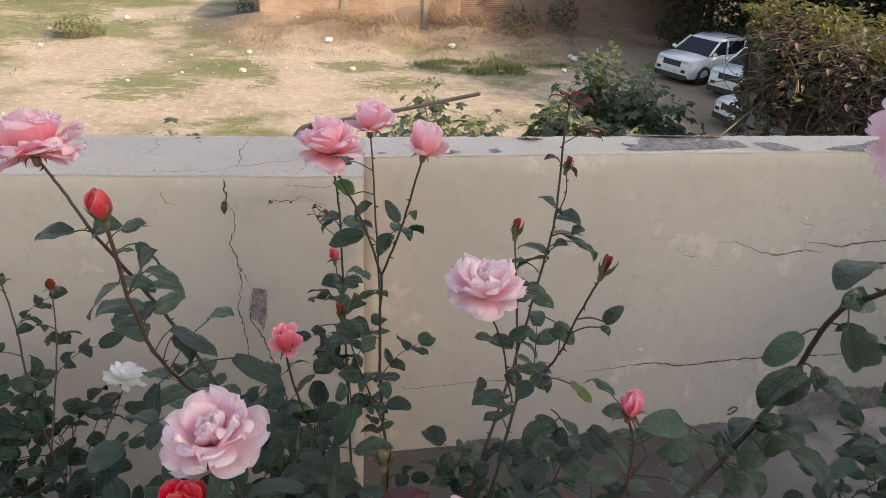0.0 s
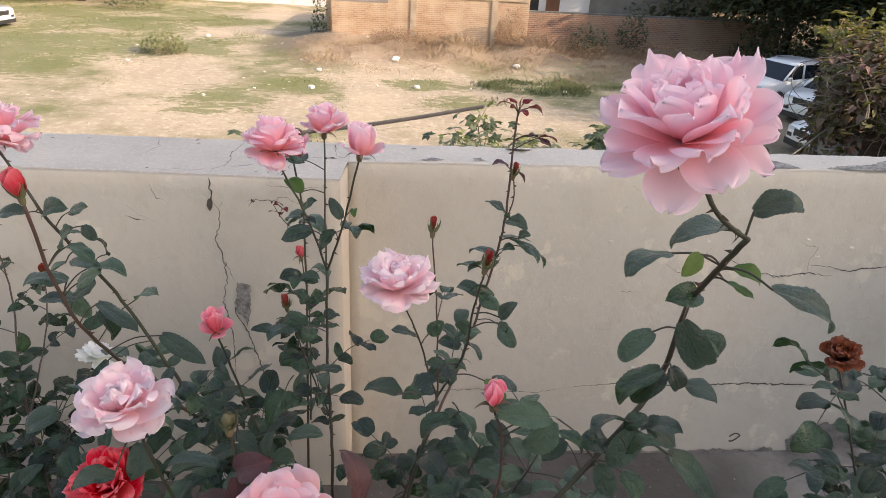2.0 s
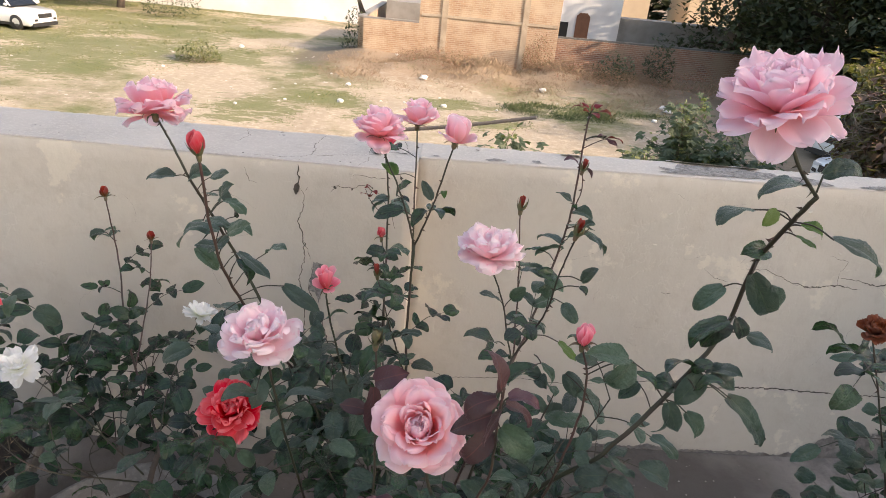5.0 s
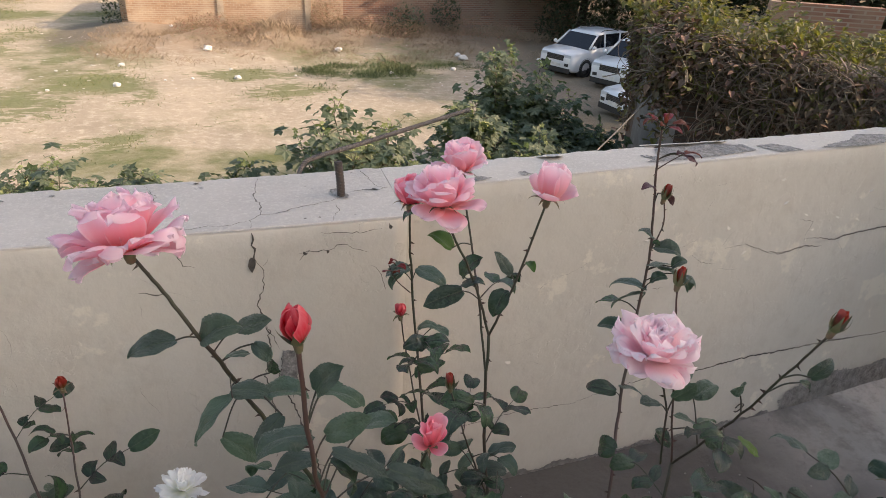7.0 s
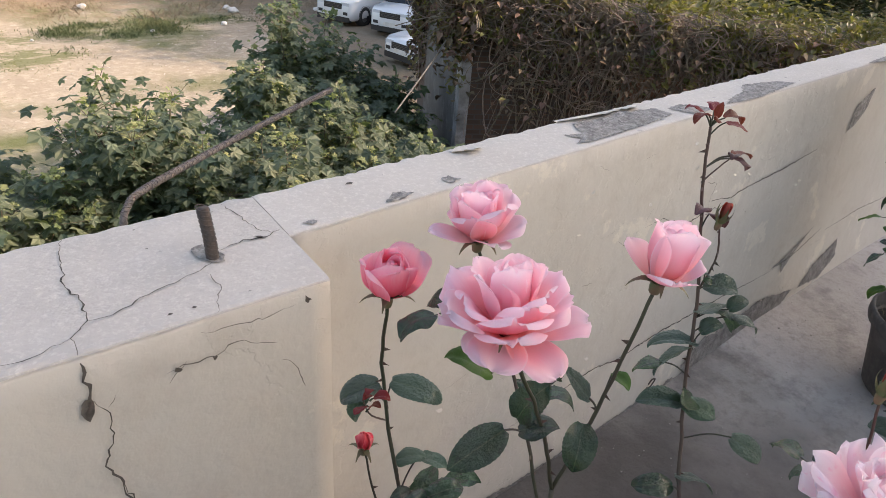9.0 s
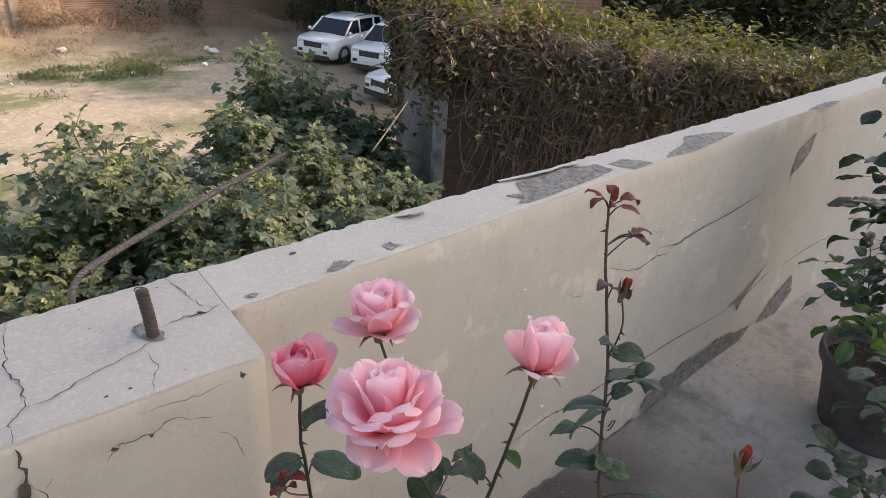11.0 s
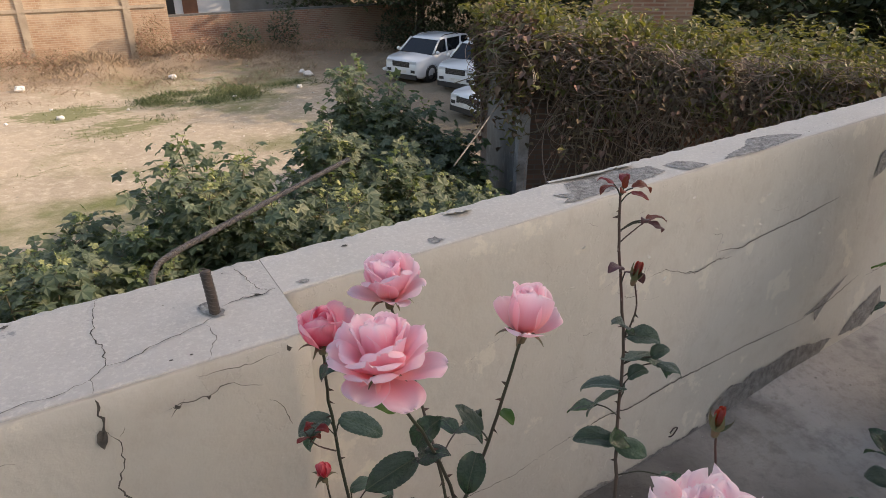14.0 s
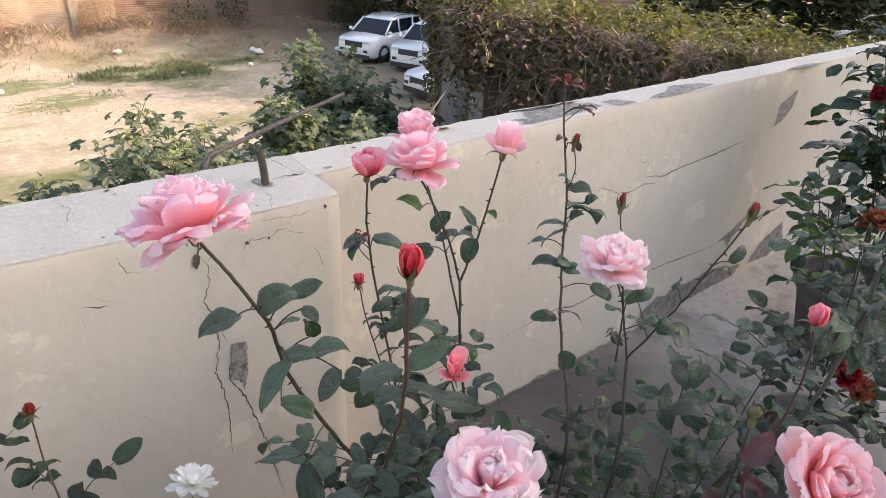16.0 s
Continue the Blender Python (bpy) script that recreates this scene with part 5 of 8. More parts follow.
A.cane([(0.13, 1.12, 0.12), (0.19, 1.12, 0.50), (0.232, 1.17, 0.68)], 0.0048, 0.0036, size=0.050, start=0.35, end=0.98, step=0.046, young=0.06, face=0.4)
A.cane([(0.232, 1.19, 0.66), (0.198, 1.172, 0.79), (0.167, 1.178, 0.860)], 0.0026, 0.0018, leaves=0)
A.flower("rose", (0.167, 1.178, 0.862), (0.0, -0.02, 1), 0.108, "dome", M_PALE, "pale pink ruffled open rose", 150, 0.026, 9)
A.cane([(0.232, 1.17, 0.68), (0.226, 1.20, 0.80), (0.213, 1.222, 0.936)], 0.0026, 0.0017, M_STEM_RED, size=0.040, start=0.15, end=0.6, step=0.06, count=(1, 3))
A.flower("rosebud", (0.213, 1.222, 0.938), (0, -0.05, 1), 0.026, "closed", M_RUSSET, "closed russet rosebud", -62, 0.023, 10)
A.cane([(0.232, 1.17, 0.68), (0.263, 1.125, 0.79), (0.270, 1.08, 0.90), (0.278, 1.055, 0.971)], 0.003, 0.0018, size=0.045, start=0.15, end=0.5, step=0.05, young=0.25)
A.flower("rosebud", (0.278, 1.055, 0.972), (0.2, -0.1, 1), 0.025, "closed", M_RUSSET, "closed russet green rosebud", -62, 0.023, 11)
A.filler(-0.16, 0.08, 1.18, 1.5, 0.22, 0.42, 5)
A.filler(0.12, 0.36, 1.05, 1.38, 0.16, 0.40, 6)
A.placed(A_LEAVES, 0.9)
A.placed(B_LEAVES, 0.82)
A.placed(B_LEAVES_MID, 0.78)
A.done()

# leaning bush: the big near rose, a deep bud, the peach rose with purple shoots
C = Bush(0.16, 1.06, 0.11, "rose bush with a long leaning cane and large blooms", 33)
C.cane([(0.18, 1.08, 0.10), (0.26, 0.99, 0.52), (0.345, 0.93, 0.69), (0.430, 0.935, 0.83), (0.468, 0.944, 0.91), (0.463, 0.918, 1.003), (0.443, 0.85, 1.075), (0.441, 0.80, 1.140)], 0.0062, 0.0036, size=0.06, start=0.2, end=0.40, step=0.05, leaf=M_LEAF_GREY, count=(3, 3, 5))
C.cane([(0.441, 0.80, 1.140), (0.411, 0.770, 1.162), (0.386, 0.752, 1.185), (0.370, 0.765, 1.219)], 0.003, 0.0024, 0 or M_STEM, 0)
C.flower("rose", (0.368, 0.765, 1.222), (-0.36, -0.22, 0.9), 0.106, "loose", M_SOFT, "large soft pink open rose", 150, 0.028, 12)
C.cane([(0.18, 1.02, 0.12), (0.27, 0.96, 0.52), (0.300, 0.935, 0.72), (0.302, 0.934, 0.81), (0.287, 0.937, 0.862)], 0.0036, 0.0022, M_STEM_RED, size=0.056, start=0.35, end=0.75, step=0.04)
C.flower("rosebud", (0.287, 0.937, 0.864), (-0.05, -0.1, 1), 0.044, "bud", M_DEEP, "deep pink rosebud starting to open", 130, 0.024, 13)
C.cane([(0.12, 1.0, 0.12), (0.13, 0.88, 0.52), (0.10, 0.82, 0.72), (0.088, 0.80, 0.800)], 0.0042, 0.003, size=0.05, start=0.4, end=0.85, step=0.045)
C.flower("rose", (0.088, 0.81, 0.802), (-0.12, -0.62, 0.75), 0.108, "rosette", M_PEACH, "fully open peach pink rose", 150, 0.028, 14)
C.cane([(0.13, 0.9, 0.5), (0.170, 0.80, 0.74), (0.166, 0.745, 0.88), (0.166, 0.73, 0.935)], 0.0032, 0.002, M_STEM_RED, 0)
C.placed([(0.164, 0.735, 0.928, 0.152, 0.765, 0.968, "p"), (0.160, 0.735, 0.918, 0.122, 0.728, 0.900, "p"), (0.172, 0.733, 0.922, 0.208, 0.738, 0.912, "p"), (0.166, 0.732, 0.905, 0.156, 0.715, 0.872, "p"), (0.172, 0.745, 0.905, 0.205, 0.760, 0.868, "p"),
          (0.160, 0.75, 0.885, 0.118, 0.745, 0.862, "p"), (0.172, 0.755, 0.865, 0.212, 0.745, 0.835, "g"), (0.164, 0.76, 0.855, 0.130, 0.740, 0.815, "p")], 0.98)
C.cane([(0.03, 1.0, 0.14), (0.03, 0.88, 0.55), (0.026, 0.865, 0.80), (0.022, 0.861, 0.885)], 0.003, 0.002, M_STEM, size=0.040, leaf=M_LEAF_PURPLE, start=0.55, end=0.86, step=0.04, count=(1, 3))
C.placed([(0.024, 0.86, 0.83, 0.064, 0.85, 0.855, "p"), (0.022, 0.86, 0.82, 0.018, 0.845, 0.765, "p"), (0.03, 0.86, 0.80, 0.06, 0.84, 0.775, "p")])
C.flower("rosebud", (0.022, 0.861, 0.886), (0, 0, 1), 0.022, "bud", M_SEPAL, "closed green rosebud", -50, 0.020, 15)
for q in ((0.361, 1.00, 0.735), (0.397, 0.96, 0.66), (0.29, 0.94, 0.70), (0.30, 1.10, 0.66)):
    C.cane([(0.19, 1.04, 0.20), ((q[0] + 0.2) / 2, (q[1] + 1.04) / 2, 0.48), q], 0.003, 0.0016, size=0.052, start=0.68, end=1.0, step=0.045, leaf=M_LEAF_GREY, thorns=False)
C.filler(0.12, 0.36, 0.85, 1.08, 0.20, 0.46, 8, 0.06, M_LEAF_GREY)
C.filler(-0.02, 0.2, 0.86, 1.02, 0.16, 0.38, 4, 0.055)
C.placed(C_LEAVES, 0.86)
C.placed(C_LEAVES_LOW, 0.86)
C.placed([(0.349, 0.930, 0.854, 0.288, 0.910, 0.871, "g"), (0.355, 0.930, 0.849, 0.324, 0.910, 0.814, "g"), (0.363, 0.930, 0.834, 0.392, 0.910, 0.830, "d"), (0.435, 0.930, 0.852, 0.388, 0.910, 0.867, "d"), (0.451, 0.930, 0.841, 0.417, 0.910, 0.803, "g"),
          (0.454, 0.930, 0.845, 0.490, 0.910, 0.863, "g"), (0.411, 0.930, 0.788, 0.412, 0.910, 0.745, "g"), (0.444, 0.930, 0.777, 0.472, 0.910, 0.750, "g"), (0.491, 0.930, 0.807, 0.554, 0.910, 0.749, "g")])
C.placed([(0.183, 1.050, 0.782, 0.136, 1.030, 0.806, "d"), (0.260, 1.050, 0.752, 0.285, 1.030, 0.729, "g"), (0.300, 1.050, 0.738, 0.330, 1.030, 0.708, "g"), (0.362, 1.050, 0.691, 0.319, 1.030, 0.710, "g"), (0.351, 1.050, 0.649, 0.297, 1.030, 0.662, "g"), (0.247, 1.050, 0.742, 0.204, 1.030, 0.732, "d")])
C.done()

# bush with the nodding pink rose and a coral bud, and the pale pink bloom low down
D = Bush(-0.06, 1.24, 0.11, "rose bush with a nodding pink rose and red bud", 45)
D.cane([(-0.03, 1.24, 0.10), (-0.14, 1.27, 0.44), (-0.235, 1.29, 0.63), (-0.300, 1.29, 0.77), (-0.335, 1.245, 0.89), (-0.352, 1.237, 0.93), (-0.380, 1.244, 0.985), (-0.405, 1.250, 1.027)], 0.0058, 0.0026, size=0.058, start=0.3, end=0.55, step=0.04, leaf=M_LEAF_GREY)
D.flower("rose", (-0.406, 1.250, 1.028), (-0.22, 0.30, 0.92), 0.122, "flat", M_PINK, "large nodding pink rose", 150, 0.028, 16)
D.cane([(-0.18, 1.27, 0.52), (-0.225, 1.17, 0.70), (-0.252, 1.09, 0.86), (-0.262, 1.066, 1.028)], 0.0045, 0.0032, M_STEM_RED, size=0.056, start=0.05, end=0.35, step=0.04, leaf=M_LEAF_GREY, face=0.3)
D.flower("rosebud", (-0.262, 1.066, 1.031), (-0.06, -0.08, 1), 0.044, "bud", M_CORAL, "fat coral red rosebud", -38, 0.024, 17)
D.cane([(-0.10, 1.18, 0.12), (-0.14, 1.09, 0.46), (-0.155, 1.04, 0.65), (-0.165, 1.03, 0.745)], 0.0044, 0.0028, size=0.058, start=0.3, end=0.75, step=0.06)
D.flower("rose", (-0.176, 1.030, 0.752), (-0.03, -0.16, 1), 0.116, "messy", M_PALE, "large pale pink ruffled rose", 160, 0.028, 18)
D.filler(-0.30, -0.10, 1.12, 1.36, 0.34, 0.54, 3, 0.060, M_LEAF_GREY)
D.filler(-0.22, 0.02, 1.02, 1.25, 0.20, 0.42, 5, 0.060)
D.placed(D_LEAVES)
D.placed(D_LEAVES_NEAR)
D.placed([(-0.308, 1.242, 0.668, -0.312, 1.200, 0.606, "d"), (-0.091, 1.155, 0.651, -0.096, 1.119, 0.603, "d"), (-0.011, 1.200, 0.654, -0.036, 1.164, 0.606, "d"), (-0.077, 1.058, 0.634, -0.151, 1.051, 0.644, "g"), (-0.155, 0.947, 0.725, -0.208, 0.936, 0.728, "d"), (-0.033, 1.110, 0.509, 0.014, 1.106, 0.530, "d")])
D.done()

# round pot bush: red and white roses, two dark buds
E = Bush(-0.48, 1.12, 0.12, "dense rose bush with red and white roses in a round pot", 57)
E.cane([(-0.47, 1.13, 0.10), (-0.46, 1.18, 0.28), (-0.44, 1.22, 0.36)], 0.011, 0.008, M_WOOD, 0)
E.cane([(-0.44, 1.20, 0.34), (-0.34, 1.13, 0.45), (-0.27, 1.08, 0.53), (-0.235, 1.06, 0.585)], 0.0048, 0.003, M_WOOD, size=0.05, start=0.2, end=0.95, step=0.036)
E.flower("rose", (-0.233, 1.062, 0.585), (0.05, -0.5, 0.8), 0.108, "ruffled", M_RED, "bright red double rose", 150, 0.024, 19)
E.cane([(-0.45, 1.2, 0.34), (-0.46, 1.32, 0.44), (-0.43, 1.40, 0.53)], 0.003, 0.0016, size=0.042, start=0.2, end=0.8, step=0.04)
E.flower("rose", (-0.426, 1.408, 0.545), (0.3, 0.05, 0.9), 0.070, "spray", M_WHITE, "small open white rose", 150, 0.018, 20)
E.cane([(-0.47, 1.18, 0.30), (-0.58, 1.18, 0.44), (-0.675, 1.178, 0.537)], 0.003, 0.0016, size=0.042, start=0.2, end=0.8, step=0.04)
E.flower("rose", (-0.677, 1.176, 0.540), (0.1, -0.3, 0.9), 0.084, "spray", M_WHITE, "open white rose", 150, 0.018, 21)
E.cane([(-0.47, 1.16, 0.30), (-0.60, 1.06, 0.42), (-0.777, 1.152, 0.452)], 0.003, 0.0016, size=0.042, start=0.2, end=0.8, step=0.04)
E.flower("rose", (-0.777, 1.15, 0.455), (0.2, -0.3, 0.9), 0.080, "spray", M_WHITE, "white rose beside another", 150, 0.018, 22)
E.cane([(-0.45, 1.22, 0.34), (-0.60, 1.42, 0.44), (-0.70, 1.60, 0.56), (-0.738, 1.647, 0.70)], 0.0045, 0.0022, M_STEM_RED, size=0.046, start=0.25, end=0.85, step=0.055)
E.flower("rosebud", (-0.738, 1.647, 0.702), (0, -0.05, 1), 0.036, "bud", M_RUSSET, "dark red rosebud with spread sepals", 100, 0.026, 23)
E.cane([(-0.56, 1.36, 0.42), (-0.60, 1.54, 0.52), (-0.605, 1.584, 0.628)], 0.003, 0.0018, M_STEM_RED, size=0.046, start=0.2, end=0.8, step=0.04)
E.flower("rosebud", (-0.605, 1.584, 0.63), (0, -0.05, 1), 0.030, "bud", M_RUSSET, "small dark red rosebud", 70, 0.018, 24)
E.filler(-0.80, -0.52, 1.10, 1.5, 0.26, 0.42, 9, 0.056, M_LEAF)
E.filler(-0.50, -0.28, 1.08, 1.36, 0.24, 0.38, 5, 0.056, M_LEAF)
E.done()

# far pot bush: red roses at the edge
F = Bush(-1.03, 1.30, 0.12, "rose bush with bright red roses and a bare cane", 63)
F.cane([(-1.02, 1.30, 0.1), (-0.90, 1.22, 0.42), (-0.77, 1.205, 0.655)], 0.0045, 0.0028, size=0.05, start=0.2, end=0.9, step=0.04)
F.flower("rose", (-0.765, 1.205, 0.655), (0.25, -0.4, 0.8), 0.098, "ruffled", M_RED, "red rose", 150, 0.024, 25)
F.flower("rose", (-0.800, 1.255, 0.712), (0.2, -0.4, 0.8), 0.086, "ruffled", M_RED, "red rose above another", 150, 0.024, 26)
F.cane([(-0.91, 1.22, 0.42), (-0.83, 1.25, 0.60), (-0.800, 1.255, 0.712)], 0.003, 0.002, size=0.045, start=0.4, end=0.8, step=0.06)
F.cane([(-1.05, 1.3, 0.1), (-0.85, 1.28, 0.5), (-0.73, 1.22, 0.84), (-0.715, 1.20, 1.06)], 0.0045, 0.0024, size=0.055, start=0.35, end=0.62, step=0.05)
F.filler(-1.15, -0.85, 1.1, 1.45, 0.2, 0.45, 16, 0.046)
F.done()

# bush beside the thin parapet with withered bloom
Q = Bush(1.12, 1.18, 0.06, "leafy rose bush with withered red blooms", 71)
for k, (px, py, pz) in enumerate(((0.755, 1.075, 0.845), (0.86, 1.12, 0.84), (0.95, 1.22, 0.80), (1.06, 1.14, 0.74), (1.10, 1.3, 0.72))):
    Q.cane([(1.09 + 0.01 * k, 1.17, 0.05), ((px + 1.1) / 2 + 0.02, (py + 1.18) / 2, pz * 0.55), (px, py, pz)], 0.0042, 0.002, size=0.056, start=0.56, end=0.98, step=0.040, young=0.12)
Q.flower("withered_rose", (0.755, 1.075, 0.848), (-0.1, -0.3, 1), 0.052, "ruffled", M_WITHER, "withered brown red rose", 150, 0.02, 27)
Q.flower("withered_rose", (0.80, 1.04, 0.50), (-0.3, -0.5, 0.7), 0.060, "ruffled", M_DARKRED, "dark withered red rose low on the bush", 150, 0.02, 28)
Q.flower("withered_rose", (0.87, 1.03, 0.44), (-0.3, -0.5, 0.7), 0.060, "ruffled", M_WITHER, "brown withered rose low on the bush", 150, 0.02, 29)
Q.filler(1.02, 1.30, 1.02, 1.38, 0.16, 0.52, 9, 0.055)
Q.filler(0.92, 1.08, 1.06, 1.34, 0.20, 0.42, 4, 0.058)
Q.done()

# tall bush in the dark pot with dark red roses
P = Bush(2.02, 1.48, 0.15, "tall dense rose bush with dark red roses in a dark pot", 83)
for k, (px, py, pz) in enumerate(((2.08, 1.62, 0.70), (2.02, 1.55, 1.02), (2.05, 1.50, 1.15), (2.14, 1.6, 1.20), (2.08, 1.70, 0.98), (2.10, 1.45, 0.85), (2.06, 1.48, 0.60), (2.22, 1.5, 0.95))):
    P.cane([(2.02, 1.48, 0.06), ((px + 2.02) / 2 + 0.03, (py + 1.48) / 2, 0.12 + pz * 0.5), (px, py, pz)], 0.006, 0.0022, M_WOOD, size=0.084, start=0.2, end=1.0, step=0.045, leaf=M_LEAF, young=0.30)
for k, (px, py, pz, mm) in enumerate(((1.90, 1.60, 0.84, M_DARKRED), (1.95, 1.55, 0.76, M_DARKRED), (2.02, 1.45, 0.74, M_DARKRED), (1.90, 1.5, 0.42, M_WITHER), (1.95, 1.40, 0.50, M_DARKRED))):
    P.cane([(2.0, 1.5, 0.3), ((px + 2.0) / 2, (py + 1.5) / 2, (pz + 0.3) / 2 + 0.05), (px, py, pz)], 0.003, 0.002, size=0.055, start=0.3, end=0.85, step=0.05, leaf=M_LEAF)
    P.flower("rose", (px, py, pz), (-0.5, -0.5, 0.6), 0.062, "ruffled", mm, "small dark red rose", 150, 0.02, 30 + k)
for q in ((1.50, 1.55, 0.60), (1.56, 1.50, 0.52), (1.60, 1.58, 0.66)):
    P.cane([(1.86, 1.48, 0.30), (1.66, 1.52, 0.42), q], 0.004, 0.002, size=0.066, start=0.35, end=1.0, step=0.04, leaf=M_LEAF, young=0.3)
P.filler(2.06, 2.42, 1.28, 1.70, 0.45, 1.0, 38, 0.080, M_LEAF)
P.done()

# orange hand trowel stuck in the round pot
trowel = tagged(new("hand_trowel"), "orange hand trowel with a black handle in the pot", "trowel")
trowel.matrix_basis = Matrix.Translation((-0.635, 1.03, 0.135)) @ frame_of(Vector((0.75, 0.55, 0.16)))
v = []
for j in range(9):
    t = j / 8
    hw = 0.040 * (0.75 + 0.25 * math.sin(math.pi * min(1, t * 1.1))) if t < 0.8 else 0.040 * math.sqrt(max(0.02, 1 - ((t - 0.8) / 0.22) ** 2))
    for u in (-1, -0.5, 0, 0.5, 1):
        v.append((u * hw, t * 0.135, 0.006 * u * u))
blade = mesh_of("blade", v + [(a, c, d - 0.0018) for a, c, d in v], [(j * 5 + i, j * 5 + i + 1, j * 5 + i + 6, j * 5 + i + 5) for j in range(8) for i in range(4)] + [(45 + j * 5 + i, 45 + j * 5 + i + 5, 45 + j * 5 + i + 6, 45 + j * 5 + i + 1) for j in range(8) for i in range(4)], M_YELLOW, True)
part("blade", blade, trowel, "soiled orange painted blade")
b = Build()
b.tube([(0, 0.01, 0.004), (0, -0.02, 0.010), (0, -0.05, 0.012)], [0.010, 0.008, 0.009], 8)
part("socket", b.mesh("socket", M_YELLOW, True), trowel)
b = Build()
b.tube([(0, -0.045, 0.012), (0, -0.06, 0.012), (0, -0.11, 0.012), (0, -0.16, 0.012), (0, -0.17, 0.012)], [0.012, 0.014, 0.012, 0.014, 0.008], 10)
part("handle", b.mesh("handle", M_BLACK, True), trowel, "black handle")

# ---- the open ground beyond ----
# laid out in a plan drawn 1.2 times too small about the eye; FAR brings it to full size at the end
FAR_K = 1.2
FAR_EYE = Vector((-0.15, 0.75, 1.33))
FAR = Matrix.Translation(FAR_EYE) @ Matrix.Scale(FAR_K, 4) @ Matrix.Translation(-FAR_EYE)
TERRACE = set(scene.objects)
M_GROUND = mat("dry_sandy_ground", (0.43, 0.352, 0.256), 0.95, (0.32, 0.263, 0.190), 0.35, grain=(0.55, 0.47, 0.36), grain_scale=5, bump=0.6, bump_scale=6, bump_dist=0.06,
               spots=(0.135, 0.142, 0.052), spot_scale=0.28, spot_at=0.485, spot_soft=0.16)
M_GRASS = mat("low_grass", (0.135, 0.165, 0.055), 0.8, (0.215, 0.215, 0.09), 0.5, bump=0, random_hue=0.35, island=True)
M_GRASS_DARK = mat("lush_weeds", (0.088, 0.118, 0.045), 0.85, (0.15, 0.165, 0.072), 0.5, bump=0, random_hue=0.35, island=True)
M_BRUSH = mat("dry_brush", (0.25, 0.180, 0.120), 0.9, (0.37, 0.28, 0.19), 0.6, bump=0, random_hue=0.14, island=True)
M_RUBBLE = mat("pale_rubble", (0.58, 0.53, 0.46), 0.85, (0.40, 0.35, 0.29), 0.6, bump=0.2, random_hue=0.35, island=True)
M_LITTER = mat("pale_litter", (0.72, 0.70, 0.66), 0.7, (0.55, 0.53, 0.50), 6, bump=0.2)
M_BUSHLEAF = mat("castor_leaf", (0.050, 0.082, 0.050), 0.6, (0.118, 0.136, 0.080), 2.5, bump=0, random_hue=0.45, island=True, translucent=0.27, translucent_color=(0.19, 0.27, 0.08))
M_BUSHTIP = mat("castor_young_leaf", (0.150, 0.190, 0.075), 0.6, (0.23, 0.25, 0.11), 2.5, bump=0, random_hue=0.35, island=True, translucent=0.3, translucent_color=(0.35, 0.42, 0.10))
M_BUSHSTEM = mat("bush_stem", (0.12, 0.11, 0.06), 0.8, (0.17, 0.14, 0.09), 4, bump=0.2)
M_TREELEAF = mat("tree_leaf", (0.030, 0.044, 0.020), 0.7, (0.050, 0.062, 0.028), 0.8, bump=0, random_hue=0.4, island=True, translucent=0.15, translucent_color=(0.10, 0.14, 0.03))
M_BARK = mat("bark", (0.085, 0.065, 0.05), 0.95, (0.05, 0.04, 0.032), 8, bump=0.8, bump_scale=14, bump_dist=0.03)
M_VINE = mat("dry_vine_stem", (0.135, 0.106, 0.082), 0.9, (0.26, 0.208, 0.160), 5, bump=0.3, bump_scale=40, random_hue=0.3, island=True)
# yellow second tone puts the sun highlights of the top into the colour
M_VINELEAF = mat("creeper_leaf", (0.052, 0.072, 0.028), 0.55, (0.165, 0.130, 0.042), 1.2, bump=0, random_hue=0.45, island=True, translucent=0.25, translucent_color=(0.28, 0.30, 0.05))
M_DEADLEAF = mat("dead_creeper_leaf", (0.085, 0.061, 0.041), 0.9, (0.175, 0.118, 0.070), 2, bump=0, random_hue=0.4, island=True)
M_POST = mat("limewashed_post", (0.36, 0.35, 0.35), 0.9, (0.15, 0.14, 0.135), 2.6, grain=(0.16, 0.15, 0.145), grain_scale=9, bump=0.5, bump_scale=25)
M_ROPE = mat("grey_rope", (0.20, 0.185, 0.165), 0.9, (0.13, 0.12, 0.105), 30, bump=0.3)
M_CONC = mat("grey_concrete", (0.30, 0.285, 0.265), 0.9, (0.22, 0.205, 0.19), 1.5, bump=0.3, bump_scale=12)
M_CONC_DARK = mat("blackened_concrete", (0.15, 0.145, 0.14), 0.95, (0.085, 0.08, 0.074), 1.5, grain=(0.20, 0.195, 0.19), grain_scale=6, bump=0.3, bump_scale=12)
M_WHITEWALL = mat("whitewashed_wall", (0.74, 0.74, 0.75), 0.9, (0.62, 0.61, 0.60), 0.5, bump=0.2, bump_scale=6, spots=(0.42, 0.40, 0.37), spot_scale=0.7, spot_at=0.62, spot_soft=0.08)
M_DOORBROWN = mat("brown_door_wood", (0.19, 0.085, 0.045), 0.6, (0.15, 0.065, 0.035), 5, bump=0.2)
M_DARKVOID = mat("unlit_opening", (0.03, 0.028, 0.026), 0.9, bump=0)
M_BEIGE = mat("beige_far_house", (0.52, 0.42, 0.30), 0.9, (0.44, 0.35, 0.25), 0.5, bump=0.1)
M_CARWHITE = mat("white_car_paint", (0.72, 0.73, 0.74), 0.25, bump=0, coat=0.6)
M_CARSILVER = mat("silver_car_paint", (0.50, 0.51, 0.53), 0.3, metal=0.0, bump=0, coat=0.5)
M_CARGLASS = mat("car_glass", (0.014, 0.017, 0.022), 0.08, bump=0, spec=0.35)
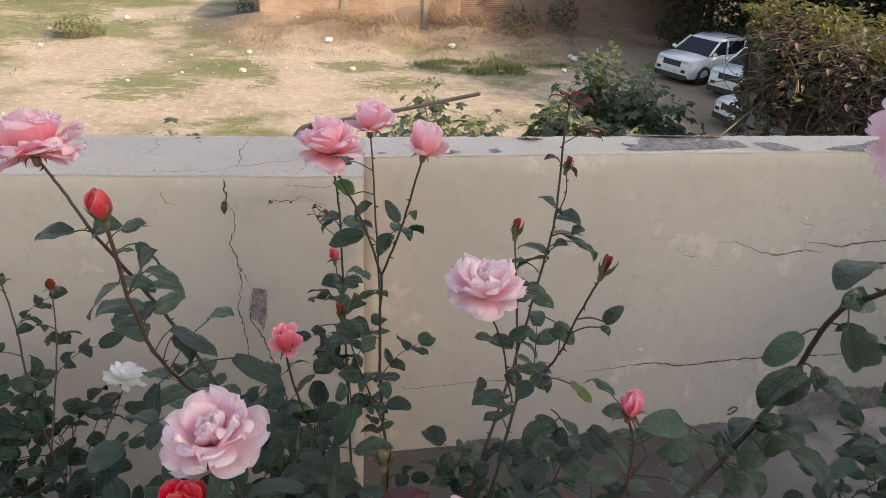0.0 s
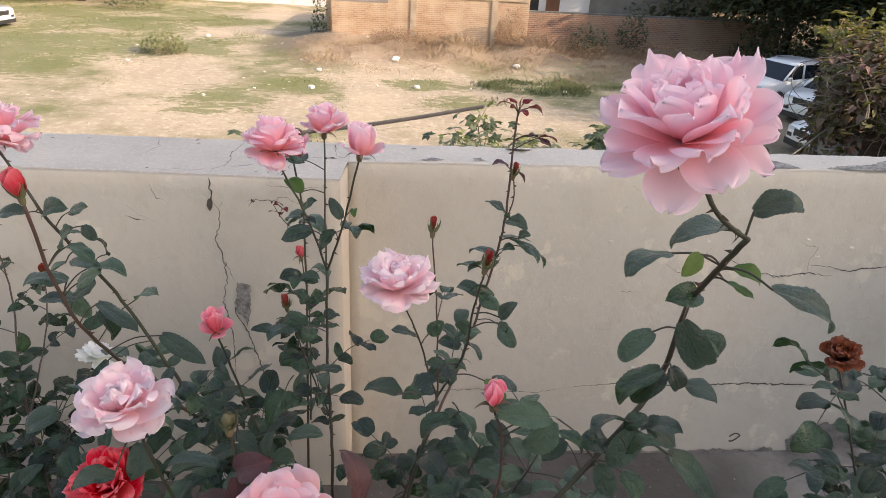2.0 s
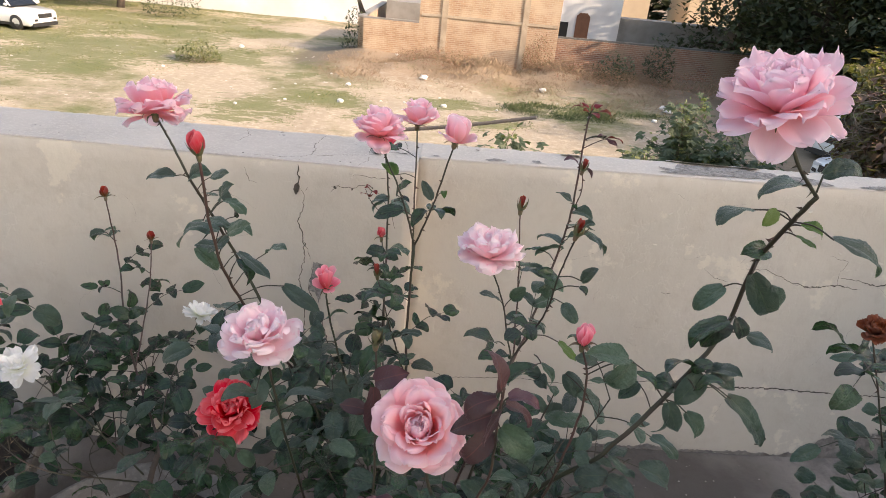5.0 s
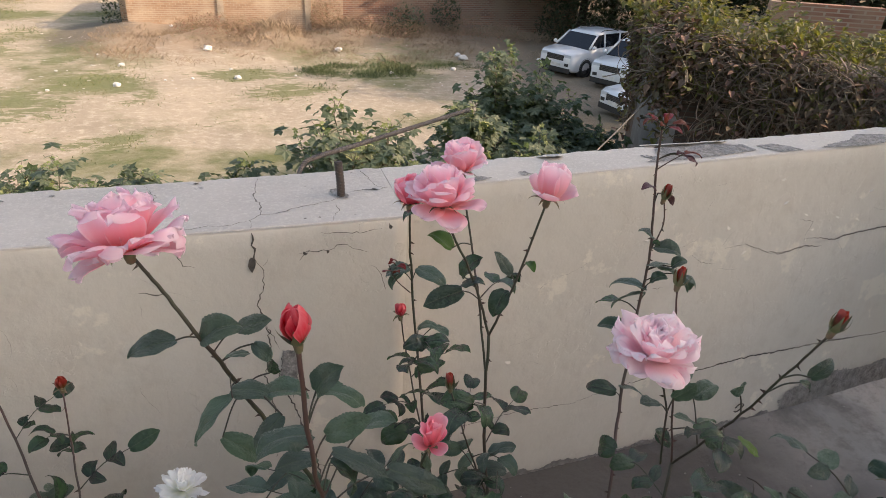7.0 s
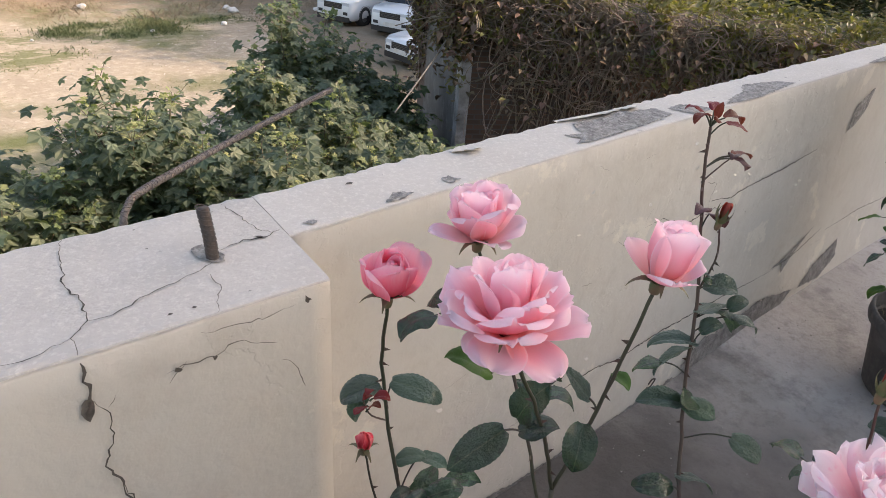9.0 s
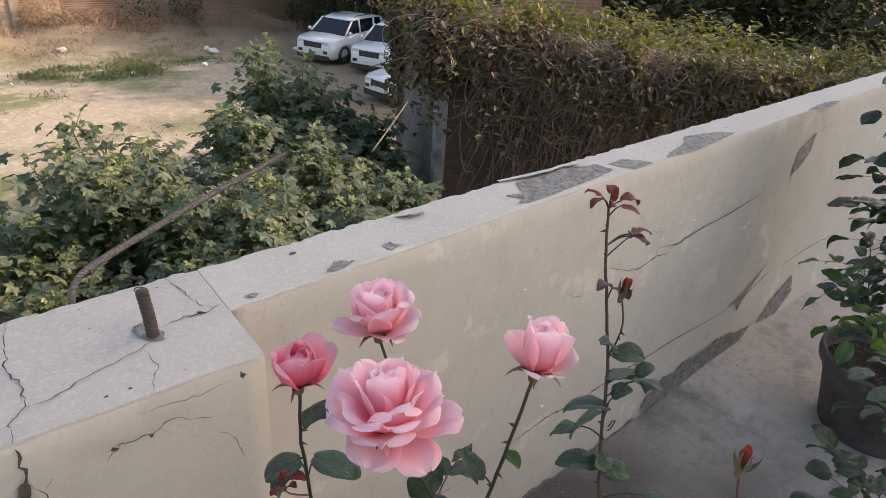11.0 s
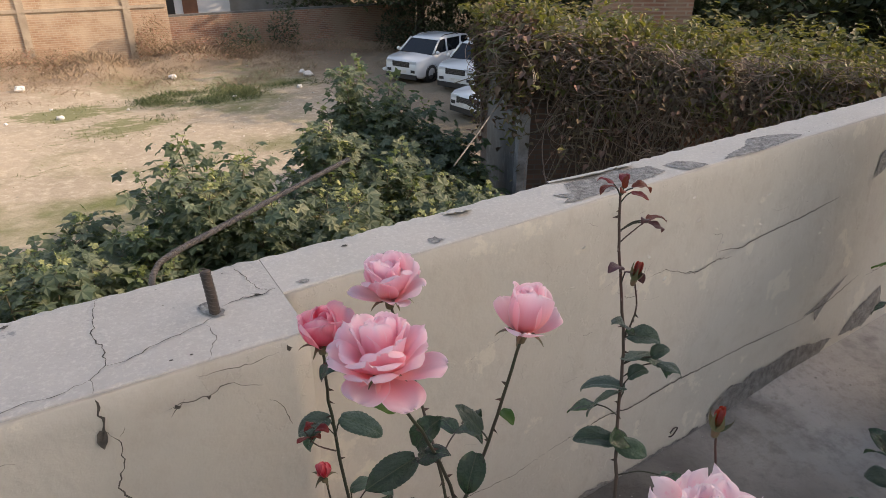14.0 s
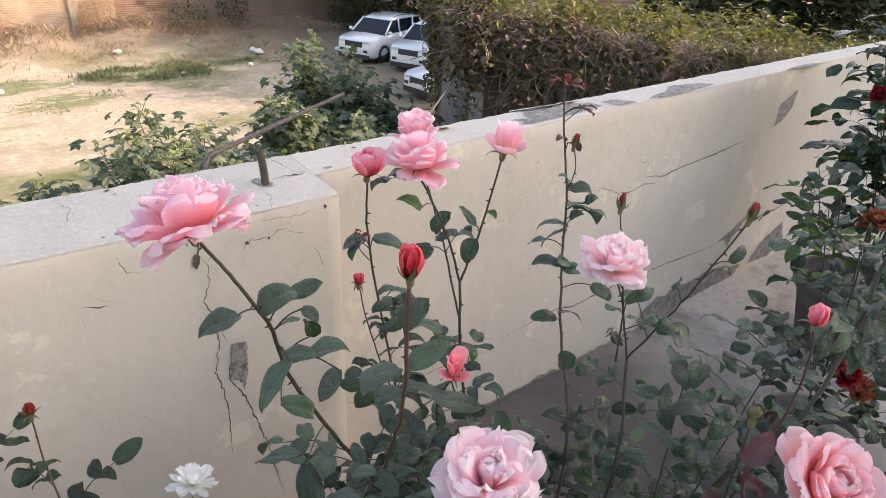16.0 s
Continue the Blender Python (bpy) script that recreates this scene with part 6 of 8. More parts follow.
M_CARBLACK = mat("car_black_trim", (0.022, 0.022, 0.024), 0.5, bump=0)
M_RIM = mat("wheel_alloy", (0.12, 0.12, 0.125), 0.4, metal=0.6, bump=0)
M_LAMP = mat("headlamp_lens", (0.55, 0.57, 0.60), 0.1, bump=0, spec=0.8)
M_CHROME = mat("chrome", (0.6, 0.6, 0.62), 0.18, metal=1.0, bump=0)


def brick_mat(name="sun_bleached_brick", c1=(0.42, 0.278, 0.185), c2=(0.32, 0.198, 0.13), mortar=(0.46, 0.385, 0.295), wash=(0.49, 0.39, 0.285)):
    m = mat(name, c1, 0.95, bump=0)
    nt = m.node_tree
    n, lk = nt.nodes, nt.links
    tc, bs = n["Texture Coordinate"], n["Principled BSDF"]
    sep = n.new("ShaderNodeSeparateXYZ")
    lk.new(tc.outputs["Object"], sep.inputs[0])
    add = n.new("ShaderNodeMath")
    lk.new(sep.outputs["X"], add.inputs[0])
    lk.new(sep.outputs["Y"], add.inputs[1])
    com = n.new("ShaderNodeCombineXYZ")
    lk.new(add.outputs[0], com.inputs["X"])
    lk.new(sep.outputs["Z"], com.inputs["Y"])
    br = n.new("ShaderNodeTexBrick")
    br.inputs["Color1"].default_value, br.inputs["Color2"].default_value, br.inputs["Mortar"].default_value = (*c1, 1), (*c2, 1), (*mortar, 1)
    br.inputs["Scale"].default_value, br.inputs["Brick Width"].default_value, br.inputs["Row Height"].default_value, br.inputs["Mortar Size"].default_value = FAR_K, 0.24, 0.085, 0.012
    lk.new(com.outputs[0], br.inputs["Vector"])
    ns = n.new("ShaderNodeTexNoise")
    ns.inputs["Scale"].default_value, ns.inputs["Detail"].default_value = 1.3, 9
    lk.new(tc.outputs["Object"], ns.inputs["Vector"])
    mr = n.new("ShaderNodeMapRange")
    mr.inputs["From Min"].default_value, mr.inputs["From Max"].default_value, mr.inputs["To Max"].default_value = 0.4, 0.65, 0.85
    lk.new(ns.outputs["Fac"], mr.inputs["Value"])
    mx = n.new("ShaderNodeMix")
    mx.data_type = "RGBA"
    lk.new(mr.outputs[0], mx.inputs["Factor"])
    lk.new(br.outputs["Color"], mx.inputs["A"])
    mx.inputs["B"].default_value = (*wash, 1)
    lk.new(mx.outputs["Result"], bs.inputs["Base Color"])
    bp = n.new("ShaderNodeBump")
    bp.inputs["Strength"].default_value, bp.inputs["Distance"].default_value = 0.6, 0.02
    bp.invert = True
    lk.new(br.outputs["Fac"], bp.inputs["Height"])
    lk.new(bp.outputs["Normal"], bs.inputs["Normal"])
    return m


M_BRICK = brick_mat(c1=(0.46, 0.305, 0.20), c2=(0.36, 0.22, 0.14), mortar=(0.47, 0.38, 0.285), wash=(0.55, 0.435, 0.32))
# stained red brick, its dark tone also holding the long wall's tree shade
M_BRICK_RED = brick_mat("stained_red_brick", (0.32, 0.155, 0.10), (0.20, 0.10, 0.07), (0.33, 0.27, 0.215), (0.30, 0.215, 0.155))
M_PILLAR = mat("sandy_concrete", (0.47, 0.39, 0.30), 0.9, (0.36, 0.29, 0.22), 1.5, grain=(0.30, 0.24, 0.18), grain_scale=5, bump=0.3, bump_scale=12)
# bricks kept extra dark to paint the shadow under the creepers
M_SHEDWALL = brick_mat("old_shed_brick", (0.13, 0.075, 0.055), (0.085, 0.055, 0.043), (0.10, 0.085, 0.075), (0.075, 0.062, 0.055))

# grass cover in the paint of the ground: more towards the far meadow and along the weeds by the track
gn = M_GROUND.node_tree.nodes
gl = M_GROUND.node_tree.links


def gmath(op, a, b=0.0, clamp=False):
    q = gn.new("ShaderNodeMath")
    q.operation, q.use_clamp = op, clamp
    for k, val in enumerate((a, b)):
        if isinstance(val, (int, float)):
            q.inputs[k].default_value = val
        else:
            gl.new(val, q.inputs[k])
    return q.outputs[0]


gsep = gn.new("ShaderNodeSeparateXYZ")
gl.new(gn["Texture Coordinate"].outputs["Object"], gsep.inputs[0])
gnoise = gn.new("ShaderNodeTexNoise")
gnoise.inputs["Scale"].default_value, gnoise.inputs["Detail"].default_value, gnoise.inputs["Roughness"].default_value = 0.42, 9.0, 0.72
gmap = gn.new("ShaderNodeMapping")
gmap.inputs["Scale"].default_value = (0.6, 1.3, 1)
gl.new(gn["Texture Coordinate"].outputs["Object"], gmap.inputs["Vector"])
gl.new(gmap.outputs["Vector"], gnoise.inputs["Vector"])
gfine = gn.new("ShaderNodeTexNoise")
gfine.inputs["Scale"].default_value, gfine.inputs["Detail"].default_value, gfine.inputs["Roughness"].default_value = 4.0, 9.0, 0.80
gl.new(gmap.outputs["Vector"], gfine.inputs["Vector"])
gspeck = gmath("MULTIPLY", gmath("SUBTRACT", gfine.outputs["Fac"], 0.5), 1.5)
gattr = gn.new("ShaderNodeAttribute")
gattr.attribute_name = "grass_cover"
cover = gmath("ADD", gmath("ADD", gattr.outputs["Fac"], gmath("MULTIPLY", gspeck, 2.0)), gmath("MULTIPLY", gmath("SUBTRACT", gnoise.outputs["Fac"], 0.5), 2.6))
grange = gn.new("ShaderNodeMapRange")
grange.inputs["From Min"].default_value, grange.inputs["From Max"].default_value, grange.inputs["To Max"].default_value = 0.36, 0.48, 0.85
gl.new(cover, grange.inputs["Value"])
gmix = gn.new("ShaderNodeMix")
gmix.data_type = "RGBA"
gl.new(grange.outputs["Result"], gmix.inputs["Factor"])
gbs = gn["Principled BSDF"]
gl.new(gbs.inputs["Base Color"].links[0].from_socket, gmix.inputs["A"])
gmix.inputs["B"].default_value = (0.150, 0.160, 0.062, 1)
# trodden brown earth banked up before the brick wall
gbank = gmath("MULTIPLY", gmath("DIVIDE", gmath("SUBTRACT", gsep.outputs["Y"], gmath("ADD", 22.0, gmath("MULTIPLY", gspeck, 6.0))), 1.2, True), gmath("DIVIDE", gmath("ADD", gsep.outputs["X"], gmath("ADD", 5.2, gmath("MULTIPLY", gspeck, 8.0))), 1.0, True))
gmix2 = gn.new("ShaderNodeMix")
gmix2.data_type = "RGBA"
# shadow left of the brick wall's end, painted as a dark ground patch
gshadow = gn.new("ShaderNodeAttribute")
gshadow.attribute_name = "ash_cover"
gshadowed = gmath("DIVIDE", gmath("SUBTRACT", gmath("ADD", gshadow.outputs["Fac"], gspeck), 0.25), 0.35, True)
gmix3 = gn.new("ShaderNodeMix")
gmix3.data_type = "RGBA"
gl.new(gmath("MULTIPLY", gshadowed, 0.8), gmix3.inputs["Factor"])
gl.new(gmath("MULTIPLY", gbank, 0.8), gmix2.inputs["Factor"])
gl.new(gmix.outputs["Result"], gmix2.inputs["A"])
gmix2.inputs["B"].default_value = (0.30, 0.217, 0.148, 1)
gl.new(gmix2.outputs["Result"], gmix3.inputs["A"])
gmix3.inputs["B"].default_value = (0.155, 0.125, 0.092, 1)
# brown trodden earth where the cars stand, with tree shade painted in
gyard = gmath("DIVIDE", gmath("SUBTRACT", gmath("ADD", gsep.outputs["X"], gmath("ADD", gmath("MULTIPLY", gspeck, 5.0), gmath("MULTIPLY", gmath("SUBTRACT", gnoise.outputs["Fac"], 0.5), 7.0))), 5.6), 2.2, True)
gmix4 = gn.new("ShaderNodeMix")
gmix4.data_type = "RGBA"
gl.new(gmath("MULTIPLY", gyard, 0.85), gmix4.inputs["Factor"])
gl.new(gmix3.outputs["Result"], gmix4.inputs["A"])
gmix4.inputs["B"].default_value = (0.205, 0.152, 0.100, 1)
gl.new(gmix4.outputs["Result"], gbs.inputs["Base Color"])

def ground_z(x, y):
    """The lie of the land: gently uneven, with a lumpy bank of earth before the brick wall."""
    if abs(x) > 41 or not 0 < y < 61:
        return GROUND
    z = GROUND + 0.05 * noise.noise((x * 0.3, y * 0.3, 0)) + 0.03 * noise.noise((x * 1.1, y * 1.1, 2))
    if y < 30:
        bank = max(0, min(1, (y - 21.2) / 3.2)) * max(0, min(1, (x + 6) / 2, (12 - x) / 3)) * max(0, min(1, (30 - y) / 3))
        z += bank * (0.36 + 0.26 * noise.noise((x * 0.75, y * 0.75, 6)) + 0.14 * noise.noise((x * 1.9, y * 1.9, 8)))
    return z


# grass patches on the sand: centre and half-widths
PATCHES = ((-0.2, 20.0, 2.0, 1.1), (3.3, 20.2, 2.2, 1.7), (6.0, 20.9, 1.4, 0.9), (-3.8, 19.5, 1.9, 1.4), (-7.9, 24.5, 1.5, 2.4), (-5.2, 17.0, 1.8, 1.5), (-2.8, 18.0, 0.8, 1.4), (0.6, 17.9, 1.6, 0.8), (-2.8, 14.3, 1.3, 0.8), (-5.3, 21.7, 0.7, 0.9), (-9.6, 30.2, 2.4, 2.2), (-5.3, 31.1, 1.2, 1.4))


def patch_cover(x, y, patches):
    return max(1 - ((x - a) / c) ** 2 - ((y - b) / d) ** 2 for a, b, c, d in patches)


def grass_cover(x, y):
    wx, wy = x + 0.9 * noise.noise((x * 0.8, y * 0.8, 21)), y + 0.9 * noise.noise((x * 0.8, y * 0.8, 23))
    c = max(0.0, 0.68 * patch_cover(wx, wy, PATCHES) ** 3 + 0.55 * patch_cover(wx, wy, PATCHES)) if patch_cover(wx, wy, PATCHES) > -0.4 else 0.0
    c = min(c, 0.66)
    if x < -8.5:
        c = max(c, min(0.55, (-8.5 - x) * 0.25) * max(0.0, min(1.0, (y - 17) / 4)))
    return c


# ground: fine near, one sheet out to the horizon
gx = [-900, -300, -120, -60] + [-40 + 0.5 * i for i in range(161)] + [60, 120, 300, 900]
gy = [-900, -300, -60, -10] + [0.5 * i for i in range(121)] + [80, 120, 300, 900]
verts = [(x, y, ground_z(x, y)) for x in gx for y in gy]
ny = len(gy)
faces = [(i * ny + j, (i + 1) * ny + j, (i + 1) * ny + j + 1, i * ny + j + 1) for i in range(len(gx) - 1) for j in range(ny - 1)]
gme = mesh_of("ground", verts, faces, M_GROUND, True)
gme.attributes.new("grass_cover", "FLOAT", "POINT").data.foreach_set("value", [grass_cover(v[0], v[1]) for v in verts])
gme.attributes.new("ash_cover", "FLOAT", "POINT").data.foreach_set("value", [max(0.0, patch_cover(v[0], v[1], ((-5.1, 26.2, 1.8, 3.2),))) for v in verts])
tagged(part("ground", gme), "dry sandy ground with patches of grass", "ground", kind="structure")


def blades(b, x, y, n, h, spread, rnd, w=0.02):
    z = ground_z(x, y) - 0.02
    for _ in range(n):
        px, py = x + rnd.gauss(0, spread), y + rnd.gauss(0, spread)
        a, l = rnd.uniform(0, 6.28), h * rnd.uniform(0.5, 1.2)
        dx, dy = math.cos(a), math.sin(a)
        lean = rnd.uniform(0.1, 1.3) * l
        ww = w * rnd.uniform(0.6, 1.4)
        b.add([(px - dy * ww, py + dx * ww, z), (px + dy * ww, py - dx * ww, z), (px + dx * lean * 0.4 + dy * ww * 0.6, py + dy * lean * 0.4 - dx * ww * 0.6, z + l * 0.6), (px + dx * lean, py + dy * lean, z + l)], [(0, 1, 2), (0, 2, 3)])


grnd = random.Random(3)
g1, g2, g3 = Build(), Build(), Build()
for _ in range(15000):
    x, y = grnd.uniform(-28, 8), grnd.uniform(13.5, 38)
    if grass_cover(x, y) + 0.55 * noise.noise((x * 0.5, y * 0.6, 4)) + 0.5 * noise.noise((x * 1.5, y * 1.7, 6)) > 0.34:
        lush = x > 1.5 and y > 19
        tall = max(0.3, 0.8 + 1.4 * noise.noise((x * 1.3, y * 1.3, 12)))
        blades(g2 if lush else g1, x, y, 26 if lush else 14, (0.05 if y < 24.5 else 0.07) * tall, 0.24, grnd, 0.008)
for _ in range(1100):
    x, y = grnd.uniform(1.2, 7.4), grnd.gauss(20.4, 0.7)
    if grass_cover(x, y) + 0.6 * noise.noise((x * 1.1, y * 1.3, 8)) > 0.5:
        blades(g2, x, y, 20, 0.085 * max(0.3, 0.8 + 1.6 * noise.noise((x * 1.3, y * 1.3, 12))), 0.22, grnd, 0.009)
for _ in range(1300):
    x, y = grnd.uniform(-4.8, 11.5), grnd.gauss(23.6, 1.1)
    if y < 26.0 and noise.noise((x * 0.45, y * 0.45, 1)) + 0.6 * noise.noise((x * 1.4, y * 1.4, 2)) > -0.12:
        blades(g3, x, y, 46, (0.05 if grnd.random() < 0.85 else 0.13) * (0.6 + max(0.0, 0.9 * noise.noise((x * 0.8, y * 0.8, 5)) + 0.5)), 0.30, grnd, 0.0035)
for cx, cy, hh in ((-1.0, 25.4, 0.25), (0.9, 24.8, 0.28), (4.6, 25.0, 0.3), (6.5, 25.0, 0.3), (9.5, 24.6, 0.3)):
    for _ in range(60):
        blades(g3, grnd.gauss(cx, 0.7), grnd.gauss(cy, 0.35), 40, 0.9 * hh * grnd.uniform(0.2, 1.0), 0.22, grnd, 0.003)
tagged(part("grass", g1.mesh("grass", M_GRASS)), "short sunlit grass in patches on sand", "grass", kind="stuff")
tagged(part("weeds", g2.mesh("weeds", M_GRASS_DARK)), "dark green weeds along the sandy track", "weeds", kind="stuff")
tagged(part("dry_brush", g3.mesh("dry_brush", M_BRUSH)), "dry brown brush heaped before the brick wall", "brush", kind="stuff")


def scrap(x, y, s, rnd, name="plastic_bag", label="crumpled white plastic bag on the ground"):
    b = Build()
    bm = bmesh.new()
    bmesh.ops.create_icosphere(bm, subdivisions=2, radius=s)
    for v in bm.verts:
        k = 1 + 0.55 * noise.noise(v.co * (2.2 / s) + Vector((x, y, 0)))
        v.co = Vector((v.co.x * k, v.co.y * k, v.co.z * k * 0.65))
    me = bpy.data.meshes.new(name)
    bm.to_mesh(me)
    bm.free()
    me.materials.append(M_LITTER)
    return tagged(part(name, me, None, "", pose(x, y, ground_z(x, y) + s * 0.35, 0, 0, rnd.uniform(0, 360))), label, "litter", "litter")


lrnd = random.Random(9)
for x, y, s in ((-1.25, 22.65, 0.33), (-2.47, 25.5, 0.15), (-3.53, 21.1, 0.20), (-4.32, 22.3, 0.10), (-3.37, 18.9, 0.20), (-0.41, 19.4, 0.20), (2.79, 22.5, 0.24), (6.77, 21.6, 0.36), (6.72, 22.0, 0.26), (6.0, 20.2, 0.19), (3.97, 19.8, 0.13), (9.5, 21.4, 0.27),
                (-5.89, 17.35, 0.10), (-8.64, 26.3, 0.23), (-0.59, 20.6, 0.10), (-5.07, 20.5, 0.09), (-4.84, 18.4, 0.10), (-2.25, 19.3, 0.09), (-1.58, 19.5, 0.10), (1.17, 19.7, 0.10), (-13.2, 18.4, 0.16), (-9.5, 21.2, 0.12)):
    scrap(x, y, s * 0.46, lrnd)
peb = Build()
for _ in range(1700):
    x, y = lrnd.uniform(-22, 7), lrnd.uniform(14, 30)
    s, z = lrnd.choice((0.008, 0.012, 0.012, 0.016, 0.016, 0.02, 0.02, 0.03, 0.045, 0.06 if x < -4 and y > 17 else 0.02)) * lrnd.uniform(0.7, 1.3), ground_z(x, y)
    peb.add([(x - s, y, z), (x, y - s * 0.8, z), (x + s * 1.1, y + s * 0.2, z), (x, y + s * lrnd.uniform(0.3, 1.2), z), (x + lrnd.uniform(-0.5, 0.5) * s, y, z + s * lrnd.uniform(0.15, 0.6))], [(0, 1, 4), (1, 2, 4), (2, 3, 4), (3, 0, 4)])
tagged(part("rubble", peb.mesh("rubble", M_RUBBLE)), "scattered pale pebbles and paper scraps", "rubble", kind="stuff")

# ---- brick compound wall and the houses behind ----




def brick_run(name, x0, y0, x1, y1, z0, z1, thick, label, cap=True, cap_material=None, brick=None):
    d = Vector((x1 - x0, y1 - y0, 0))
    ln = d.length
    m = Matrix.Translation((x0, y0, z0)) @ frame_of(d) @ Matrix.Rotation(radians(90), 4, "Z")
    b = Build()
    b.box(0, -thick, 0, ln, 0, z1 - z0)
    ob = tagged(part(name, b.mesh(name, brick or M_BRICK), None, "", m), label, "brick wall", kind="structure")
    if cap:
        c = Build()
        c.box(-0.02, -thick - 0.03, z1 - z0, ln + 0.02, 0.03, z1 - z0 + 0.06)
        part("coping", c.mesh("coping", cap_material or M_CONC), ob, "grey concrete coping")
    return ob


brick_run("wall_brick_low", -3.9, 26.2, -1.78, 26.2, GROUND - 0.2, -1.45, -0.23, "low sun-bleached brick wall with grey coping")
main_wall = brick_run("wall_brick_main", -1.78, 26.2, 3.5, 26.2, GROUND - 0.2, 0.3, -0.23, "tall sun-bleached brick wall with concrete pillars", False)
brick_run("wall_brick_long", 3.5, 26.2, 13.5, 26.9, GROUND - 0.2, -1.50, -0.23, "long red brick compound wall with dark coping", True, M_CONC_DARK, M_BRICK_RED)
brick_run("wall_brick_side", -3.9, 33.5, -3.9, 26.43, GROUND - 0.2, -1.45, 0.23, "brick side wall of the plot")
for x in (-0.83, 2.21):
    b = Build()
    b.box(x - 0.11, 26.15, GROUND - 0.2, x + 0.11, 26.199, 0.25)
    tagged(part("pillar", b.mesh("pillar", M_PILLAR)), "pale concrete pillar in the brick wall", "pillar", "brick wall pillars", "structure")
b = Build()
b.box(-1.7, 26.156, -1.16, 3.45, 26.199, -1.06)
tagged(part("wall_band", b.mesh("wall_band", M_PILLAR)), "pale mortar band along the brick wall", "band", kind="structure")
# dark lean-to and planks behind the low wall
b = Build()
b.box(-3.5, 30, GROUND, -1.8, 33, -1.05)
tagged(part("lean_to", b.mesh("lean_to", M_CONC)), "dark grey lean-to behind the low wall", "shed")
for k in range(4):
    b = Build()
    b.box(-0.05, -0.02, 0, 0.05, 0.02, 2.4, pose(-3.8 + 0.13 * k, 27.6, GROUND + 0.1, 8, -14 - 3 * k, 0))
    tagged(part("plank", b.mesh("plank", M_BARK)), "weathered wooden plank leaning on the lean-to", "plank", "leaning planks")
b = Build()
b.box(-30, 37.5, GROUND - 0.2, -3.4, 37.8, 0.4)
tagged(part("wall_white_far", b.mesh("wall_white_far", M_WHITEWALL)), "whitewashed compound wall stained near the ground", "wall", kind="structure")
# white house with arched brown door
house = tagged(new("far_house"), "white rendered house with a brown arched door", "house")
b = Build()
b.box(4.05, 31.0, GROUND, 6.75, 36, 1.5)
part("wall", b.mesh("far_wall", M_WHITEWALL), house)
b = Build()
b.add([(4.82, 30.96, -2.3), (5.42, 30.96, -2.3), (5.42, 30.96, -1.0), (5.28, 30.96, -0.86), (4.96, 30.96, -0.86), (4.82, 30.96, -1.0)], [(0, 1, 2, 3, 4, 5)])
part("door", b.mesh("far_door", M_DOORBROWN), house, "brown wooden door with cut corners")
b = Build()
b.box(4.1, 30.95, -1.95, 4.5, 30.99, -1.3)
part("window", b.mesh("far_window", M_DARKVOID), house, "small dark window")
for x0, y0, x1, y1, z1, mm, lab in ((6.9, 32, 12.5, 33, -1.0, M_CONC, "grey cement yard wall"), (8.2, 40, 10.2, 44, 1.5, M_BEIGE, "beige plastered far house"), (13, 42, 16, 46, 2.5, M_BEIGE, "beige house behind trees")):
    b = Build()
    b.box(x0, y0, GROUND, x1, y1, z1)
    tagged(part("far_block", b.mesh("far_block", mm)), lab, "building")

# ---- parked cars ----


def loft(stations, ring, closed=True):
    """Skin rings of equal count along a run."""
    b = Build()
    rows = [ring(s) for s in stations]
    k = len(rows[0])
    b.v = [p for r in rows for p in r]
    b.f = [(i * k + j, i * k + (j + 1) % k, (i + 1) * k + (j + 1) % k, (i + 1) * k + j) for i in range(len(rows) - 1) for j in range(k)]
    b.f += [tuple(range(k))[::-1], tuple(range((len(rows) - 1) * k, len(rows) * k))]
    return b


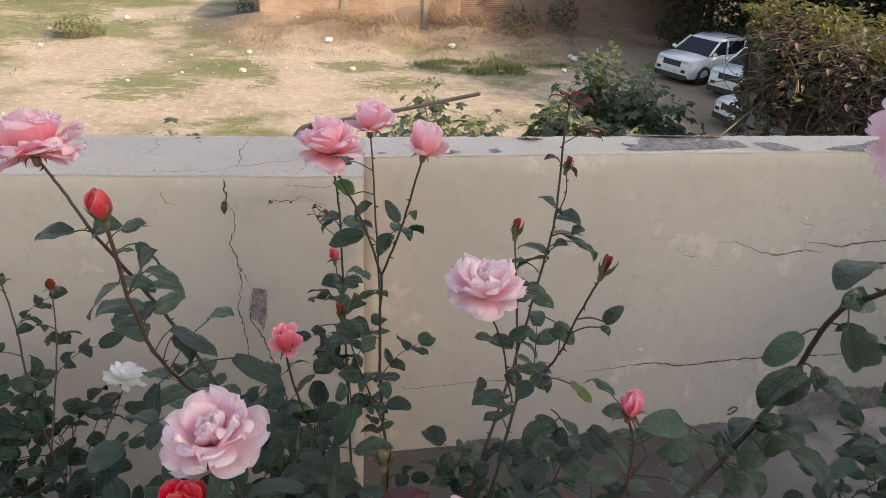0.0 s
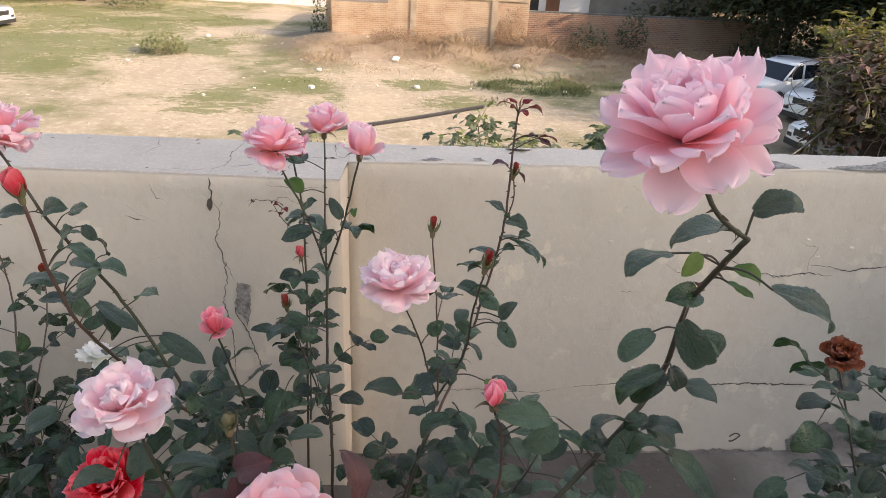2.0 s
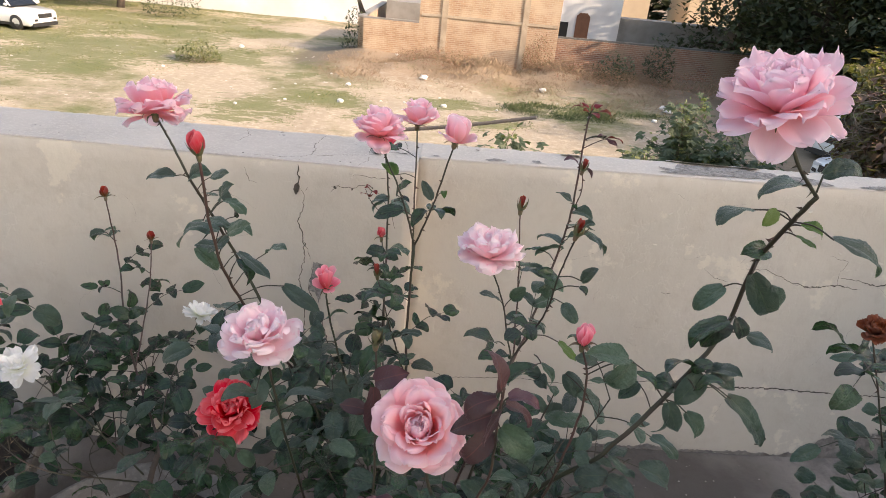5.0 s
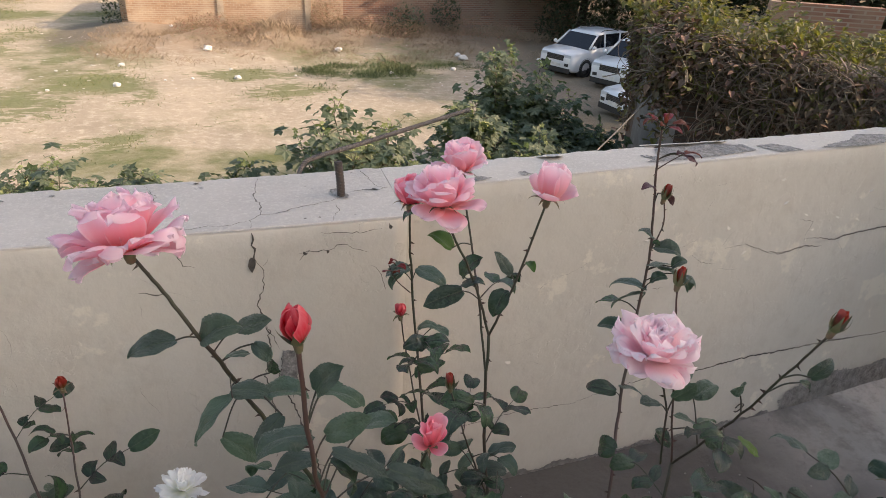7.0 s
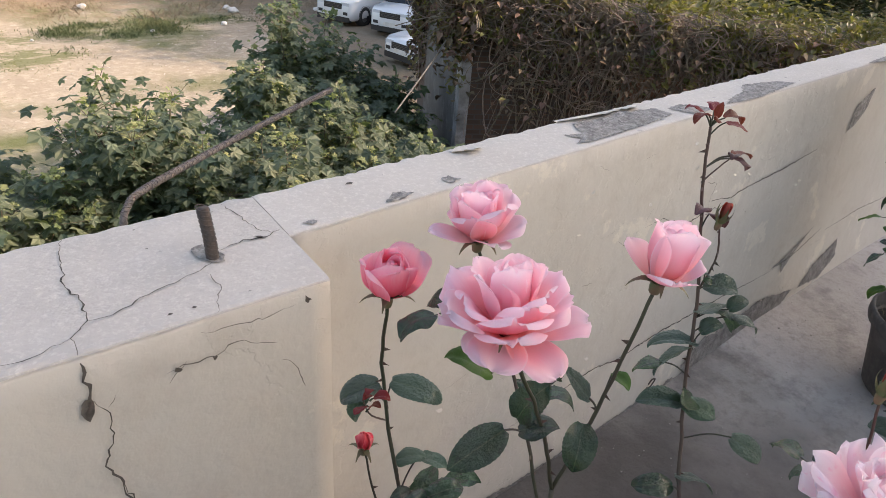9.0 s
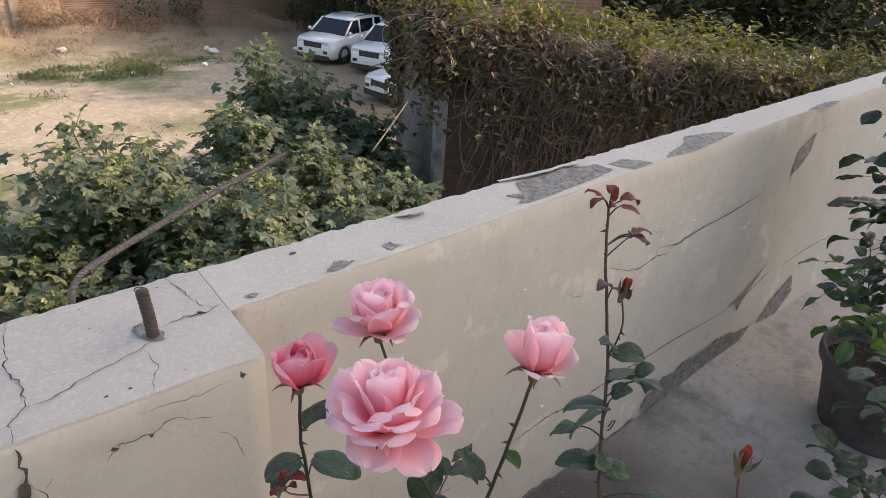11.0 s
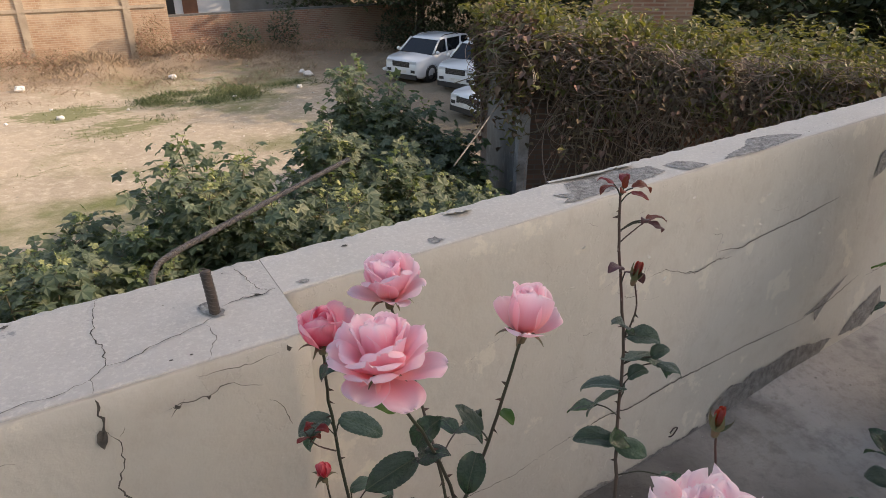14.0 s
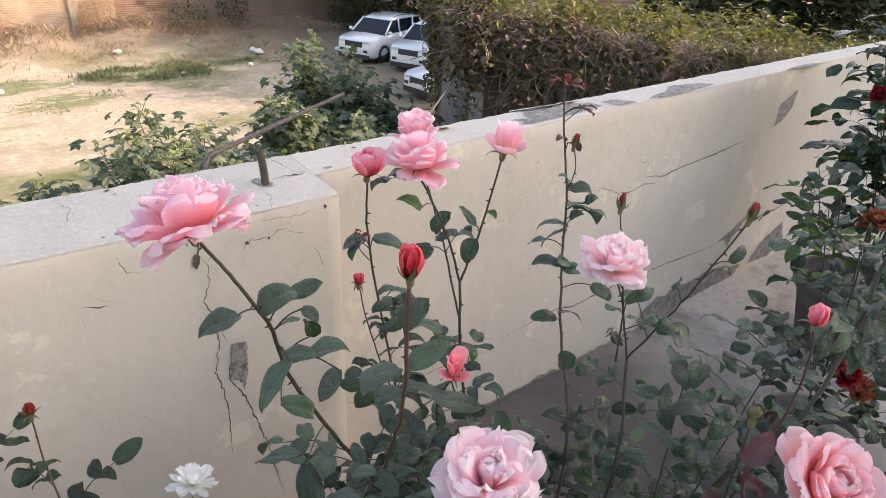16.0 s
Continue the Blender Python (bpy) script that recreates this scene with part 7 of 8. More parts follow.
def car(x, y, heading, length, width, height, paint, label, suv=True):
    """A parked car; its nose points along heading (degrees)."""
    root = tagged(new("car"), label, "car", "parked cars")
    root.matrix_basis = pose(x, y, GROUND, 0, 0, heading) @ Matrix.Scale(1 / FAR_K, 4)
    L, W, H = length, width / 2, height
    belt = H * (0.665 if suv else 0.64)
    hood = H * (0.63 if suv else 0.55)
    low = 0.22 if suv else 0.17

    def low_ring(s):
        px, w, zb, zt = s
        c = 0.07
        return [(px, -w + c, zb), (px, w - c, zb), (px, w, zb + c), (px, w, (zb + zt) / 2), (px, w * 0.985, zt - c), (px, w * 0.93, zt), (px, 0, zt + 0.025), (px, -w * 0.93, zt), (px, -w * 0.985, zt - c), (px, -w, (zb + zt) / 2), (px, -w, zb + c)]

    st = [(L / 2, W * 0.80, low + 0.14, hood - 0.26), (L / 2 - 0.05, W * 0.90, low + 0.05, hood - 0.12), (L / 2 - 0.20, W * 0.97, low, hood - 0.05), (L / 2 - 0.6, W, low, hood - 0.005), (L / 2 - 1.05, W, low, hood + 0.03),
          (0.2, W, low, belt), (-L / 4, W, low, belt + 0.02), (-L / 2 + 0.3, W * 0.98, low, belt + 0.03), (-L / 2 + 0.06, W * 0.93, low + 0.06, belt - 0.02), (-L / 2, W * 0.84, low + 0.16, belt - 0.15)]
    body = part("body", loft(st, low_ring).mesh("car_body", paint, True), root)
    back = -L / 2 + (0.12 if suv else 0.75)
    front = L / 2 - (0.92 if suv else 0.98)

    def cab_ring(s):
        px, w, z0, z1, wt = s
        return [(px, -w, z0), (px, w, z0), (px, wt, z1 - 0.05), (px, wt * 0.9, z1), (px, -wt * 0.9, z1), (px, -wt, z1 - 0.05)]

    cab = [(front, W * 0.93, belt - 0.03, belt + 0.0, W * 0.9), (front - 0.60, W * 0.93, belt - 0.03, H - 0.07, W * 0.80), (front - 0.9, W * 0.93, belt - 0.03, H - 0.03, W * 0.80), (back + 0.6, W * 0.93, belt - 0.03, H - 0.04, W * 0.80), (back + 0.16, W * 0.92, belt - 0.03, H - 0.09, W * 0.78), (back, W * 0.9, belt - 0.03, belt + 0.05, W * 0.84)]
    part("window_band", loft(cab, cab_ring).mesh("car_glass_band", M_CARGLASS), root, "dark tinted car glass")
    roof = loft([(front - 0.58, W * 0.80, H - 0.085, H - 0.055, W * 0.79), (front - 0.9, W * 0.82, H - 0.055, H - 0.008, W * 0.79), (0, W * 0.82, H - 0.05, H, W * 0.79), (back + 0.55, W * 0.82, H - 0.065, H - 0.01, W * 0.79), (back + 0.10, W * 0.80, H - 0.115, H - 0.06, W * 0.77)], cab_ring)
    part("roof", roof.mesh("car_roof", paint, True), root)
    for sd in (-1, 1):
        for a, c in (((front - 0.03, belt), (front - 0.60, H - 0.06)), ((0.0, belt), (-0.05, H - 0.05)), ((back + 0.85, belt), (back + 0.72, H - 0.07)), ((back + 0.02, belt), (back + 0.2, H - 0.13))):
            b = Build()
            b.tube([(a[0], sd * W * 0.945, a[1]), ((a[0] + c[0]) / 2, sd * W * 0.86, (a[1] + c[1]) / 2), (c[0], sd * W * 0.80, c[1])], 0.04, 6)
            part("pillar", b.mesh("car_pillar", paint, True), root)
        if suv:
            b = Build()
            b.tube([(front - 0.9, sd * W * 0.66, H + 0.0), (front - 1.1, sd * W * 0.66, H + 0.045), (back + 0.9, sd * W * 0.66, H + 0.04), (back + 0.7, sd * W * 0.66, H - 0.01)], 0.018, 6)
            part("roof_rail", b.mesh("roof_rail", M_CHROME, True), root)
        b = Build()
        b.lathe([(0.0, -0.09), (0.05, -0.08), (0.075, 0), (0.05, 0.06), (0.0, 0.07)], 8, pose(front - 0.12, sd * (W + 0.09), belt + 0.06, 0, 90, 0))
        part("mirror", b.mesh("wing_mirror", paint, True), root)
        b = Build()
        b.box(L / 2 - 0.17, sd * W * 0.62 - 0.17, hood - 0.22, L / 2 - 0.015, sd * W * 0.62 + 0.17, hood - 0.12)
        part("headlight", b.mesh("headlight", M_LAMP), root)
        b = Build()
        b.box(L / 2 - 0.10, sd * W * 0.66 - 0.09, low + 0.22, L / 2 + 0.012, sd * W * 0.66 + 0.09, low + 0.32)
        part("fog_lamp", b.mesh("fog_lamp", M_CARBLACK), root)
        for wx in (L / 2 - 0.80, -L / 2 + 0.78):
            b = Build()
            R = 0.34 if suv else 0.30
            tm = pose(wx, sd * (W - 0.10), R, 90, 0, 0)
            b.lathe([(R * 0.62, -0.11), (R * 0.95, -0.11), (R, -0.07), (R, 0.07), (R * 0.95, 0.11), (R * 0.62, 0.11)], 22, tm)
            wheel = part("wheel", b.mesh("tyre", M_BLACK, True), root)
            b = Build()
            b.lathe([(0.0, -0.09), (R * 0.2, -0.10), (R * 0.62, -0.085), (R * 0.62, 0.085), (R * 0.2, 0.10), (0.0, 0.09)], 14, tm)
            part("rim", b.mesh("rim", M_RIM), wheel)
            b = Build()
            b.lathe([(R + 0.03, -0.115), (R + 0.03, 0.10), (R * 0.9, 0.10)], 22, tm)
            part("wheel_arch", b.mesh("wheel_arch", M_CARBLACK), root)
    b = Build()
    b.box(L / 2 - 0.12, -W * 0.47, hood - 0.34, L / 2 + 0.006, W * 0.47, hood - 0.15)
    grille = part("grille", b.mesh("grille", M_CARBLACK), root)
    for k in range(3):
        b = Build()
        b.box(L / 2 + 0.006, -W * 0.40, hood - 0.285 + 0.045 * k, L / 2 + 0.012, W * 0.40, hood - 0.278 + 0.045 * k)
        part("grille_bar", b.mesh("grille_bar", M_RIM), grille)
    b = Build()
    b.box(L / 2 - 0.18, -W * 0.86, low - 0.02, L / 2 + 0.004, W * 0.84, low + 0.15)
    part("bumper", b.mesh("bumper", M_CARBLACK), root, "black lower bumper")
    b = Build()
    b.box(L / 2 - 0.02, -0.25, low + 0.19, L / 2 + 0.02, 0.25, low + 0.30)
    part("number_plate", b.mesh("number_plate", M_LITTER), root, "plain white plate")
    b = Build()
    b.box(-L / 2 + 0.9, -W - 0.006, low, L / 2 - 0.9, W + 0.006, low + 0.12)
    part("side_sill", b.mesh("side_sill", M_CARBLACK), root)
    return root


car(10.37, 19.9, 180 + 25, 3.75, 1.66, 1.52, M_CARWHITE, "white compact sport utility car parked nose out")
car(11.2, 18.05, 180 + 27, 3.95, 1.70, 1.56, M_CARWHITE, "white sport utility car parked behind creepers")
car(10.05, 14.98, 180 + 9, 3.85, 1.62, 1.42, M_CARWHITE, "white hatchback parked nose out", False)
car(-18.0, 26.3, -8, 4.5, 1.78, 1.54, M_CARWHITE, "white saloon car parked on the grass", False)
car(-17.0, 17.9, -98, 4.3, 1.76, 1.56, M_CARSILVER, "silver hatchback parked on sand", False)

# ---- shrubs below the terrace ----


def lobed_leaf(b, p, d, up, s, rnd):
    """A broad, shallowly lobed leaf of small facets."""
    m = frame_of(d, up)
    c = Vector(p)
    pts = []
    for k in range(11):
        a = radians(-150 + 30 * k)
        r = s * (1.06 if k % 2 else 0.68) * (0.8 + 0.2 * math.cos(a)) * rnd.uniform(0.85, 1.1)
        pts.append(c + (m @ Vector((math.sin(a) * r, math.cos(a) * r, -0.18 * r * (k % 2)))))
    b.add([c] + pts, [(0, k + 1, k + 2) for k in range(10)])


def shrub(x, y, h, spread, n, seed, label, leaf=0.098):
    srnd = random.Random(seed)
    root = tagged(new("shrub"), label, "shrub", "shrubs under the wall")
    root.matrix_basis = pose(x, y, GROUND)
    st, lv, tips = Build(), Build(), Build()
    for _ in range(n):
        a, r = srnd.uniform(0, 6.28), spread * math.sqrt(srnd.random())
        hh = h * (1 - 0.45 * (r / spread) ** 2) * srnd.uniform(0.7, 1.08)
        foot = Vector((0.25 * r * math.cos(a), 0.25 * r * math.sin(a), -0.1))
        tip = Vector((r * math.cos(a), r * math.sin(a), hh))
        mid = (foot + tip) / 2 + Vector((srnd.uniform(-0.15, 0.15), srnd.uniform(-0.15, 0.15), 0.1))
        line = spline([foot, mid, tip], 6)
        st.tube(line, [0.016 - 0.012 * i / len(line) for i in range(len(line))], 5, False)
        for i in range(3, len(line)):
            for _ in range(13):
                o = Vector((srnd.uniform(-1, 1), srnd.uniform(-1, 1), srnd.uniform(-0.1, 0.5))).normalized()
                p = line[i] + o * srnd.uniform(0.06, 0.34)
                d = (o + Vector((0, 0, -0.5))).normalized()
                up = (Vector((0, 0, 1)) + Vector((srnd.uniform(-0.6, 0.6), srnd.uniform(-0.9, 0.4), 0))).normalized()
                lobed_leaf(lv, p, d, up, leaf * srnd.uniform(0.6, 1.25), srnd)
                if srnd.random() < 0.3:
                    st.tube([line[i], p], [0.004, 0.003], 3, False)
        # small tip leaves, their paler colour standing in for sunlit tops
        if hh > 0.62 * h:
            top = tip + Vector((srnd.uniform(-0.06, 0.06), srnd.uniform(-0.06, 0.06), srnd.uniform(0.08, 0.22)))
            st.tube([tip, (tip + top) / 2, top], [0.005, 0.004, 0.002], 4, False)
            for _ in range(14):
                q = tip + (top - tip) * srnd.random() + Vector((srnd.gauss(0, 0.05), srnd.gauss(0, 0.05), srnd.gauss(0, 0.03)))
                lobed_leaf(tips, q, Vector((srnd.uniform(-1, 1), srnd.uniform(-1, 1), srnd.uniform(-0.2, 0.8))), Vector((srnd.uniform(-0.7, 0.7), srnd.uniform(-0.9, 0.4), 1)).normalized(), leaf * srnd.uniform(0.22, 0.6), srnd)
    tagged(part("stem", st.mesh("stem", M_BUSHSTEM), root), kind="stuff")
    tagged(part("leaves", lv.mesh("leaves", M_BUSHLEAF), root, "dusty grey green lobed leaves"), kind="stuff")
    tagged(part("young_leaves", tips.mesh("young_leaves", M_BUSHTIP), root, "pale yellow green small leaves at the tips, coloured as if sunlit"), kind="stuff")


for k, (x, y, h, sp, n) in enumerate(((-0.6, 6.0, 1.9, 1.1, 34), (0.9, 7.2, 2.35, 1.2, 44), (0.4, 5.0, 1.7, 1.1, 36), (1.9, 6.2, 2.1, 1.2, 46), (2.7, 8.0, 2.2, 1.2, 44), (3.55, 9.5, 2.62, 0.75, 34), (3.3, 6.9, 1.6, 1.1, 40), (4.0, 8.4, 1.6, 0.9, 36), (4.45, 9.4, 1.9, 0.7, 26),
                                      (2.9, 5.0, 1.5, 1.2, 40), (1.4, 4.2, 1.5, 1.1, 34), (-2.2, 7.5, 1.75, 0.8, 20), (-3.0, 8.9, 1.2, 0.8, 16), (-1.6, 8.6, 1.3, 0.8, 18), (-1.5, 6.8, 1.7, 1.0, 30), (-0.3, 7.4, 1.75, 1.1, 36), (-1.9, 5.4, 1.35, 0.9, 22), (-0.6, 4.2, 1.3, 1.0, 28), (4.2, 5.4, 1.0, 1.0, 26), (-3.4, 6.2, 0.9, 0.7, 12))):
    shrub(x, y, h, sp, n, 100 + k, "broad-leaved shrub with lobed grey green leaves")


def weed_bush(x, y, h, r, n, seed, label, material=None, leaf=0.07):
    srnd = random.Random(seed)
    root = tagged(new("weed_bush"), label, "bush")
    root.matrix_basis = pose(x, y, ground_z(x, y))
    b = Build()
    for _ in range(n):
        a, q = srnd.uniform(0, 6.28), r * math.sqrt(srnd.random())
        p = Vector((q * math.cos(a), q * math.sin(a), h * srnd.random() * (1 - 0.6 * (q / r) ** 2)))
        d = Vector((srnd.uniform(-1, 1), srnd.uniform(-1, 1), srnd.uniform(-0.3, 0.6)))
        s = leaf * srnd.uniform(0.6, 1.4)
        m = frame_of(d)
        b.add([p, p + m @ Vector((s * 0.5, s, 0)), p + m @ Vector((0, 2 * s, 0.2 * s)), p + m @ Vector((-s * 0.5, s, 0))], [(0, 1, 2), (0, 2, 3)])
    tagged(part("leaves", b.mesh("leaves", material or M_TREELEAF), root), kind="stuff")


M_DEADBUSH = mat("dead_bush", (0.23, 0.145, 0.085), 0.95, (0.34, 0.225, 0.135), 1.5, bump=0, random_hue=0.4, island=True)
weed_bush(2.8, 25.4, 1.35, 0.6, 2600, 11, "dead brown bush against the brick wall", M_DEADBUSH, 0.035)
weed_bush(-0.9, 25.3, 0.5, 1.6, 3600, 12, "low dead brown brush heap", M_DEADBUSH, 0.03)
weed_bush(4.6, 24.8, 0.55, 1.8, 3600, 13, "low dead brown brush heap", M_DEADBUSH, 0.03)
weed_bush(8.3, 24.4, 0.7, 1.8, 3600, 14, "low dead brown brush heap", M_DEADBUSH, 0.03)
weed_bush(7.2, 25.2, 1.9, 0.55, 700, 1, "dark upright bush by the brick wall")
weed_bush(5.6, 24.9, 1.1, 0.8, 700, 2, "low dark bush by the brick wall")
weed_bush(-9.0, 22.9, 0.7, 0.75, 1500, 3, "round green bush on the grass", M_GRASS, 0.05)
weed_bush(-4.3, 26.8, 1.8, 0.5, 500, 4, "green bush against the wall end")
weed_bush(-14.5, 33.5, 1.6, 1.4, 700, 5, "dark bush before the white wall")

# ---- creeper-covered shed ----
SX, SY = Vector((0.90, -0.435, 0)).normalized(), Vector((0.435, 0.90, 0)).normalized()
SO = Vector((5.0, 7.75, 0))
shed = tagged(new("creeper_shed"), "old brick shed smothered in dry creepers", "shed")
sm = Matrix.Translation(SO) @ Matrix((SX, SY, Vector((0, 0, 1)))).transposed().to_4x4()


def shed_top(u):
    return 0.05 - 0.095 * u + 0.12 * noise.noise((u * 0.9, 2, 0)) + 0.08 * noise.noise((u * 2.7, 5, 0))


b = Build()
nu = 24
for i in range(nu + 1):
    u = 10.0 * i / nu
    z = shed_top(u) - 0.12
    b.v += [(u, 0, GROUND - 0.2), (u, 0, z), (u, 4.0, z + 0.05), (u, 4.0, GROUND - 0.2)]
b.f = [(i * 4 + j, i * 4 + 4 + j, i * 4 + 5 + j, i * 4 + 1 + j) for i in range(nu) for j in range(3)] + [(0, 1, 2, 3), (nu * 4 + 3, nu * 4 + 2, nu * 4 + 1, nu * 4)]
part("shed_wall", b.mesh("shed_wall", M_SHEDWALL), shed, "stained old brick walls, colour darkened for creeper shade", sm)
b = Build()
b.box(-0.05, -0.05, GROUND - 0.1, 0.09, 0.20, -0.12)
part("corner_post", b.mesh("corner_post", M_POST), shed, "limewashed corner post", sm)
b = Build()
b.box(-0.035, 0.20, GROUND - 0.1, 0.0, 3.0, -0.15)
part("side_plaster", b.mesh("side_plaster", M_CONC_DARK), shed, "stained grey cement plaster of the side wall", sm)
b = Build()
b.box(2.2, -0.03, GROUND, 3.3, 0.002, -0.95)
part("old_door", b.mesh("old_door", M_DOORBROWN), shed, "rusty brown door behind creepers", sm)
vrnd = random.Random(17)


def vine_leaf(b, p, m, s):
    """A folded heart-shaped creeper leaf."""
    b.add([p, p + m @ Vector((s * 0.62, -0.10 * s, 0.22 * s)), p + m @ Vector((s * 0.78, 0.62 * s, 0.30 * s)), p + m @ Vector((0.34 * s, 1.35 * s, 0.10 * s)), p + m @ Vector((0, 1.9 * s, -0.12 * s)), p + m @ Vector((-0.34 * s, 1.35 * s, 0.10 * s)),
           p + m @ Vector((-s * 0.78, 0.62 * s, 0.30 * s)), p + m @ Vector((-s * 0.62, -0.10 * s, 0.22 * s))], [(0, 1, 2, 3, 4), (0, 4, 5, 6, 7)])


vine, dead, live = Build(), Build(), Build()
for _ in range(850):
    u = vrnd.uniform(-0.15, 9.8) if vrnd.random() < 0.6 else vrnd.uniform(-0.15, 4.5)
    z = shed_top(u) + vrnd.uniform(-0.1, 0.12)
    p = Vector((u, vrnd.uniform(-0.15, 0.3), z))
    pts = [p]
    drop = vrnd.choice([0.5, 0.8, 1.1, 1.7, 2.4]) if u > 0.5 else vrnd.uniform(0.3, 0.6)
    for k in range(5):
        p = p + Vector((vrnd.uniform(-0.3, 0.3), 0, -drop / 5 * vrnd.uniform(0.2, 1.7)))
        p.y = -vrnd.uniform(0.05, 0.45) * (1 - 0.1 * k)
        pts.append(p.copy())
    line = spline(pts, 4)
    vine.tube(line, [vrnd.uniform(0.003, 0.009)] * len(line), 4, False)
    if vrnd.random() < 0.5:
        a = vrnd.uniform(0.15, 0.4)
        c = pts[2]
        loop = [c + Vector((a * math.cos(t), vrnd.uniform(-0.08, 0.02), a * 0.7 * math.sin(t))) for t in (k * 0.7 for k in range(8))]
        vine.tube(spline(loop, 3), 0.005, 4, False)
for _ in range(5200):
    u = vrnd.uniform(-0.2, 9.8)
    top = shed_top(u)
    z = top - abs(vrnd.gauss(0, 0.75))
    if z < -2.6 or (u < 0.25 and z < -0.35):
        continue
    s = vrnd.uniform(0.03, 0.075) * (1.4 if u > 3.5 and noise.noise((u * 0.7, z, 9)) > 0.15 and z > top - 0.7 else 1)
    if u < 3.5 and vrnd.random() < 0.35:
        continue
    d = Vector((vrnd.uniform(-1, 1), vrnd.uniform(-0.8, 0.1), vrnd.uniform(-1, 0.3)))
    m = frame_of(d)
    p = Vector((u, -vrnd.uniform(0.0, 0.5) - 0.32 * noise.noise((u * 1.3, z * 1.3, 3)), z))
    vine_leaf(live if vrnd.random() < (0.07 if u < 3.2 else 0.42) else dead, p, m, s * 0.8)
for _ in range(5200):
    u, w = vrnd.uniform(-0.5, 9.8), vrnd.uniform(-0.35, 4.0)
    hump = 0.14 + 0.85 * noise.noise((u * 0.8, w * 0.8, 0)) + 0.35 * noise.noise((u * 2.2, w * 2.2, 4)) + (0.1 if w < 0.4 else 0)
    s = vrnd.uniform(0.04, 0.085)
    d = Vector((vrnd.uniform(-1, 1), vrnd.uniform(-1, 1), vrnd.uniform(-0.4, 0.4)))
    m = frame_of(d)
    p = Vector((u, w, shed_top(u) + hump * vrnd.random()))
    if u < 2.4 and w < 1.5 and vrnd.random() < 0.55:
        continue
    vine_leaf(live, p, m, s * 0.85)
for _ in range(160):
    w = vrnd.uniform(-0.3, 4.0)
    p = Vector((vrnd.uniform(-0.12, 0.1), w, 0.05 + vrnd.uniform(-0.1, 0.2)))
    pts = [p.copy()]
    for k in range(5):
        p = p + Vector((0, vrnd.uniform(-0.2, 0.2), -vrnd.uniform(0.02, 0.16) * (1 + max(0, w - 2.4) * 2.2)))
        p.x = -vrnd.uniform(0.04, 0.20) * (1 - 0.12 * k)
        pts.append(p.copy())
    vine.tube(spline(pts, 4), 0.009, 4, False)
    for q in pts:
        for _ in range(4):
            s = vrnd.uniform(0.04, 0.08)
            m = frame_of(Vector((vrnd.uniform(-1, 0.2), vrnd.uniform(-1, 1), vrnd.uniform(-1, 0.3))))
            o = q + Vector((vrnd.uniform(-0.15, 0.1), vrnd.uniform(-0.15, 0.15), vrnd.uniform(-0.2, 0.2)))
            vine_leaf(live if vrnd.random() < 0.3 else dead, o, m, s * 0.8)
# thick curtain of dry creeper over the corner
for _ in range(2000):
    a = vrnd.random()
    p = Vector((-0.22, 0.9 * a - 0.1, 0)) if vrnd.random() < 0.45 else Vector((1.6 * a * a - 0.2, -0.22, 0))
    p += Vector((vrnd.gauss(0, 0.09), vrnd.gauss(0, 0.09), 0.18 - abs(vrnd.gauss(0, 0.40 + 0.16 * math.sin(9 * a)))))
    m = frame_of(Vector((vrnd.uniform(-1, 1), vrnd.uniform(-1, 0.5), vrnd.uniform(-1, 0.2))))
    vine_leaf(live if vrnd.random() < 0.22 else dead, p, m, vrnd.uniform(0.03, 0.065))
# shoots standing up from the top and leafy swags over the front
for _ in range(150):
    u = vrnd.uniform(-0.4, 9.6)
    swag = vrnd.random() < (0.25 if u < 3 else 0.6)
    p = Vector((u, vrnd.uniform(-0.3, 1.2) if not swag else -0.25, shed_top(u) + 0.05))
    pts = [p.copy()]
    for k in range(3):
        p = p + Vector((vrnd.uniform(-0.12, 0.12), vrnd.uniform(-0.1, 0.06), vrnd.uniform(0.04, 0.16) if not swag else -vrnd.uniform(0.1, 0.3)))
        pts.append(p.copy())
    line = spline(pts, 3)
    vine.tube(line, 0.005, 4, False)
    for q in line:
        for _ in range(5 if swag else 3):
            s = vrnd.uniform(0.035, 0.075)
            m = frame_of(Vector((vrnd.uniform(-1, 1), vrnd.uniform(-1, 0.5), vrnd.uniform(-1, 0.3))))
            o = q + Vector((vrnd.uniform(-0.09, 0.09), vrnd.uniform(-0.09, 0.05), vrnd.uniform(-0.08, 0.08)))
            vine_leaf(live, o, m, s * 0.8)
tagged(part("vine_tangle", vine.mesh("vine_tangle", M_VINE), shed, "tangled dry brown vine stems", sm), kind="stuff")
tagged(part("dead_leaves", dead.mesh("dead_leaves", M_DEADLEAF), shed, "dead brown creeper leaves", sm), kind="stuff")
tagged(part("creeper_leaves", live.mesh("creeper_leaves", M_VINELEAF), shed, "yellow green creeper leaves", sm), kind="stuff")
b = Build()
b.box(2.07, 4.1, -0.6, 3.93, 4.33, 0.26, sm)
tagged(part("wall_brick_yard", b.mesh("wall_brick_yard", M_BRICK_RED)), "low sunlit brick wall behind the creepers", "brick wall", kind="structure")
# rope from the shed down into the shrubs
b = Build()
b.tube(spline([(4.70, 7.73, -0.50), (4.05, 7.30, -0.79), (3.37, 6.83, -1.03)], 6), 0.010, 5)
tagged(part("rope", b.mesh("rope", M_ROPE, True)), "taut grey rope tied to the shed creepers", "rope")

# ---- trees on the far side ----


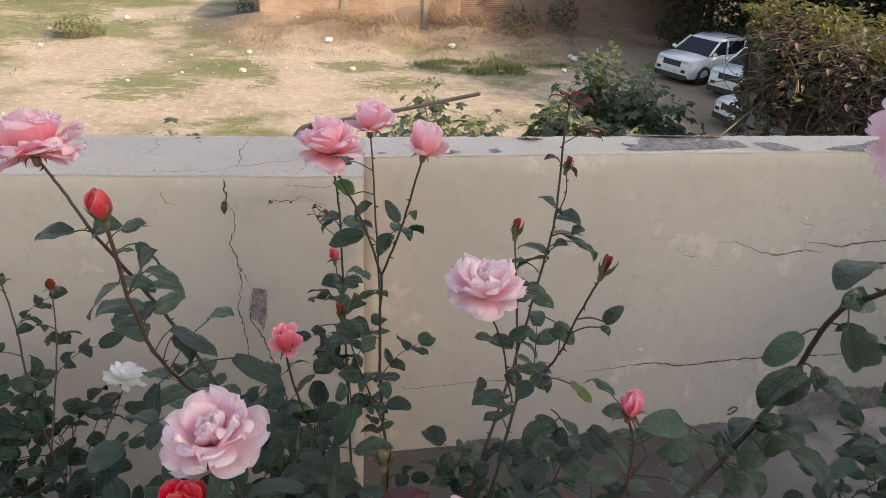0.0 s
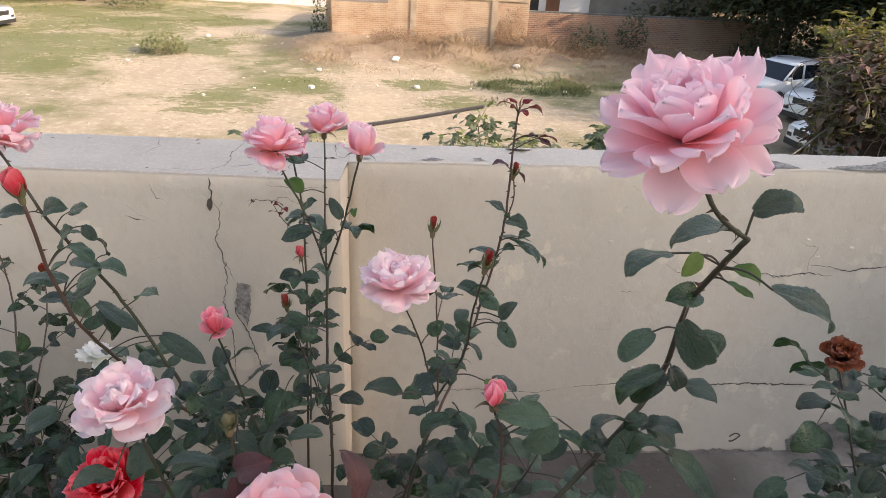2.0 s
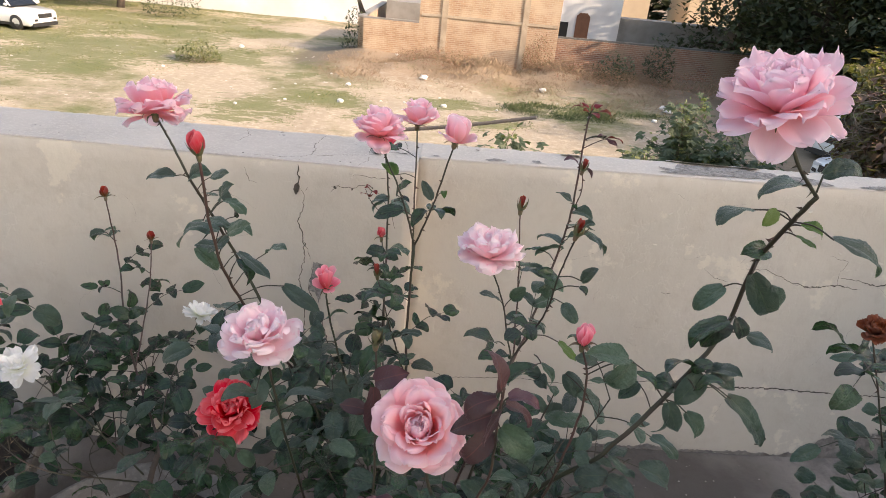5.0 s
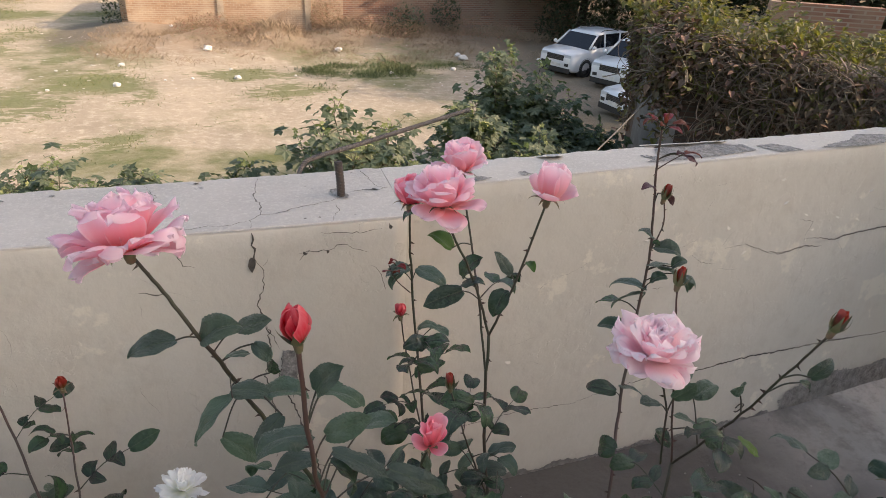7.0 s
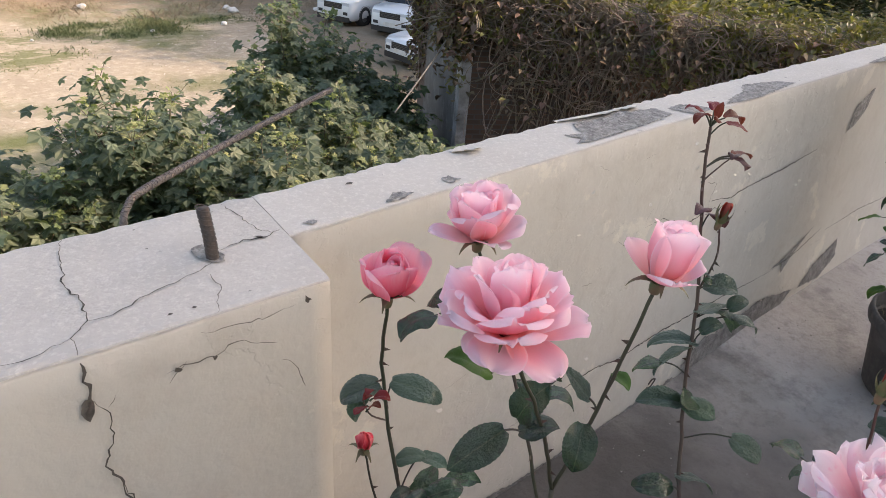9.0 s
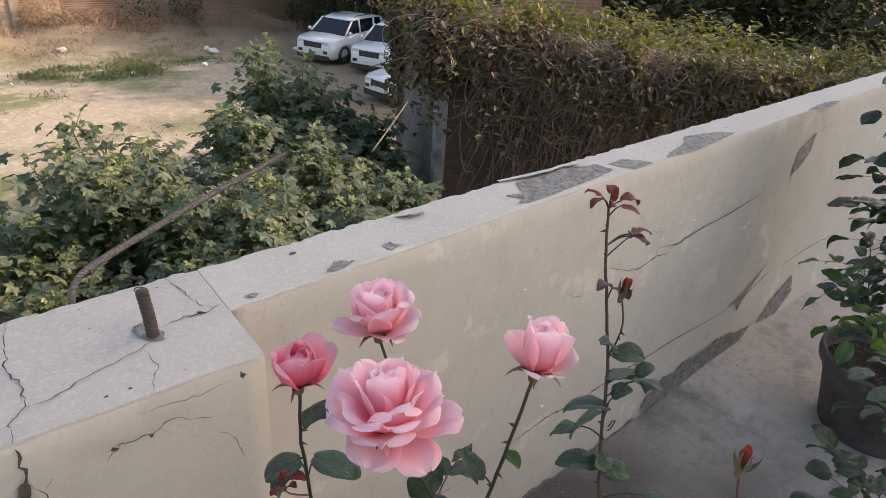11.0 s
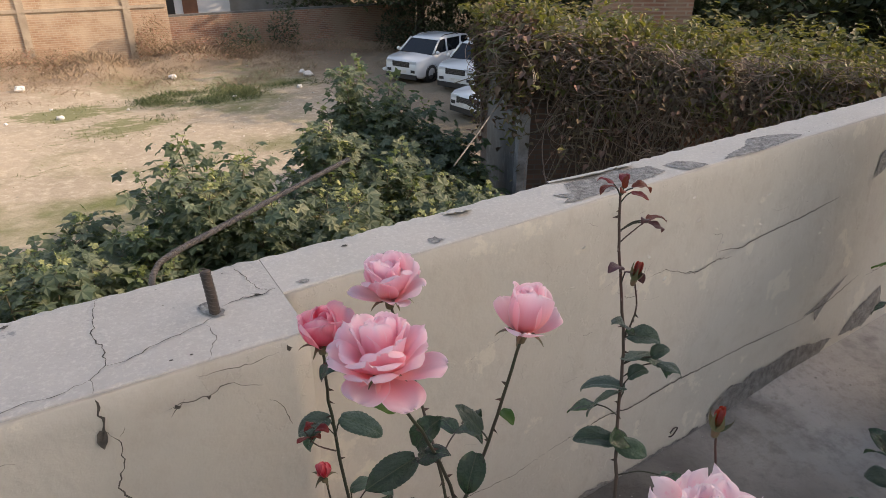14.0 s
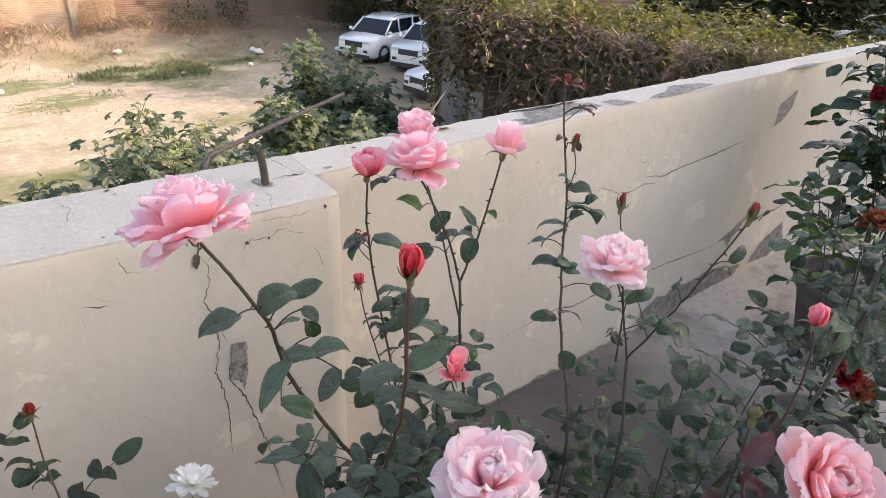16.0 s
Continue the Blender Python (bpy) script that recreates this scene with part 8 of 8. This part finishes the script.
def tree(x, y, h, crown, n, seed, label, low=0.25, leaf=0.155):
    trnd = random.Random(seed)
    root = tagged(new("tree"), label, "tree", "dark trees beyond the wall")
    root.matrix_basis = pose(x, y, GROUND)
    t, lv = Build(), Build()
    t.tube(spline([(0, 0, -0.2), (0.1, 0.05, h * 0.25), (-0.05, 0.1, h * 0.6), (0.1, 0, h * 0.85)], 5), [0.22 - 0.17 * i / 15 for i in range(16)], 8)
    ends = []
    for k in range(16):
        a, z0 = trnd.uniform(0, 6.28), h * trnd.uniform(low, 0.75)
        r = crown * trnd.uniform(0.55, 1.0)
        e = Vector((r * math.cos(a), r * math.sin(a), z0 + trnd.uniform(-0.1, 0.3) * h))
        mid = Vector((e.x * 0.5, e.y * 0.5, (z0 + e.z) / 2 + 0.3))
        t.tube(spline([(0, 0, z0), mid, e], 4), [0.08 - 0.06 * i / 8 for i in range(9)], 5, False)
        ends += [e, mid, (e + mid) / 2]
    ends += [Vector((0, 0, h * 0.9)), Vector((0.5, 0.2, h * 0.8))]
    for e in ends:
        for _ in range(n // len(ends)):
            p = e + Vector((trnd.gauss(0, 0.5), trnd.gauss(0, 0.5), trnd.gauss(0, 0.38))) * (crown / 2.6)
            d = Vector((trnd.uniform(-1, 1), trnd.uniform(-1, 1), trnd.uniform(-0.8, 0.3)))
            m = frame_of(d)
            s = leaf * trnd.uniform(0.6, 1.3)
            lv.add([p, p + m @ Vector((s * 0.6, s, 0.1 * s)), p + m @ Vector((0, 2 * s, 0)), p + m @ Vector((-s * 0.6, s, 0.1 * s))], [(0, 1, 2), (0, 2, 3)])
    part("trunk", t.mesh("trunk", M_BARK, True), root)
    tagged(part("crown", lv.mesh("crown", M_TREELEAF), root, "dark green crown"), kind="stuff")


for k, (x, y, h, c, n) in enumerate(((12.8, 25.2, 6.0, 3.2, 5200), (16.5, 24.0, 7.0, 3.6, 5200), (17.6, 17.2, 8.0, 3.8, 5200), (14.8, 21.8, 6.5, 3.0, 5200), (16.8, 11.7, 8.6, 3.8, 5200), (19.5, 20.0, 8.0, 3.8, 4600), (11.8, 30.5, 7.0, 3.2, 4600), (17, 30, 8, 4, 4600), (20.5, 14.5, 7.5, 3.8, 4600), (19.0, 9.0, 7.0, 3.6, 4600), (18.5, 4.0, 7.0, 3.6, 3600),
                                     (22, 27, 9, 4.5, 3600), (-17.5, 34.5, 4.6, 2.0, 2600), (-22, 33, 6, 3.0, 2600), (24, 18, 9, 4.5, 3600))):
    tree(x, y, h, c, n, 300 + k, "dark leafy tree beyond the compound", 0.15)

for k, (x, y, h, r, n) in enumerate(((14.0, 22.5, 2.4, 2.0, 1500), (12.2, 24.3, 2.2, 1.6, 1500), (16.5, 19.5, 2.6, 2.4, 1600), (17.5, 15.5, 2.8, 2.6, 1600), (16.5, 11.5, 3.0, 2.6, 1600), (16.0, 7.5, 3.0, 2.6, 1600), (15.5, 27.0, 2.8, 2.6, 1600), (20.0, 24.0, 3.0, 3.0, 1600), (15.5, 3.6, 3.0, 2.6, 1400), (13.0, 28.5, 3.2, 2.0, 1400))):
    weed_bush(x, y, h, r, n * 2, 500 + k, "tall dark thicket under the trees")

# far woods that close the view
wood = Build()
wrnd = random.Random(77)
for _ in range(16000):
    if wrnd.random() < 0.6:
        x, y = wrnd.uniform(9, 60), wrnd.uniform(46, 56)
    else:
        x, y = wrnd.uniform(30, 42), wrnd.uniform(-14, 50)
    z = GROUND + 9.0 * wrnd.random() * (0.75 + 0.25 * noise.noise((x * 0.2, y * 0.2, 0)))
    m = frame_of(Vector((wrnd.uniform(-1, 1), wrnd.uniform(-1, 1), wrnd.uniform(-0.5, 0.5))))
    s, p = wrnd.uniform(0.3, 0.7), Vector((x, y, z))
    wood.add([p, p + m @ Vector((s * 0.7, s, 0.1 * s)), p + m @ Vector((0, 2 * s, 0)), p + m @ Vector((-s * 0.7, s, 0.1 * s))], [(0, 1, 2), (0, 2, 3)])
tagged(part("far_woods", wood.mesh("far_woods", M_TREELEAF)), "dark mass of far trees", "woods", kind="stuff")

# the plan beyond the parapet at full size
for ob in scene.objects:
    if ob not in TERRACE and ob.parent is None:
        ob.matrix_basis = FAR @ ob.matrix_basis
